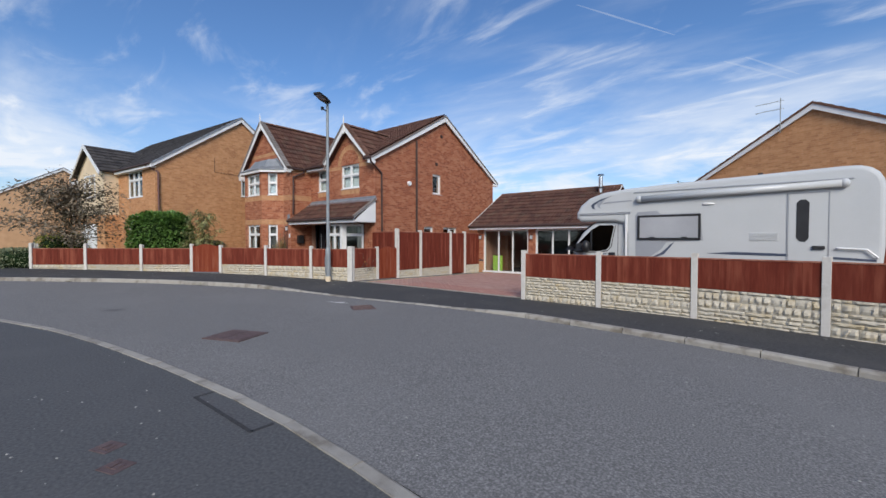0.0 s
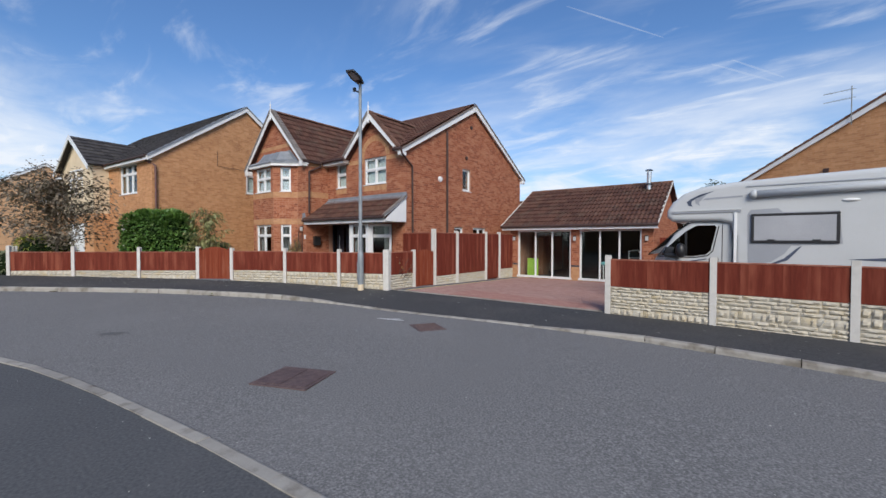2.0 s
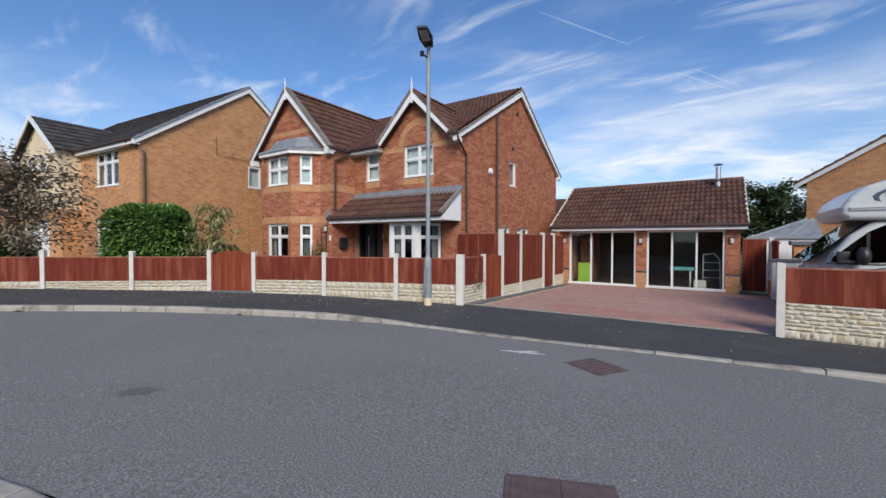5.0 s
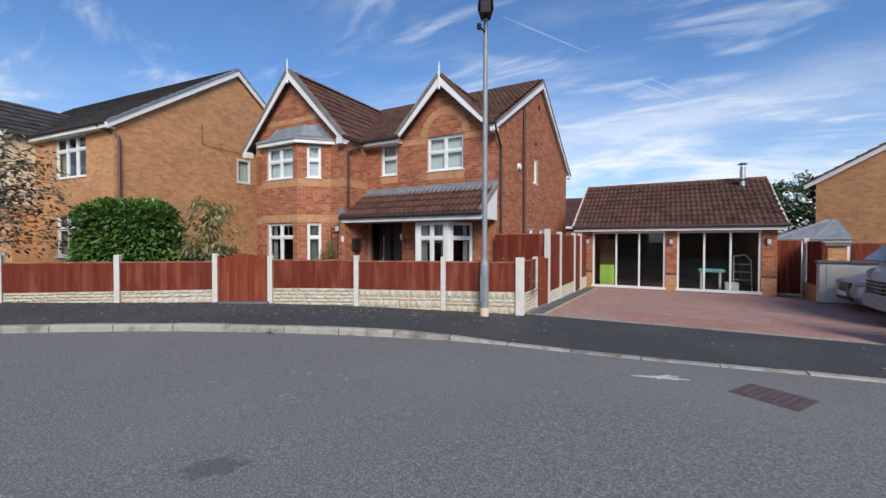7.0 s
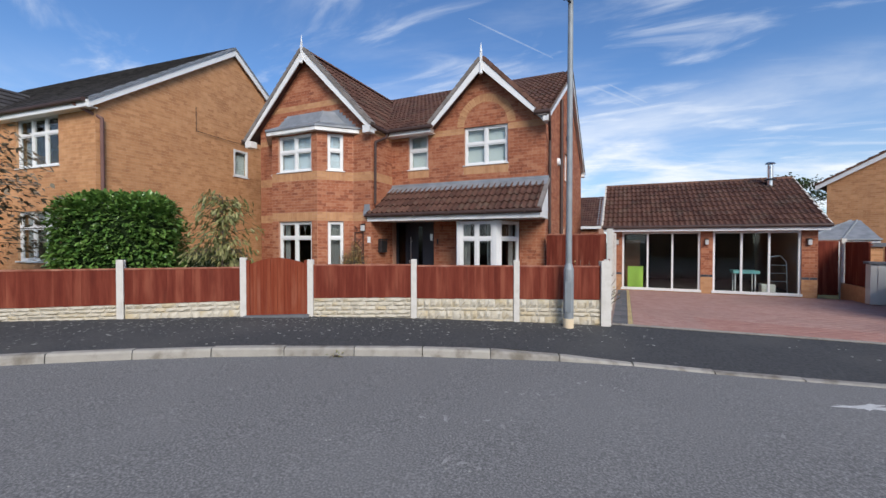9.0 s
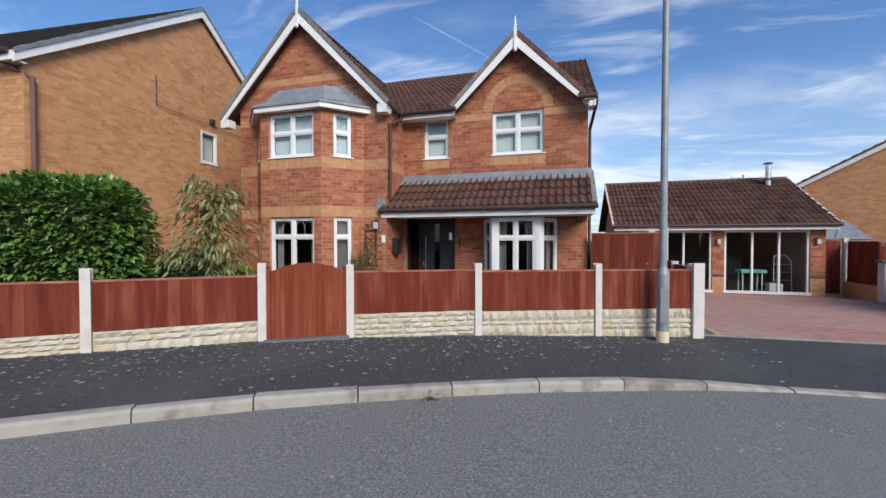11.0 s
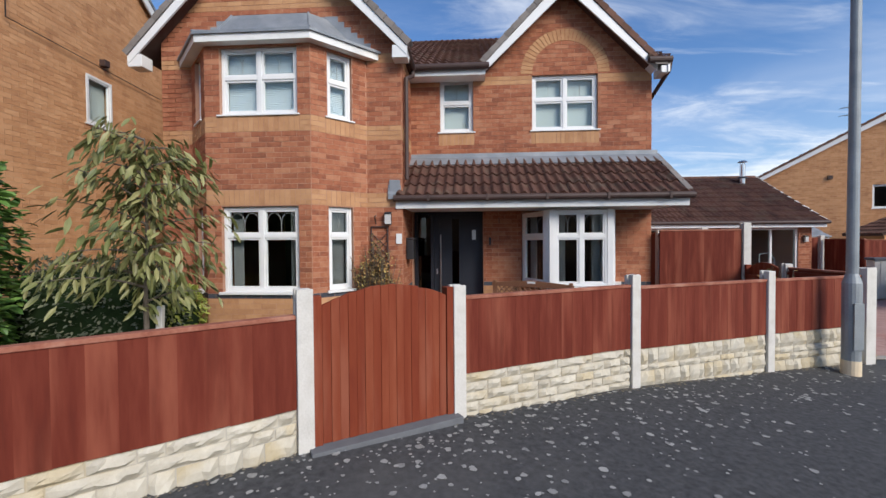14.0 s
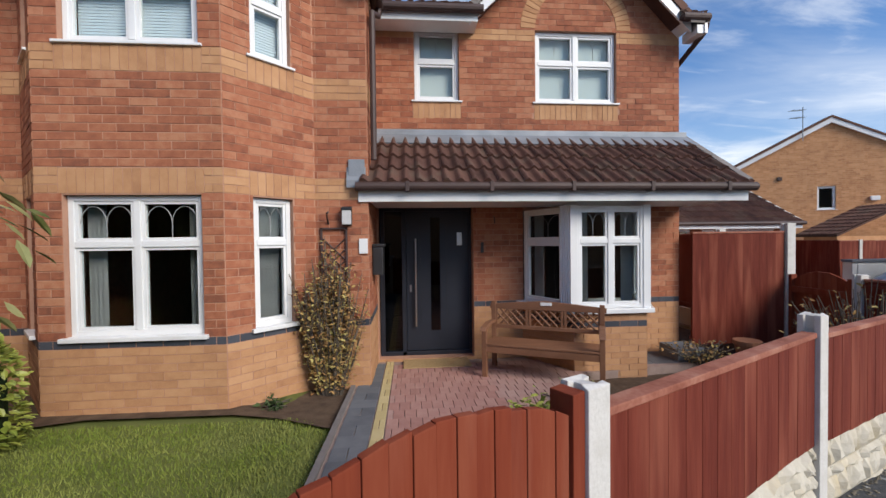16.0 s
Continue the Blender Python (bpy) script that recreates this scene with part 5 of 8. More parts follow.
for z in (6.55, 6.85):
    bm = bmesh.new()
    rod(bm, (-0.55, 20.1, z - 0.12), (0.3, 20.33, z), 0.010, seg=5)
    for k in range(8):
        x = -0.5 + k * 0.10
        y, zz = 20.1 + (x + 0.55) * 0.27, z - 0.12 + (x + 0.55) * 0.141
        rod(bm, (x - 0.03, y + 0.12, zz), (x + 0.03, y - 0.12, zz), 0.005, seg=4)
    part("boom", bm, M_GALV, aerial)


# ---- fences ----
FENCE = {}


def fence(key, loc, label):
    FENCE["now"] = thing("fence", loc, label, "fence")


def post(x, y, z0, z1, w=0.10, rz=0.0, label=""):
    m = Matrix.Translation((x, y, 0)) @ Matrix.Rotation(rz, 4, "Z")
    bm = bmesh.new()
    h, q, e = w / 2, 0.022, 0.026
    # a slotted section: the panels slide into a groove on either side
    prism(bm, [(-h, -h), (h, -h), (h, -q), (h - e, -q), (h - e, q), (h, q), (h, h), (-h, h), (-h, q), (-h + e, q), (-h + e, -q), (-h, -q)], "z", z0 - 0.15, z1, 0.004)
    bm.transform(m)
    for v in bm.verts:
        if v.co.z > z1 - 0.01:
            v.co.z += 0.014 * noise.noise((v.co.x * 23, v.co.y * 23, 1.7))
    bmesh.ops.recalc_face_normals(bm, faces=bm.faces)
    return part("post", bm, M_POST, FENCE["now"], label)


BOARD_RNG = random.Random(11)


def frame_between(a, b):
    d = Vector((b[0] - a[0], b[1] - a[1], 0))
    ln = d.length
    d /= ln
    n = Vector((d.y, -d.x, 0))
    return Matrix(((d.x, n.x, 0, a[0]), (d.y, n.y, 0, a[1]), (0, 0, 1, 0), (0, 0, 0, 1))), ln


BOARDS = {}


def board_mesh(h):
    """One feather-edged board of that height, thick along one side."""
    key = round(h, 2)
    if key not in BOARDS:
        bm = bmesh.new()
        prism(bm, [(0, 0.0), (0.120, 0.0), (0.120, 0.0150), (0, 0.0162)], "z", 0, key, 0.0)
        me = bpy.data.meshes.new("board")
        bm.to_mesh(me)
        bm.free()
        me.materials.append(M_FENCE)
        BOARDS[key] = me
    return BOARDS[key]


def panel(a, b, z0, z1, gap=0.055, cap=True, **_):
    """A panel of overlapping upright boards between two posts, outer face towards the street."""
    m, ln = frame_between(a, b)
    u, e = gap, ln - gap
    n = max(1, round((e - u) / 0.118))
    w = (e - u) / n
    t = boxpart("panel", (u, -0.016, z0 + 0.01), (e, -0.004, z1 - 0.02), M_FENCEI, FENCE["now"], m=m)
    boxpart("capping", (u, -0.03, z1 - 0.02), (e, 0.035, z1 + 0.006), M_CAPPING, t, 0.004, "worn paler capping rail", m)
    for z in (z0 + 0.06, z1 - 0.1):
        boxpart("rail", (u, -0.05, z), (e, -0.017, z + 0.045), M_FENCEI, t, m=m)
    me = board_mesh(z1 - z0 - 0.02)
    rz = math.atan2(m[1][0], m[0][0])
    for i in range(n):
        ob = new("board", me)
        ob.parent = t
        ob.matrix_basis = Matrix.Translation(m @ Vector((u + i * w, 0.010 + BOARD_RNG.uniform(-0.0004, 0.0004), z0 + BOARD_RNG.uniform(-0.004, 0.004)))) @ Matrix.Rotation(rz, 4, "Z") @ Matrix.Scale(-1, 4, (0, 1, 0)) @ Matrix.Diagonal((min(1.06, w / 0.118), 1, 1, 1))
    return t


STONE_RNG = random.Random(21)


def stone_mesh(w, h, name="stone"):
    """A rough-faced block."""
    bm = bmesh.new()
    nx, nz = max(2, int(w / 0.04)), 3
    g = 0.004
    rows = []
    for j in range(nz + 1):
        row = []
        for i in range(nx + 1):
            edge = i in (0, nx) or j in (0, nz)
            d = 0.004 if edge else 0.014 + STONE_RNG.uniform(0.0, 0.026)
            row.append(bm.verts.new((g + (w - 2 * g) * i / nx + (0 if edge else STONE_RNG.uniform(-0.012, 0.012)), d, g + (h - 2 * g) * j / nz + (0 if edge else STONE_RNG.uniform(-0.006, 0.006)))))
        rows.append(row)
    for j in range(nz):
        for i in range(nx):
            bm.faces.new((rows[j][i], rows[j][i + 1], rows[j + 1][i + 1], rows[j + 1][i]))
    rim = rows[0] + [r[-1] for r in rows[1:]] + rows[-1][-2::-1] + [r[0] for r in rows[-2:0:-1]]
    back = [bm.verts.new((v.co.x, -0.01, v.co.z)) for v in rim]
    for i in range(len(rim)):
        j = (i + 1) % len(rim)
        bm.faces.new((rim[i], back[i], back[j], rim[j]))
    bmesh.ops.recalc_face_normals(bm, faces=bm.faces)
    me = bpy.data.meshes.new(name)
    bm.to_mesh(me)
    bm.free()
    me.materials.append(M_STONE)
    return me


STONES = {(w, h): [stone_mesh(w, h) for _ in range(3)] for w in (0.12, 0.20, 0.28, 0.38) for h in (0.06, 0.075, 0.15)}
BASES = []


def stone_base(a, b, za, zb, z1, gap=0.05):
    """A low wall of rough painted blocks; its stones are laid at the end of the file."""
    m, ln = frame_between(a, b)
    zl = min(za, zb) - 0.12
    bm = bmesh.new()
    box(bm, (gap, -0.05, zl), (ln - gap, 0.012, z1), 0.003, m)
    ob = part("stone_base", bm, M_STONEI, FENCE["now"], "white painted rough stone-faced base")
    BASES.append((ob, m, ln, gap, zl, z1))
    return ob


fence("street", (-15, 6.3, 0.3), "low dark red board fence on white stone bases along the garden")
LEFT_POSTS = [(-20.6, 2.0, 0.47, 1.38), (-19.2, 3.25, 0.43, 1.36), (-17.62, 4.51, 0.38, 1.33), (-16.21, 5.65, 0.35, 1.352), (-15.264, 6.25, 0.31, 1.308), (-13.64, 7.075, 0.26, 1.313), (-11.95, 7.76, 0.19, 1.292), (-10.51, 8.27, 0.125, 1.287)]
for i, (x, y, z0, z1) in enumerate(LEFT_POSTS):
    a = LEFT_POSTS[max(0, i - 1)]
    b = LEFT_POSTS[min(len(LEFT_POSTS) - 1, i + 1)]
    post(x, y, z0, z1, 0.10 if i < 7 else 0.17, math.atan2(b[1] - a[1], b[0] - a[0]))
    if i and i != 4:
        p = LEFT_POSTS[i - 1]
        lo, hi = (0.608, 1.188) if i < 4 else (0.632, 1.218) if i == 5 else (0.612, 1.200)
        panel(p[:2], (x, y), lo, hi)
        stone_base(p[:2], (x, y), p[2], z0, lo - 0.005)
# far end beyond the last post
post(-20.85, 2.15, 0.47, 1.36)
fence("drive", (-0.5, 9.1, 0), "low dark red board fence on white stone bases before the motorhome")
RIGHT_POSTS = [(-4.86, 9.27, 0.0, 1.24), (-2.99, 9.26, 0.0, 1.24), (-1.14, 9.17, 0.0, 1.25), (0.70, 8.84, -0.01, 1.24), (2.48, 8.36, -0.02, 1.23), (4.22, 7.72, -0.03, 1.22)]
for i, (x, y, z0, z1) in enumerate(RIGHT_POSTS):
    a = RIGHT_POSTS[max(0, i - 1)]
    b = RIGHT_POSTS[min(len(RIGHT_POSTS) - 1, i + 1)]
    post(x, y, z0, z1, 0.11, math.atan2(b[1] - a[1], b[0] - a[0]))
    if i:
        p = RIGHT_POSTS[i - 1]
        panel(p[:2], (x, y), 0.585, 1.16)
        stone_base(p[:2], (x, y), p[2], z0, 0.58)


def gate(a, b, z0, zends, zmid, label, n=9):
    """An arched gate of upright boards."""
    m, ln = frame_between(a, b)
    t = thing("gate", m @ Vector((ln / 2, 0, z0)), label, "gate", "garden gates")
    g0 = 0.11
    w = (ln - 2 * g0) / n
    rng = random.Random(3)
    for i in range(n):
        u = g0 + i * w
        s0, s1 = (i / n) * 2 - 1, ((i + 1) / n) * 2 - 1
        h0, h1 = zmid - (zmid - zends) * s0 * s0, zmid - (zmid - zends) * s1 * s1
        bm = bmesh.new()
        d = 0.02 + (0.003 if i % 2 else 0.0)
        pts = [(u + 0.0006, z0), (u + w - 0.0006, z0), (u + w - 0.0006, h1 + rng.uniform(-0.006, 0.006)), (u + 0.0006, h0 + rng.uniform(-0.006, 0.006))]
        prism(bm, pts, "y", -0.0, d, 0.0025)
        bm.transform(m)
        part("board", bm, M_GATE, t)
    for z in (z0 + 0.12, zends - 0.18):
        boxpart("rail", (g0, -0.04, z), (ln - g0, -0.002, z + 0.08), M_GATE, t, m=m)
    for u in (0.052, ln - 0.107):
        boxpart("jamb", (u, -0.045, z0 - 0.02), (u + 0.055, 0.035, zends + 0.06), M_GATE, t, 0.003, m=m)
    return t


gate((-16.21, 5.65), (-15.264, 6.25), 0.352, 1.240, 1.345, "closed red-stained arched timber garden gate", 16)
gate((-10.53, 9.39), (-10.50, 10.33), 0.16, 1.15, 1.27, "closed dark red arched timber side gate")
fence("side", (-10.5, 8.8, 0.12), "short red board fence beside the drive")
post(-10.53, 9.39, 0.12, 1.27, 0.10)
panel((-10.50, 8.27), (-10.53, 9.39), 0.58, 1.22, singles=False)
stone_base((-10.50, 8.27), (-10.53, 9.39), 0.12, 0.12, 0.575)
fence("tall", (-10.5, 12, 0.1), "tall dark red board fence with pale concrete posts")
TALL = [(10.33, 0.14), (11.56, 0.10), (13.43, 0.06), (14.45, 0.03)]
for i, (y, z) in enumerate(TALL):
    post(-10.50, y, z, 1.91 if i == 0 else 1.87, 0.12, label="tall painted concrete fence post")
for i, ((y0, z0), (y1, z1)) in enumerate(zip(TALL, TALL[1:] + [(15.62, 0.0)])):
    panel((-10.50, y0), (-10.50, y1), 0.08 if i == 2 else 0.40, 1.80, singles=False, group="tall fence panels")
    if i != 2:
        stone_base((-10.50, y0), (-10.50, y1), z0, z1, 0.395)
panel((-11.93, 10.40), (-10.52, 10.33), 0.25, 1.80, singles=False, group="tall fence panels")
# boundary on the far side of the drive
fence("boundary", (-3.5, 16.5, 0), "tall dark red board fence closing the end of the drive")
panel((-5.12, 16.3), (-4.42, 16.3), 0.05, 1.66, singles=False, group="tall fence panels")
post(-4.36, 16.3, 0, 1.72, 0.12)
for y0, y1 in ((16.3, 14.9),):
    boxpart("boundary_wall", (-4.44, 14.75, -0.05), (-4.22, 16.22, 0.42), M_TAN, None, 0.004)
    tagged(bpy.data.objects["boundary_wall"], "low buff brick wall under a fence panel", "wall", kind="structure")
    panel((-4.33, 16.25), (-4.33, 14.9), 0.42, 1.62, singles=False, group="tall fence panels")
pier = thing("brick_pier", (-3.6, 16.75, 0), "buff brick pier with a dark coping in the boundary", "pier")
wall_slab("shaft", pier, (-3.80, 16.58), (1, 0), (0, -1), 0.42, 0, 1.48, M_TANMORTAR, thick=0.4)
brickwork("brick_rest", pier, (-3.80, 16.58), (1, 0), (0, -1), 0.42, 0, 1.48, [M_TAN], lambda u, z: 0)
boxpart("coping", (-3.88, 16.5, 1.482), (-3.30, 17.05, 1.60), M_SLATEPAVER, pier, 0.01, "dark coping stone")
for i in range(4):
    post(-1.5 + i * 1.8, 16.8, -0.2, 1.6)
    panel((-3.3 + i * 1.8, 16.8), (-1.5 + i * 1.8, 16.8), -0.05, 1.58, singles=False, group="tall fence panels")
cab = thing("storage_cabinet", (-3.6, 14.3, 0), "cream storage cabinet with a dark flat lid", "cabinet")
boxpart("body", (-4.50, 14.50, 0.03), (-2.6, 14.74, 1.05), M_CABINET, cab, 0.01)
boxpart("lid", (-4.55, 14.46, 1.055), (-2.55, 14.745, 1.12), M_SLATEPAVER, cab, 0.01)
boxpart("door", (-4.36, 14.485, 0.08), (-3.6, 14.498, 1.0), M_CABINET, cab, 0.004)
# glass-roofed conservatory behind
cons = thing("conservatory", (-3.8, 19, 0), "conservatory with a pale translucent pitched roof", "conservatory")
bm = bmesh.new()
rr = [bm.verts.new(p) for p in ((-4.9, 17.6, 1.7), (-2.96, 17.6, 1.7), (-2.96, 19.9, 1.7), (-4.9, 19.9, 1.7), (-3.2, 18.9, 2.35), (-2.96, 18.9, 2.35))]
for f in ((0, 1, 5, 4), (0, 4, 3), (3, 4, 5, 2), (1, 2, 5), (0, 3, 2, 1)):
    bm.faces.new([rr[i] for i in f])
bmesh.ops.recalc_face_normals(bm, faces=bm.faces)
part("roof", bm, M_LEAD, cons)
bm = bmesh.new()
for p, q in (((-4.9, 17.6, 1.7), (-3.2, 18.9, 2.36)), ((-3.9, 17.6, 1.7), (-3.05, 18.9, 2.36)), ((-4.9, 17.6, 1.7), (-2.96, 17.6, 1.7))):
    rod(bm, p, q, 0.03, seg=6)
part("glazing_bar", bm, M_GALV, cons)
boxpart("wall", (-4.85, 17.65, 0), (-2.98, 19.85, 1.69), M_UPVC, cons)

# ---- street furniture ----
lamp = thing("street_lamp", (-11.06, 7.79, 0.14), "grey galvanised street lamp with a flat black lantern", "street lamp")
bm = bmesh.new()
rod(bm, (-11.06, 7.79, 0.10), (-11.06, 7.79, 1.16), 0.083, 0.083, 18)
rod(bm, (-11.06, 7.79, 1.16), (-11.06, 7.79, 1.26), 0.083, 0.052, 18)
part("base", bm, M_GALV, lamp, smooth=False)
bm = bmesh.new()
rod(bm, (-11.06, 7.79, 1.25), (-11.05, 7.79, 5.85), 0.052, 0.042, 16)
part("pole", bm, M_GALV, lamp)
bm = bmesh.new()
rod(bm, (-11.06, 7.79, 0.11), (-11.06, 7.79, 0.33), 0.086, 0.085, 18)
part("foot_band", bm, M_CREAM, lamp, "worn cream paint at the foot")
boxpart("access_door", (-11.11, 7.70, 0.45), (-11.01, 7.712, 0.95), M_GALV, lamp, 0.003)
hm = Matrix.Translation((-11.05, 7.79, 5.86)) @ Matrix.Rotation(radians(23), 4, "Z") @ Matrix.Rotation(radians(-8), 4, "X")
bm = bmesh.new()
prism(bm, [(-0.11, -0.62), (0.11, -0.62), (0.15, -0.25), (0.09, 0.06), (-0.09, 0.06), (-0.15, -0.25)], "z", 0.0, 0.055, 0.012)
bm.transform(hm)
part("lantern", bm, M_BLACK, lamp, "flat black lantern head")
bm = bmesh.new()
box(bm, (-0.09, -0.56, -0.008), (0.09, -0.2, -0.002), 0, hm)
part("led_panel", bm, M_ACRYL, lamp)
bm = bmesh.new()
rod(bm, (-11.05, 7.75, 5.60), (-11.12, 7.66, 5.66), 0.02, seg=8)
box(bm, (-11.16, 7.62, 5.62), (-11.09, 7.69, 5.72), 0.006)
part("sensor", bm, M_BLACK, lamp)


def cover(name, cx, cy, z, w, d, rz, label, bars=0):
    t = thing(name, (cx, cy, z), label, "access cover")
    m = Matrix.Translation((cx, cy, z)) @ Matrix.Rotation(rz, 4, "Z")
    bm = bmesh.new()
    box(bm, (-w / 2, -d / 2, -0.03), (w / 2, d / 2, 0.004), 0.003, m)
    part("frame", bm, M_IRON, t)
    bm = bmesh.new()
    if bars:
        for i in range(bars):
            u = -w / 2 + 0.05 + (w - 0.1) * (i + 0.5) / bars
            box(bm, (u - 0.012, -d / 2 + 0.05, 0), (u + 0.012, d / 2 - 0.05, 0.012), 0.002, m)
    else:
        for s in (-1, 1):
            box(bm, (min(0.006 * s, s * (w / 2 - 0.04)), -d / 2 + 0.04, 0), (max(0.006 * s, s * (w / 2 - 0.04)), d / 2 - 0.04, 0.010), 0.002, m)
    part("lid", bm, M_IRON, t)
    return t


cover("manhole_cover", -6.50, 2.87, 0.010, 0.70, 0.62, radians(22), "rusty iron manhole cover sunk in the road")
cover("drain_cover", -7.01, 5.83, 0.0085, 0.60, 0.50, radians(-31), "brown ribbed iron drain cover in the road", bars=7)


def kerb_run(name, line, top, x0, x1, side, w=0.125, label=""):
    """Kerb stones laid end to end along a line; side: which way their depth goes."""
    bm = bmesh.new()
    prism(bm, [(0, -0.14), (w, -0.14), (w, 0.0), (0.03, 0.0), (0.012, -0.006), (0, -0.03)], "x", 0.006, 0.909, 0.0)
    me = bpy.data.meshes.new("kerb_stone")
    bm.to_mesh(me)
    bm.free()
    me.materials.append(M_KERB)
    rng = random.Random(8)
    run = thing(name, ((x0 + x1) / 2, line((x0 + x1) / 2), 0), label, "kerb", kind="structure")
    x = x0
    while x < x1:
        y = line(x)
        dx = 0.9
        for _ in range(6):
            ln = math.hypot(dx, line(x + dx) - y)
            dx *= 0.915 / ln
        xn, yn2 = x + dx, line(x + dx)
        za, zb = top(x), top(xn)
        ob = new("kerb_stone", me)
        ob.parent = run
        d = Vector((xn - x, yn2 - y, zb - za)).normalized()
        n = Vector((-d.y, d.x, 0)).normalized() * side
        u = d.cross(n) * (1 if side > 0 else -1)
        j = rng.uniform(-0.004, 0.004)
        ob.matrix_basis = WORLD[run].inverted() @ Matrix(((d.x, n.x, u.x, x + n.x * j), (d.y, n.y, u.y, y + n.y * j), (d.z, n.z, u.z, za + j), (0, 0, 0, 1)))
        x = xn
    return run


kerb_run("far_kerb_line", far_kerb, lambda x: road_edge(x) + upstand(x), -24.0, 8.0, 1, label="worn concrete kerb dropping at the drive")
kerb_run("near_kerb_line", near_kerb, lambda x: near_z(x) + 0.012, -24.0, 8.0, -1, label="pale flush concrete kerb along the footway")

# pale lichen spots on the pavement
rng = random.Random(31)
V, F = [], []
for i in range(1500):
    x = rng.triangular(-21, -9, -15.5) if i < 1380 else rng.uniform(-8, 4)
    a, b = far_kerb(x) + 0.2, fence_line(x) - 0.05
    y = a + (b - a) * (1 - abs(rng.gauss(0, 0.45)) % 1)
    r = rng.choice((0.006, 0.008, 0.011, 0.016, 0.024)) * rng.uniform(0.7, 1.25)
    z = pave_z(x, y) + 0.003
    n = len(V)
    k = 7
    for j in range(k):
        rr = r * rng.uniform(0.65, 1.25)
        V.append((x + rr * math.cos(6.283 * j / k), y + rr * math.sin(6.283 * j / k), z))
    F.append(tuple(range(n, n + k)))
tagged(raw("lichen_spots", V, F, M_LICHEN), "pale lichen spots on dark asphalt", "lichen", kind="stuff")

# ---- motorhome on the drive ----
van = thing("motorhome", (-1.5, 11.45, 0.0), "white coachbuilt motorhome with silver graphics parked behind the fence", "motorhome")
VY0, VY1 = 10.36, 12.56
bm = bmesh.new()
body = [(-2.72, 0.42), (1.50, 0.42), (1.57, 1.4), (1.565, 2.45), (1.54, 2.60), (1.48, 2.72), (1.38, 2.81), (1.24, 2.86), (1.05, 2.87), (-1.6, 2.79), (-2.75, 2.74), (-3.28, 2.68), (-3.62, 2.56), (-3.84, 2.38), (-3.94, 2.20), (-3.94, 2.06), (-3.84, 1.97), (-2.98, 1.95), (-2.80, 1.90), (-2.72, 1.6)]
prism(bm, body, "y", VY0, VY1)
bmesh.ops.bevel(bm, geom=[e for e in bm.edges if abs(e.verts[0].co.y - e.verts[1].co.y) < 0.01], offset=0.09, segments=4, affect="EDGES", profile=0.5)
part("body", bm, M_VAN, van, smooth=False)
bm = bmesh.new()
cabp = [(-2.75, 0.35), (-4.44, 0.35), (-4.55, 0.5), (-4.56, 0.86), (-4.50, 1.02), (-4.36, 1.18), (-4.12, 1.40), (-3.80, 1.71), (-3.50, 1.955), (-2.75, 1.975)]
prism(bm, cabp, "y", VY0 + 0.10, VY1 - 0.10)
bmesh.ops.bevel(bm, geom=[e for e in bm.edges if abs(e.verts[0].co.y - e.verts[1].co.y) < 0.01], offset=0.10, segments=4, affect="EDGES", profile=0.5)
VMID = (VY0 + VY1) / 2
for dy in (-0.8, -0.6, -0.35, 0.0, 0.35, 0.6, 0.8):
    bmesh.ops.bisect_plane(bm, geom=bm.verts[:] + bm.edges[:] + bm.faces[:], plane_co=(0, VMID + dy, 0), plane_no=(0, 1, 0))
for v in bm.verts:
    v.co.x += (0.11 + 0.42 * abs(v.co.y - VMID) ** 2.2) * min(1.0, max(0.0, (-4.0 - v.co.x) / 0.5))
cabin = part("cab", bm, M_VAN, van, smooth=False)
# windscreen and side window
bm = bmesh.new()
prism(bm, [(-4.33, 1.215), (-4.12, 1.405), (-3.80, 1.715), (-3.54, 1.93), (-3.55, 1.94), (-3.81, 1.727), (-4.13, 1.417), (-4.34, 1.227)], "y", VY0 + 0.22, VY1 - 0.22)
bm.transform(Matrix.Translation((-0.012, 0, 0.012)))
part("windscreen", bm, M_DARKGLASS, cabin)
bm = bmesh.new()
prism(bm, [(-4.05, 1.225), (-3.44, 1.225), (-3.22, 1.26), (-3.13, 1.34), (-3.03, 1.83), (-3.06, 1.875), (-3.38, 1.875), (-3.56, 1.77), (-3.76, 1.58), (-4.02, 1.31)], "y", VY0 + 0.088, VY0 + 0.099)
part("door_window", bm, M_DARKGLASS, cabin)
bm = bmesh.new()
box(bm, (-3.60, VY0 + 0.080, 1.23), (-3.555, VY0 + 0.09, 1.75), 0.003)
tube(bm, [(-2.93, VY0 + 0.097, 0.5), (-2.93, VY0 + 0.097, 1.90)], 0.007, 5)
tube(bm, [(-4.10, VY0 + 0.094, 1.20), (-3.40, VY0 + 0.094, 1.195), (-3.18, VY0 + 0.094, 1.24), (-3.09, VY0 + 0.094, 1.34), (-2.99, VY0 + 0.094, 1.86)], 0.010, 5)
part("door_seal", bm, M_BLACK, cabin)
boxpart("door_handle", (-3.15, VY0 + 0.07, 1.06), (-2.99, VY0 + 0.1, 1.20), M_BLACK, cabin, 0.02)
bm = bmesh.new()
tube(bm, [(-4.42, VY0 + 0.10, 1.10), (-4.28, VY0 + 0.094, 1.085), (-3.9, VY0 + 0.094, 1.10), (-3.5, VY0 + 0.094, 1.11), (-3.2, VY0 + 0.094, 1.17)], 0.012, 5)
part("decal", bm, M_VANBLUE, cabin)
bm = bmesh.new()
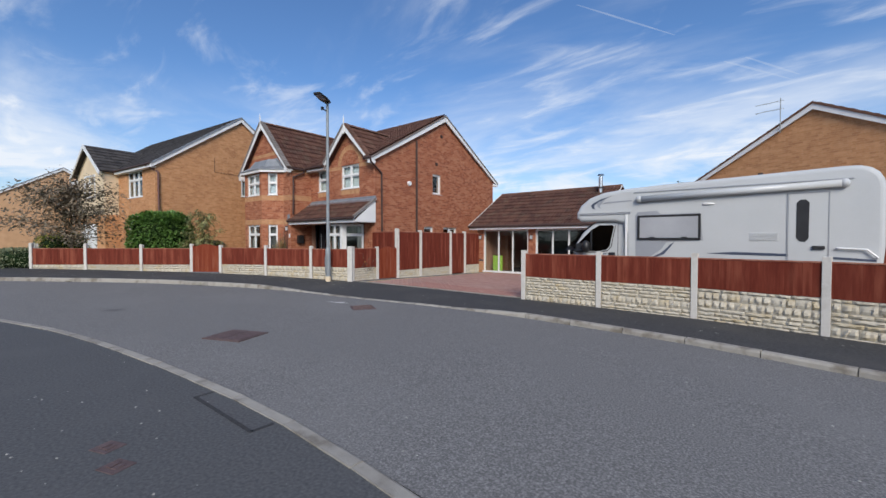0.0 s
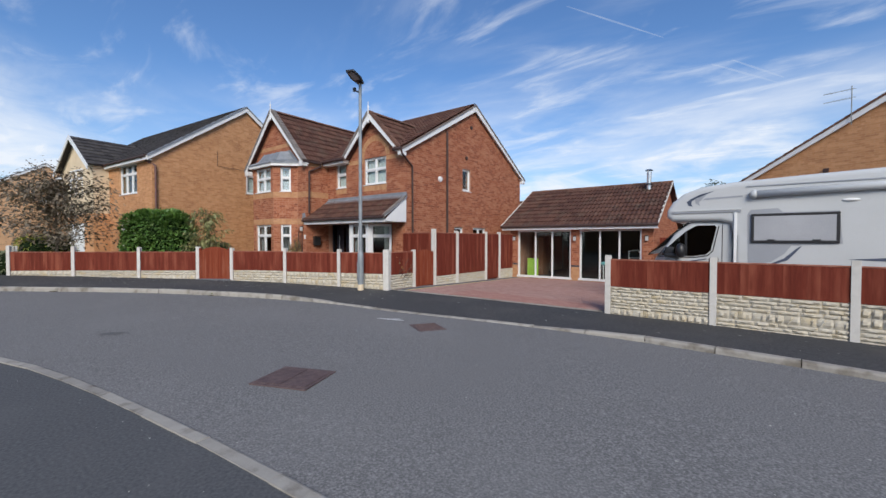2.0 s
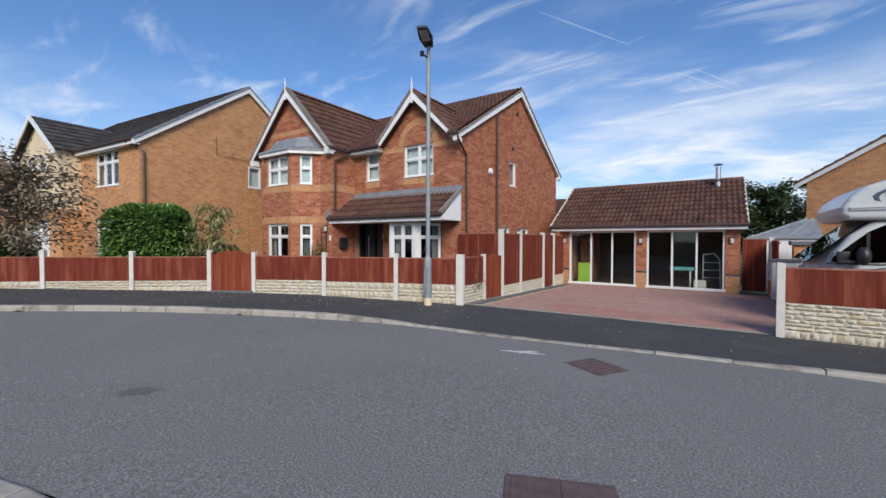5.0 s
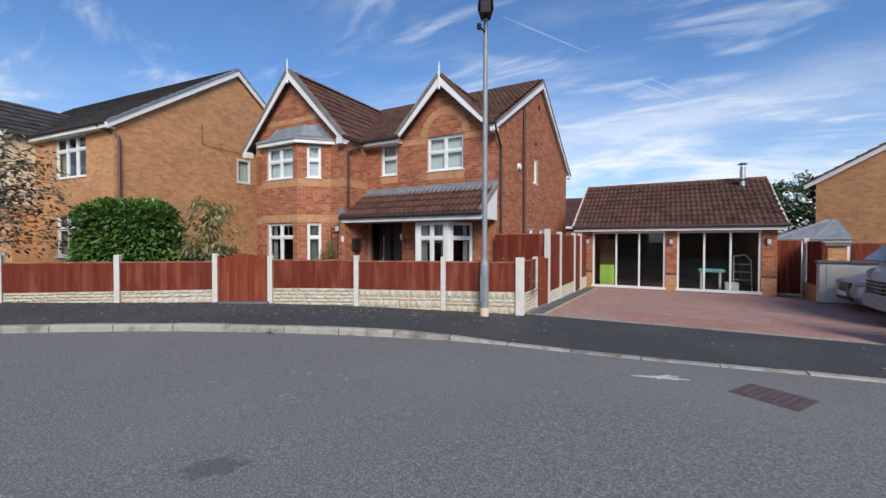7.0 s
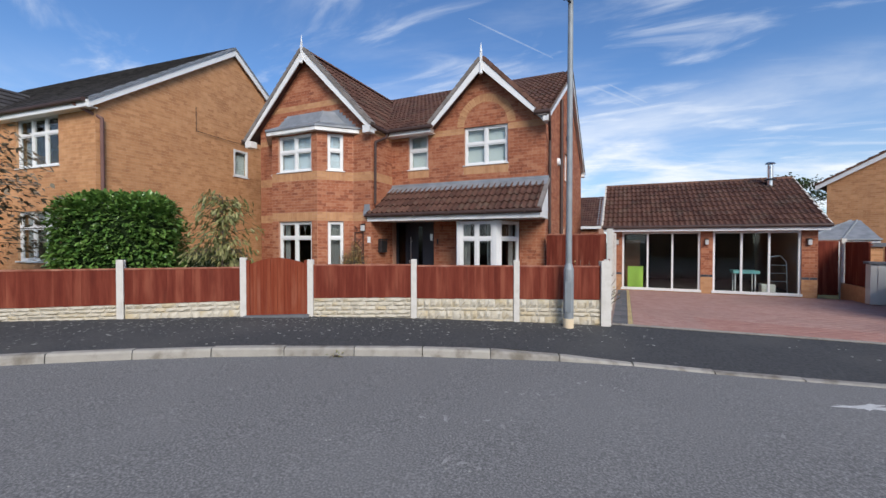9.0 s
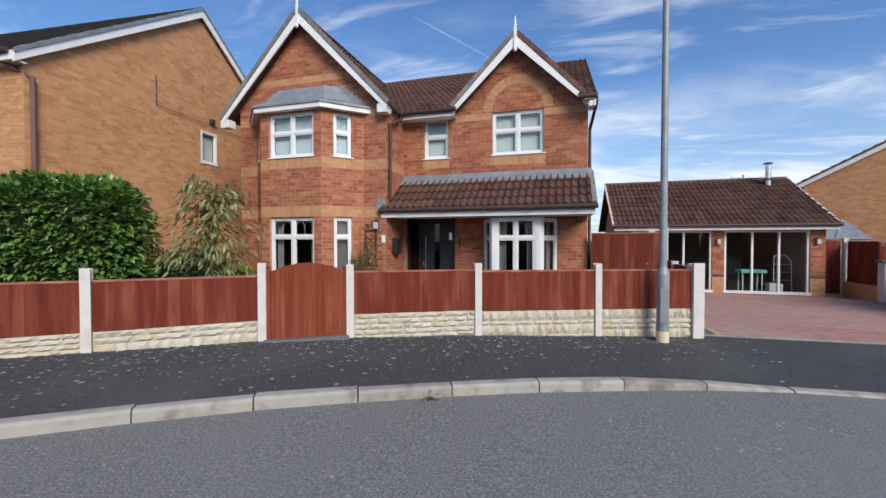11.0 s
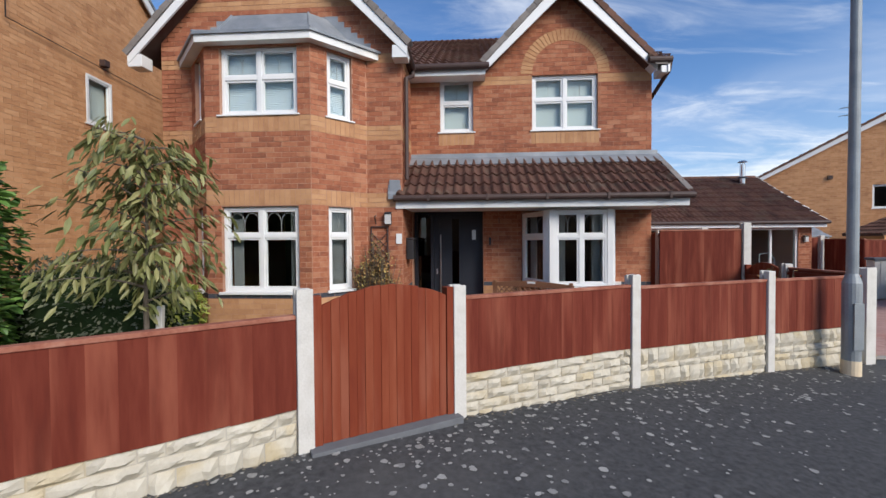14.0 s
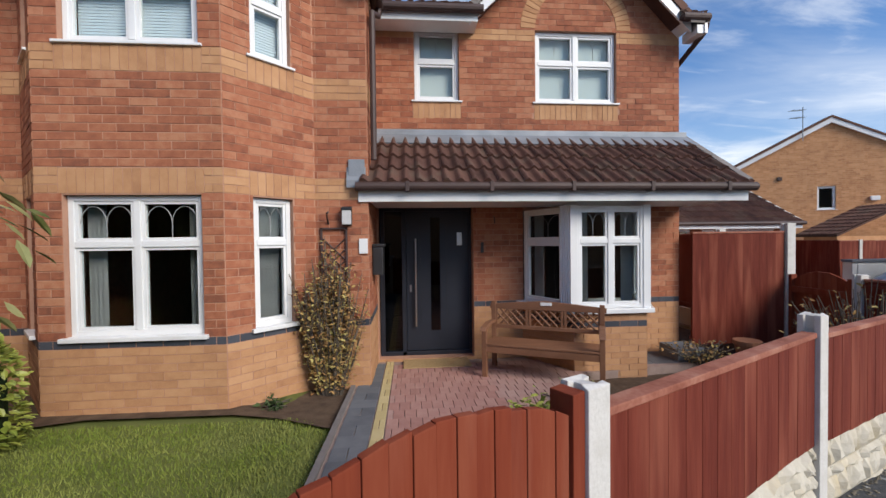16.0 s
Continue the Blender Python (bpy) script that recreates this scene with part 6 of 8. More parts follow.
bmesh.ops.create_uvsphere(bm, u_segments=14, v_segments=10, radius=1, matrix=Matrix.Translation((-3.66, VY0 - 0.06, 1.34)) @ Matrix.Diagonal((0.10, 0.11, 0.16, 1)))
box(bm, (-3.98, VY0 - 0.04, 1.20), (-3.66, VY0 + 0.1, 1.27), 0.02)
box(bm, (-3.98, VY0 + 0.05, 1.22), (-3.80, VY0 + 0.1, 1.42), 0.02)
part("wing_mirror", bm, M_BLACK, cabin, smooth=True)
for y in (VY0 + 0.34, VY1 - 0.34):
    bm = bmesh.new()
    bmesh.ops.create_uvsphere(bm, u_segments=16, v_segments=10, radius=1, matrix=Matrix.Translation((-4.16, y, 0.95)) @ Matrix.Diagonal((0.17, 0.14, 0.13, 1)))
    part("headlight", bm, M_ACRYL, cabin, "clear headlamp", smooth=True)
bm = bmesh.new()
for k in range(4):
    box(bm, (-4.465, VY0 + 0.75, 0.6 + k * 0.07), (-4.39, VY1 - 0.75, 0.64 + k * 0.07), 0.006)
part("grille", bm, M_BLACK, cabin)
boxpart("bumper", (-4.47, VY0 + 0.55, 0.3), (-4.28, VY1 - 0.55, 0.55), M_VANGREY, cabin, 0.06)
# coachwork window, door, vents and decals on the street side
YS = VY0 - 0.001


def side_plate(name, pts, mat, parent, d=0.012, d0=0.0, label=""):
    bm = bmesh.new()
    prism(bm, pts, "y", YS - d0 - d, YS - d0 + 0.004)
    return part(name, bm, mat, parent, label)


side_plate("decal", [(-2.52, 2.08), (-2.47, 2.16), (-2.05, 2.18), (-1.98, 2.10), (-1.2, 2.10), (-1.15, 1.5), (-1.85, 1.46), (-1.95, 1.30), (-2.15, 1.14), (-2.5, 1.06)], M_VANGREY, van, 0.003, label="silver graphic")
side_plate("decal", [(-2.15, 1.08), (-1.9, 1.18), (-1.72, 1.42), (-1.70, 1.46), (-1.76, 1.42), (-1.95, 1.22), (-2.15, 1.11)], M_VANBLUE, van, 0.004)
side_plate("decal", [(-1.1, 1.22), (-0.6, 1.26), (0.2, 1.24), (1.45, 1.16), (1.45, 1.12), (0.2, 1.19), (-0.6, 1.20)], M_VANBLUE, van, 0.004)
side_plate("decal", [(-3.06, 2.585), (-3.32, 2.52), (-3.50, 2.43), (-3.56, 2.37), (-3.53, 2.30), (-3.45, 2.27), (-3.48, 2.33), (-3.47, 2.38), (-3.38, 2.45), (-3.26, 2.50)], M_VANBLUE, van, 0.004)
side_plate("decal", [(-3.20, 2.52), (-3.42, 2.43), (-3.40, 2.34), (-3.32, 2.28), (-3.34, 2.36), (-3.28, 2.43)], M_VANGREY, van, 0.003)
side_plate("decal", [(-3.28, 2.40), (-2.60, 2.43), (-2.60, 2.46), (-3.22, 2.44)], M_VANGREY, van, 0.004)
boxpart("trim", (-3.84, YS - 0.022, 2.13), (-2.62, YS + 0.004, 2.165), M_VANGREY, van, 0.006, "grey moulding along the pod")
boxpart("trim", (-3.84, YS - 0.026, 2.172), (-2.62, YS + 0.004, 2.20), M_VAN, van, 0.006)
boxpart("trim", (-2.735, YS - 0.024, 0.9), (-2.685, YS + 0.004, 2.12), M_UPVC, van, 0.008, "white corner moulding")
boxpart("roof_rail", (-2.55, YS - 0.016, 2.615), (1.15, YS + 0.004, 2.64), M_VANGREY, van, 0.006)
bm = bmesh.new()
for a, b in (((-2.46, 2.03), (-1.19, 2.08)), ((-2.46, 1.51), (-1.19, 1.56)), ((-2.46, 1.56), (-2.41, 2.03)), ((-1.24, 1.56), (-1.19, 2.03))):
    box(bm, (a[0], YS - 0.035, a[1]), (b[0], YS, b[1]), 0.008)
wv = part("side_window", bm, M_BLACK, van, "black-framed acrylic window with its blind drawn")
boxpart("pane", (-2.42, YS - 0.03, 1.55), (-1.23, YS - 0.01, 2.04), M_ACRYL, wv, 0.006)
for x in (-2.15, -1.5):
    boxpart("catch", (x - 0.06, YS - 0.042, 1.555), (x + 0.06, YS - 0.03, 1.58), M_BLACK, wv, 0.004)
bm = bmesh.new()
for a, b in (((0.23, 1.0), (0.25, 2.42)), ((0.82, 1.0), (0.84, 2.42)), ((0.25, 2.40), (0.82, 2.42))):
    box(bm, (a[0], YS - 0.012, a[1]), (b[0], YS, b[1]), 0.003)
dv = part("side_door", bm, M_VANGREY, van, "white coach door with a slim dark window")
boxpart("panel", (0.255, YS - 0.008, 1.0), (0.815, YS, 2.395), M_VAN, dv, 0.004)
side_plate("pane", [(0.37, 1.55), (0.42, 1.48), (0.50, 1.47), (0.55, 1.54), (0.555, 2.22), (0.50, 2.28), (0.42, 2.28), (0.37, 2.22)], M_BLACK, dv, 0.006, 0.008)
boxpart("handle", (0.60, YS - 0.05, 1.33), (0.78, YS - 0.008, 1.40), M_BLACK, dv, 0.014)
bm = bmesh.new()
box(bm, (-0.34, YS - 0.008, 1.49), (0.11, YS, 1.66), 0.003)
for k in range(6):
    box(bm, (-0.32, YS - 0.016, 1.505 + k * 0.025), (0.09, YS - 0.008, 1.517 + k * 0.025), 0.002)
part("vent_grille", bm, M_VAN, van)
bm = bmesh.new()
rod(bm, (-2.42, YS - 0.05, 2.46), (1.02, YS - 0.05, 2.545), 0.07, seg=14)
bmesh.ops.create_uvsphere(bm, u_segments=12, v_segments=8, radius=0.082, matrix=Matrix.Translation((-2.42, YS - 0.05, 2.46)))
bmesh.ops.create_uvsphere(bm, u_segments=12, v_segments=8, radius=0.082, matrix=Matrix.Translation((1.02, YS - 0.05, 2.545)))
part("awning", bm, M_VAN, van, "rolled white awning case", smooth=True)
bm = bmesh.new()
bmesh.ops.create_uvsphere(bm, u_segments=12, v_segments=8, radius=1, matrix=Matrix.Translation((-1.06, YS, 2.28)) @ Matrix.Diagonal((0.12, 0.04, 0.03, 1)))
part("awning_light", bm, M_UPVC, van, smooth=True)
bm = bmesh.new()
tube(bm, [(0.95, YS, 1.36), (0.95, YS - 0.05, 1.36), (1.32, YS - 0.05, 1.34), (1.46, YS - 0.05, 1.2), (1.46, YS, 1.2)], 0.016)
part("grab_rail", bm, M_UPVC, van)
for x in (-3.65, 0.2):
    for y in (VY0 + 0.22, VY1 - 0.22):
        bm = bmesh.new()
        rod(bm, (x, y - 0.1, 0.34), (x, y + 0.1, 0.34), 0.34, seg=24)
        wh = part("wheel", bm, M_RUBBER, van)
        bm = bmesh.new()
        s = -1 if y < 11.4 else 1
        rod(bm, (x, y + s * 0.095, 0.34), (x, y + s * 0.11, 0.34), 0.2, seg=18)
        part("rim", bm, M_GALV, wh)

# ---- car beside the motorhome ----
M_SILVER = material("silver_car_paint", [(0.40, 0.41, 0.45), (0.46, 0.47, 0.51)], 1, 0.28, 0.0, metal=0.45)
car = thing("car", (-2.5, 13.55, 0.0), "silver hatchback car parked on the drive beside the motorhome", "car")
CY1, CY2 = 12.72, 14.36


def car_shell(pts, y0, y1, round_off, taper=0.0):
    """A side outline drawn across the car's width, its edges rounded and its upper part drawn in."""
    bm = bmesh.new()
    prism(bm, pts, "y", y0, y1)
    bmesh.ops.bevel(bm, geom=[e for e in bm.edges if abs(e.verts[0].co.y - e.verts[1].co.y) < 0.01], offset=round_off, segments=4, affect="EDGES", profile=0.5)
    mid, top = (y0 + y1) / 2, max(z for _, z in pts)
    low = min(z for _, z in pts)
    nose = min(x for x, _ in pts)
    for v in bm.verts:
        k = taper * (v.co.z - low) / (top - low)
        k += 0.16 * max(0.0, 1 - (v.co.x - nose) / 0.7) ** 2
        v.co.y = mid + (v.co.y - mid) * (1 - k)
    return bm


part("body", car_shell([(-0.66, 0.22), (-4.40, 0.22), (-4.52, 0.34), (-4.54, 0.50), (-4.50, 0.62), (-4.36, 0.73), (-4.05, 0.82), (-3.62, 0.89), (-2.6, 0.94), (-0.72, 0.96), (-0.60, 0.80), (-0.60, 0.40)], CY1, CY2, 0.10, 0.03), M_SILVER, car)
cabin_c = part("cabin", car_shell([(-3.70, 0.86), (-3.30, 1.16), (-2.98, 1.35), (-2.5, 1.44), (-1.5, 1.44), (-0.95, 1.36), (-0.66, 0.92)], CY1 + 0.07, CY2 - 0.07, 0.07, 0.14), M_SILVER, car)
bm = bmesh.new()
prism(bm, [(-3.66, 0.905), (-3.30, 1.175), (-2.99, 1.362), (-3.005, 1.378), (-3.315, 1.191), (-3.675, 0.92)], "y", CY1 + 0.22, CY2 - 0.22)
part("windscreen", bm, M_DARKGLASS, cabin_c)
bm = bmesh.new()
tube(bm, [(-3.66, CY1 + 0.5, 0.93), (-3.35, CY1 + 0.95, 1.165)], 0.010, 5)
part("wiper", bm, M_BLACK, cabin_c)
bm = bmesh.new()
prism(bm, [(-3.28, 0.98), (-2.95, 1.27), (-2.5, 1.34), (-2.2, 1.34), (-2.15, 0.97)], "y", CY1 + 0.10, CY1 + 0.135)
part("side_window", bm, M_DARKGLASS, cabin_c)
bm = bmesh.new()
box(bm, (-4.545, 13.20, 0.46), (-4.48, 13.88, 0.66), 0.02)
grille_c = part("grille", bm, M_BLACK, car)
for k in range(4):
    boxpart("grille_bar", (-4.556, 13.22, 0.49 + k * 0.045), (-4.54, 13.86, 0.503 + k * 0.045), M_STEEL, grille_c, 0.003)
boxpart("number_plate", (-4.575, 13.28, 0.34), (-4.55, 13.80, 0.45), M_UPVC, car, 0.004, "white front number plate")
for y in (CY1 + 0.24, CY2 - 0.24):
    bm = bmesh.new()
    bmesh.ops.create_uvsphere(bm, u_segments=16, v_segments=10, radius=1, matrix=Matrix.Translation((-4.33, y, 0.64)) @ Matrix.Rotation(radians(20 if y < 13.5 else -20), 4, "Z") @ Matrix.Diagonal((0.20, 0.15, 0.075, 1)))
    part("headlight", bm, M_ACRYL, car, "clear swept headlamp", smooth=True)
    bm = bmesh.new()
    bmesh.ops.create_uvsphere(bm, u_segments=12, v_segments=8, radius=1, matrix=Matrix.Translation((-4.45, y, 0.36)) @ Matrix.Diagonal((0.05, 0.10, 0.04, 1)))
    part("fog_light", bm, M_ACRYL, car, smooth=True)
boxpart("air_intake", (-4.548, 13.1, 0.255), (-4.49, 13.98, 0.325), M_BLACK, car, 0.015)
bm = bmesh.new()
bmesh.ops.create_uvsphere(bm, u_segments=12, v_segments=8, radius=1, matrix=Matrix.Translation((-3.22, CY1 - 0.02, 1.0)) @ Matrix.Diagonal((0.08, 0.10, 0.075, 1)))
part("wing_mirror", bm, M_SILVER, car, smooth=True)
for x in (-3.72, -1.25):
    for y, sd_ in ((CY1 + 0.08, -1), (CY2 - 0.08, 1)):
        bm = bmesh.new()
        rod(bm, (x, y - 0.10, 0.31), (x, y + 0.085, 0.31), 0.31, seg=26)
        wh = part("wheel", bm, M_RUBBER, car)
        bm = bmesh.new()
        rod(bm, (x, y + sd_ * 0.086, 0.31), (x, y + sd_ * 0.108, 0.31), 0.21, 0.19, seg=20)
        part("rim", bm, M_GALV, wh)
car.matrix_basis = Matrix.Translation((0.24, 0.0, 0.0)) @ WORLD[car]

# ---- plants ----
def leaf_cloud(rng, spots, size, V, F, narrow=0.45, droop=0.2):
    """Folded leaves of three faces a side, at the places given with their outward way."""
    for p, n in spots:
        L = size * rng.uniform(0.7, 1.3)
        d = Vector((n[0] + rng.gauss(0, 0.5), n[1] + rng.gauss(0, 0.5), n[2] + rng.gauss(0, 0.4) - droop)).normalized()
        s = d.cross(Vector((rng.gauss(0, 0.4), rng.gauss(0, 0.4), 1))).normalized()
        u = s.cross(d).normalized()
        w = L * narrow * 0.5
        k = len(V)
        c = Vector(p)
        for a, b, h in ((0, 0, 0), (0.35, 1, 0.12), (0.75, 0.75, 0.08), (1, 0, -0.15), (0.75, -0.75, 0.08), (0.35, -1, 0.12), (0.5, 0, 0)):
            V.append(tuple(c + d * (L * a) + s * (w * b) + u * (w * h * 2)))
        F.extend([(k, k + 6, k + 1), (k + 1, k + 6, k + 2), (k + 2, k + 6, k + 3), (k + 3, k + 6, k + 4), (k + 4, k + 6, k + 5), (k + 5, k + 6, k)])


def hedge(name, cx, cy, z0, rx, ry, h, n, size, mat, label, seed, rz=0.0):
    t = thing(name, (cx, cy, z0), label, "hedge")
    rng = random.Random(seed)
    V, F, spots = [], [], []
    ca, sa = math.cos(rz), math.sin(rz)
    for _ in range(n):
        a, b = rng.uniform(-1, 1), rng.uniform(-1, 1)
        f = rng.choice("xxyyyyzz")
        q = [rng.uniform(-1, 1), rng.uniform(-1, 1), rng.uniform(-1, 1)]
        i = {"x": 0, "y": 1, "z": 2}[f]
        q[i] = 1 if f == "z" else rng.choice((-1, 1))
        k = (abs(q[0]) ** 3.4 + abs(q[1]) ** 3.4 + abs(max(q[2], 0)) ** 3.4) ** (1 / 3.4)
        q = [v / max(k, 0.8) for v in q]
        lump = 1 + 0.10 * noise.noise((q[0] * 2.2 + seed, q[1] * 2.2, q[2] * 2.2)) + 0.03 * rng.gauss(0, 1) - (0.12 if rng.random() < 0.25 else 0)
        x, y, z = q[0] * rx * lump, q[1] * ry * lump, (q[2] * lump + 1) * h / 2
        nrm = Vector((q[0] ** 3 / rx, q[1] ** 3 / ry, max(0, q[2]) ** 3 / (h / 2)))
        nrm = nrm.normalized() if nrm.length > 0 else Vector((0, 0, 1))
        spots.append(((cx + x * ca - y * sa, cy + x * sa + y * ca, z0 + max(0.0, z)), (nrm.x * ca - nrm.y * sa, nrm.x * sa + nrm.y * ca, nrm.z)))
    leaf_cloud(rng, spots, size, V, F, 0.5, 0.25)
    raw("foliage", V, F, mat, None, t)["kind"] = "stuff"
    # a solid lump under the leaves, coloured dark to stand for inner shade
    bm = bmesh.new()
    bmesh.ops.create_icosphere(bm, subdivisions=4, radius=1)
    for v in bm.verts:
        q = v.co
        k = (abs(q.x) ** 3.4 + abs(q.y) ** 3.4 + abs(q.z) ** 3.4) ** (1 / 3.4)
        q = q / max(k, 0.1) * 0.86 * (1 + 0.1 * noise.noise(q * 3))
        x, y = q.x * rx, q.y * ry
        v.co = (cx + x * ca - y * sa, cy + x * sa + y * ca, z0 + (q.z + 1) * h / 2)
    part("inner_growth", bm, M_LEAFSHADE, t)
    return t


hedge("laurel_hedge", -20.25, 5.9, 0.3, 1.1, 0.86, 2.3, 11000, 0.108, M_LEAF, "dense glossy green laurel hedge behind the fence", 4, radians(40))


def tree(name, base, h, spread, n_limbs, leaves, size, mat, label, seed, trunk_r=0.03, start=0.25, narrow=0.4, droop=0.6, lean=(0, 0), fork=0.35):
    t = thing(name, base, label, "tree")
    rng = random.Random(seed)
    bm = bmesh.new()
    B = Vector(base)
    pts = [B + Vector((lean[0] * k + rng.gauss(0, 0.02) * k, lean[1] * k + rng.gauss(0, 0.02) * k, h * 0.92 * k)) for k in (0, 0.2, 0.4, 0.6, 0.8, 1.0)]
    for i, (p, q) in enumerate(zip(pts[:-1], pts[1:])):
        rod(bm, p, q, trunk_r * (1 - i * 0.16), trunk_r * (1 - (i + 1) * 0.16), 8)
    part("trunk", bm, M_BARK, t)
    bm = bmesh.new()
    spots = []
    for i in range(n_limbs):
        k = start + (1 - start) * (i + rng.random()) / n_limbs
        p = pts[min(4, int(k * 5))].lerp(pts[min(5, int(k * 5) + 1)], k * 5 - int(k * 5))
        a = i * 2.4 + rng.uniform(-0.4, 0.4)
        ln = spread * (0.55 + 0.45 * math.sin(math.pi * min(1, 0.25 + k * 0.75))) * rng.uniform(0.7, 1.1)
        d = Vector((math.cos(a), math.sin(a), rng.uniform(0.25, 0.8)))
        prev, r = p, trunk_r * 0.45
        for s in range(5):
            nxt = prev + d.normalized() * ln / 5
            rod(bm, prev, nxt, r, r * 0.75, 5)
            d.z -= fork * 0.35
            d.x += rng.gauss(0, 0.15)
            d.y += rng.gauss(0, 0.15)
            for _ in range(int(leaves / n_limbs / 5)):
                q = prev.lerp(nxt, rng.random()) + Vector([rng.gauss(0, 0.07 * spread + 0.02) for _ in range(3)])
                spots.append((q, (d.x, d.y, d.z)))
            prev, r = nxt, r * 0.75
    part("branching", bm, M_BARK, t)["kind"] = "stuff"
    V, F = [], []
    leaf_cloud(rng, spots, size, V, F, narrow, droop)
    raw("crown", V, F, mat, None, t)["kind"] = "stuff"
    return t


tree("cherry_sapling", (-18.10, 6.69, 0.24), 2.55, 0.80, 26, 1500, 0.135, M_LEAFOLIVE, "young cherry tree with drooping olive leaves tied to a stake", 7, start=0.36, narrow=0.26, droop=1.3)
tree("ornamental_tree", (-21.4, 3.2, 0.4), 3.3, 2.35, 40, 7200, 0.125, M_LEAFPURPLE, "sparse ornamental tree with dull purple-green leaves", 9, 0.05, 0.3, 0.45, 0.3)
hedge("low_shrub", -21.9, 1.9, 0.35, 1.0, 0.7, 0.8, 2600, 0.08, M_LEAFGREY, "low grey-green shrub spilling over the verge", 14)
tree("broadleaf_tree", (-3.4, 29.5, 0.0), 4.7, 2.5, 36, 9000, 0.22, M_LEAFFAR, "dense dark green tree behind the garage", 17, 0.14, 0.15, 0.5, 0.2)
tree("broadleaf_tree", (0.5, 36.0, 0.0), 6.2, 2.6, 34, 4500, 0.22, M_LEAFFAR, "dark green tree behind the neighbouring house", 19, 0.14, 0.15, 0.5, 0.2)
hedge("garden_shrub", -18.98, 8.1, 0.2, 0.34, 0.34, 0.85, 1500, 0.075, M_LEAFLIME, "bushy lime-green shrub beside the bay window", 23)
hedge("garden_shrub", -19.3, 7.4, 0.2, 0.75, 0.6, 1.25, 3400, 0.05, M_LEAFDULL, "low dark grey-green shrub under the sapling", 27)
hedge("lime_shrub", -23.4, 3.2, 0.4, 0.8, 0.8, 1.3, 2000, 0.08, M_LEAFLIME, "yellow-green shrub behind the street fence", 29)
stake = thing("tree_stake", (-17.99, 6.72, 0.2), "pale wooden stake tied to the sapling", "stake")
bm = bmesh.new()
box(bm, (-0.028, -0.02, 0), (0.028, 0.02, 0.95), 0.004, Matrix.Translation((-18.04, 6.72, 0.12)) @ Matrix.Rotation(radians(3), 4, "Y"))
part("post", bm, M_POST, stake)
bm = bmesh.new()
rod(bm, (-18.15, 6.69, 0.85), (-17.96, 6.73, 0.85), 0.008, seg=6)
part("tie", bm, M_BLACK, stake)

# another buff house far down the street
fh = plain_house("distant buff brick house with a tiled roof", -60.0, -50.0, 2.0, 12.0, 4.9, 8.0, "x", M_TAN, M_TANMORTAR, M_TILEGREY, {0: [(6.5, 8.3, 3.4, 4.6), (6.5, 8.3, 1.0, 2.3)]})
fh2 = plain_house("distant buff brick house with a garage", -46.0, -37.5, 6.5, 14.0, 4.7, 7.2, "x", M_TAN, M_TANMORTAR, M_TILEGREY, {0: [(2.0, 3.8, 3.4, 4.6)]})
boxpart("garage_door", (-41.5, 6.44, 0.1), (-39.3, 6.49, 2.2), M_UPVC, fh2, 0.01)
back = plain_house("red brick house behind the garden", -17.5, -11.6, 26.0, 33.0, 2.7, 4.6, "x", M_RED, M_MORTAR, M_TILE, {0: []})
# the houses across the street, behind the walker
for ox in (-19.0, -7.5, 4.0):
    plain_house("buff brick house across the street", ox, ox + 9.0, -27.0, -19.0, 4.9, 7.4, "x", M_TAN, M_TAN, M_TILEGREY, {})
leanto = thing("outbuilding", (1.6, 18.6, 0), "lean-to outbuilding with a dark tiled roof", "outbuilding")
boxpart("wall", (-0.9, 18.0, 0), (3.6, 19.2, 1.72), M_TAN, leanto, 0.004)
LS, LN, LLn = slope_frame(None, None, 1.1, 2.7, (1, 0))
bm = bmesh.new()
roof_slab(bm, (-1.15, 17.8, 1.76), (0, 1, 0), LS, LN, 1.5, LLn)
part("roof", bm, M_TILE, leanto)
tiles("roof_tiles", leanto, (-1.15, 17.8, 1.76), (0, 1, 0), LS, LN, 1.5, LLn, M_TILE)

# ---- by the front door ----
mat = thing("doormat", (-15.45, 10.28, 0.14), "brown coir doormat on the paved path", "doormat")
boxpart("coir_pad", (-15.86, 10.10, 0.12), (-15.0, 10.46, 0.160), M_MAT, mat, 0.006)
bench = thing("garden_bench", (-14.2, 9.85, 0.1), "brown stained wooden garden bench with a lattice back", "bench")
bmat = Matrix.Translation((-14.27, 9.565, 0.165)) @ Matrix.Rotation(radians(-26), 4, "Z") @ Matrix.Diagonal((0.935, 1, 0.92, 1))


def bpart(name, boxes, mat=M_TEAK, bev=0.006):
    bm = bmesh.new()
    for a, b in boxes:
        box(bm, a, b, bev, bmat)
    return part(name, bm, mat, bench)


for x in (-0.70, 0.64):
    for y, h in ((-0.24, 0.60), (0.22, 0.88)):
        bpart("leg", [((x, y, 0), (x + 0.06, y + 0.055, h))])
    bm = bmesh.new()
    prism(bm, [(-0.30, 0.585), (-0.27, 0.63), (-0.05, 0.655), (0.24, 0.63), (0.24, 0.595), (-0.05, 0.615), (-0.24, 0.585)], "x", x - 0.005, x + 0.065, 0.006)
    bm.transform(bmat)
    part("armrest", bm, M_TEAK, bench)
for i in range(5):
    bpart("seat_slat", [((-0.68, -0.24 + i * 0.098, 0.40 - 0.006 * i), (0.68, -0.155 + i * 0.098, 0.425 - 0.006 * i))])
bpart("apron", [((-0.66, -0.235, 0.315), (0.66, -0.205, 0.395))])
bm = bmesh.new()
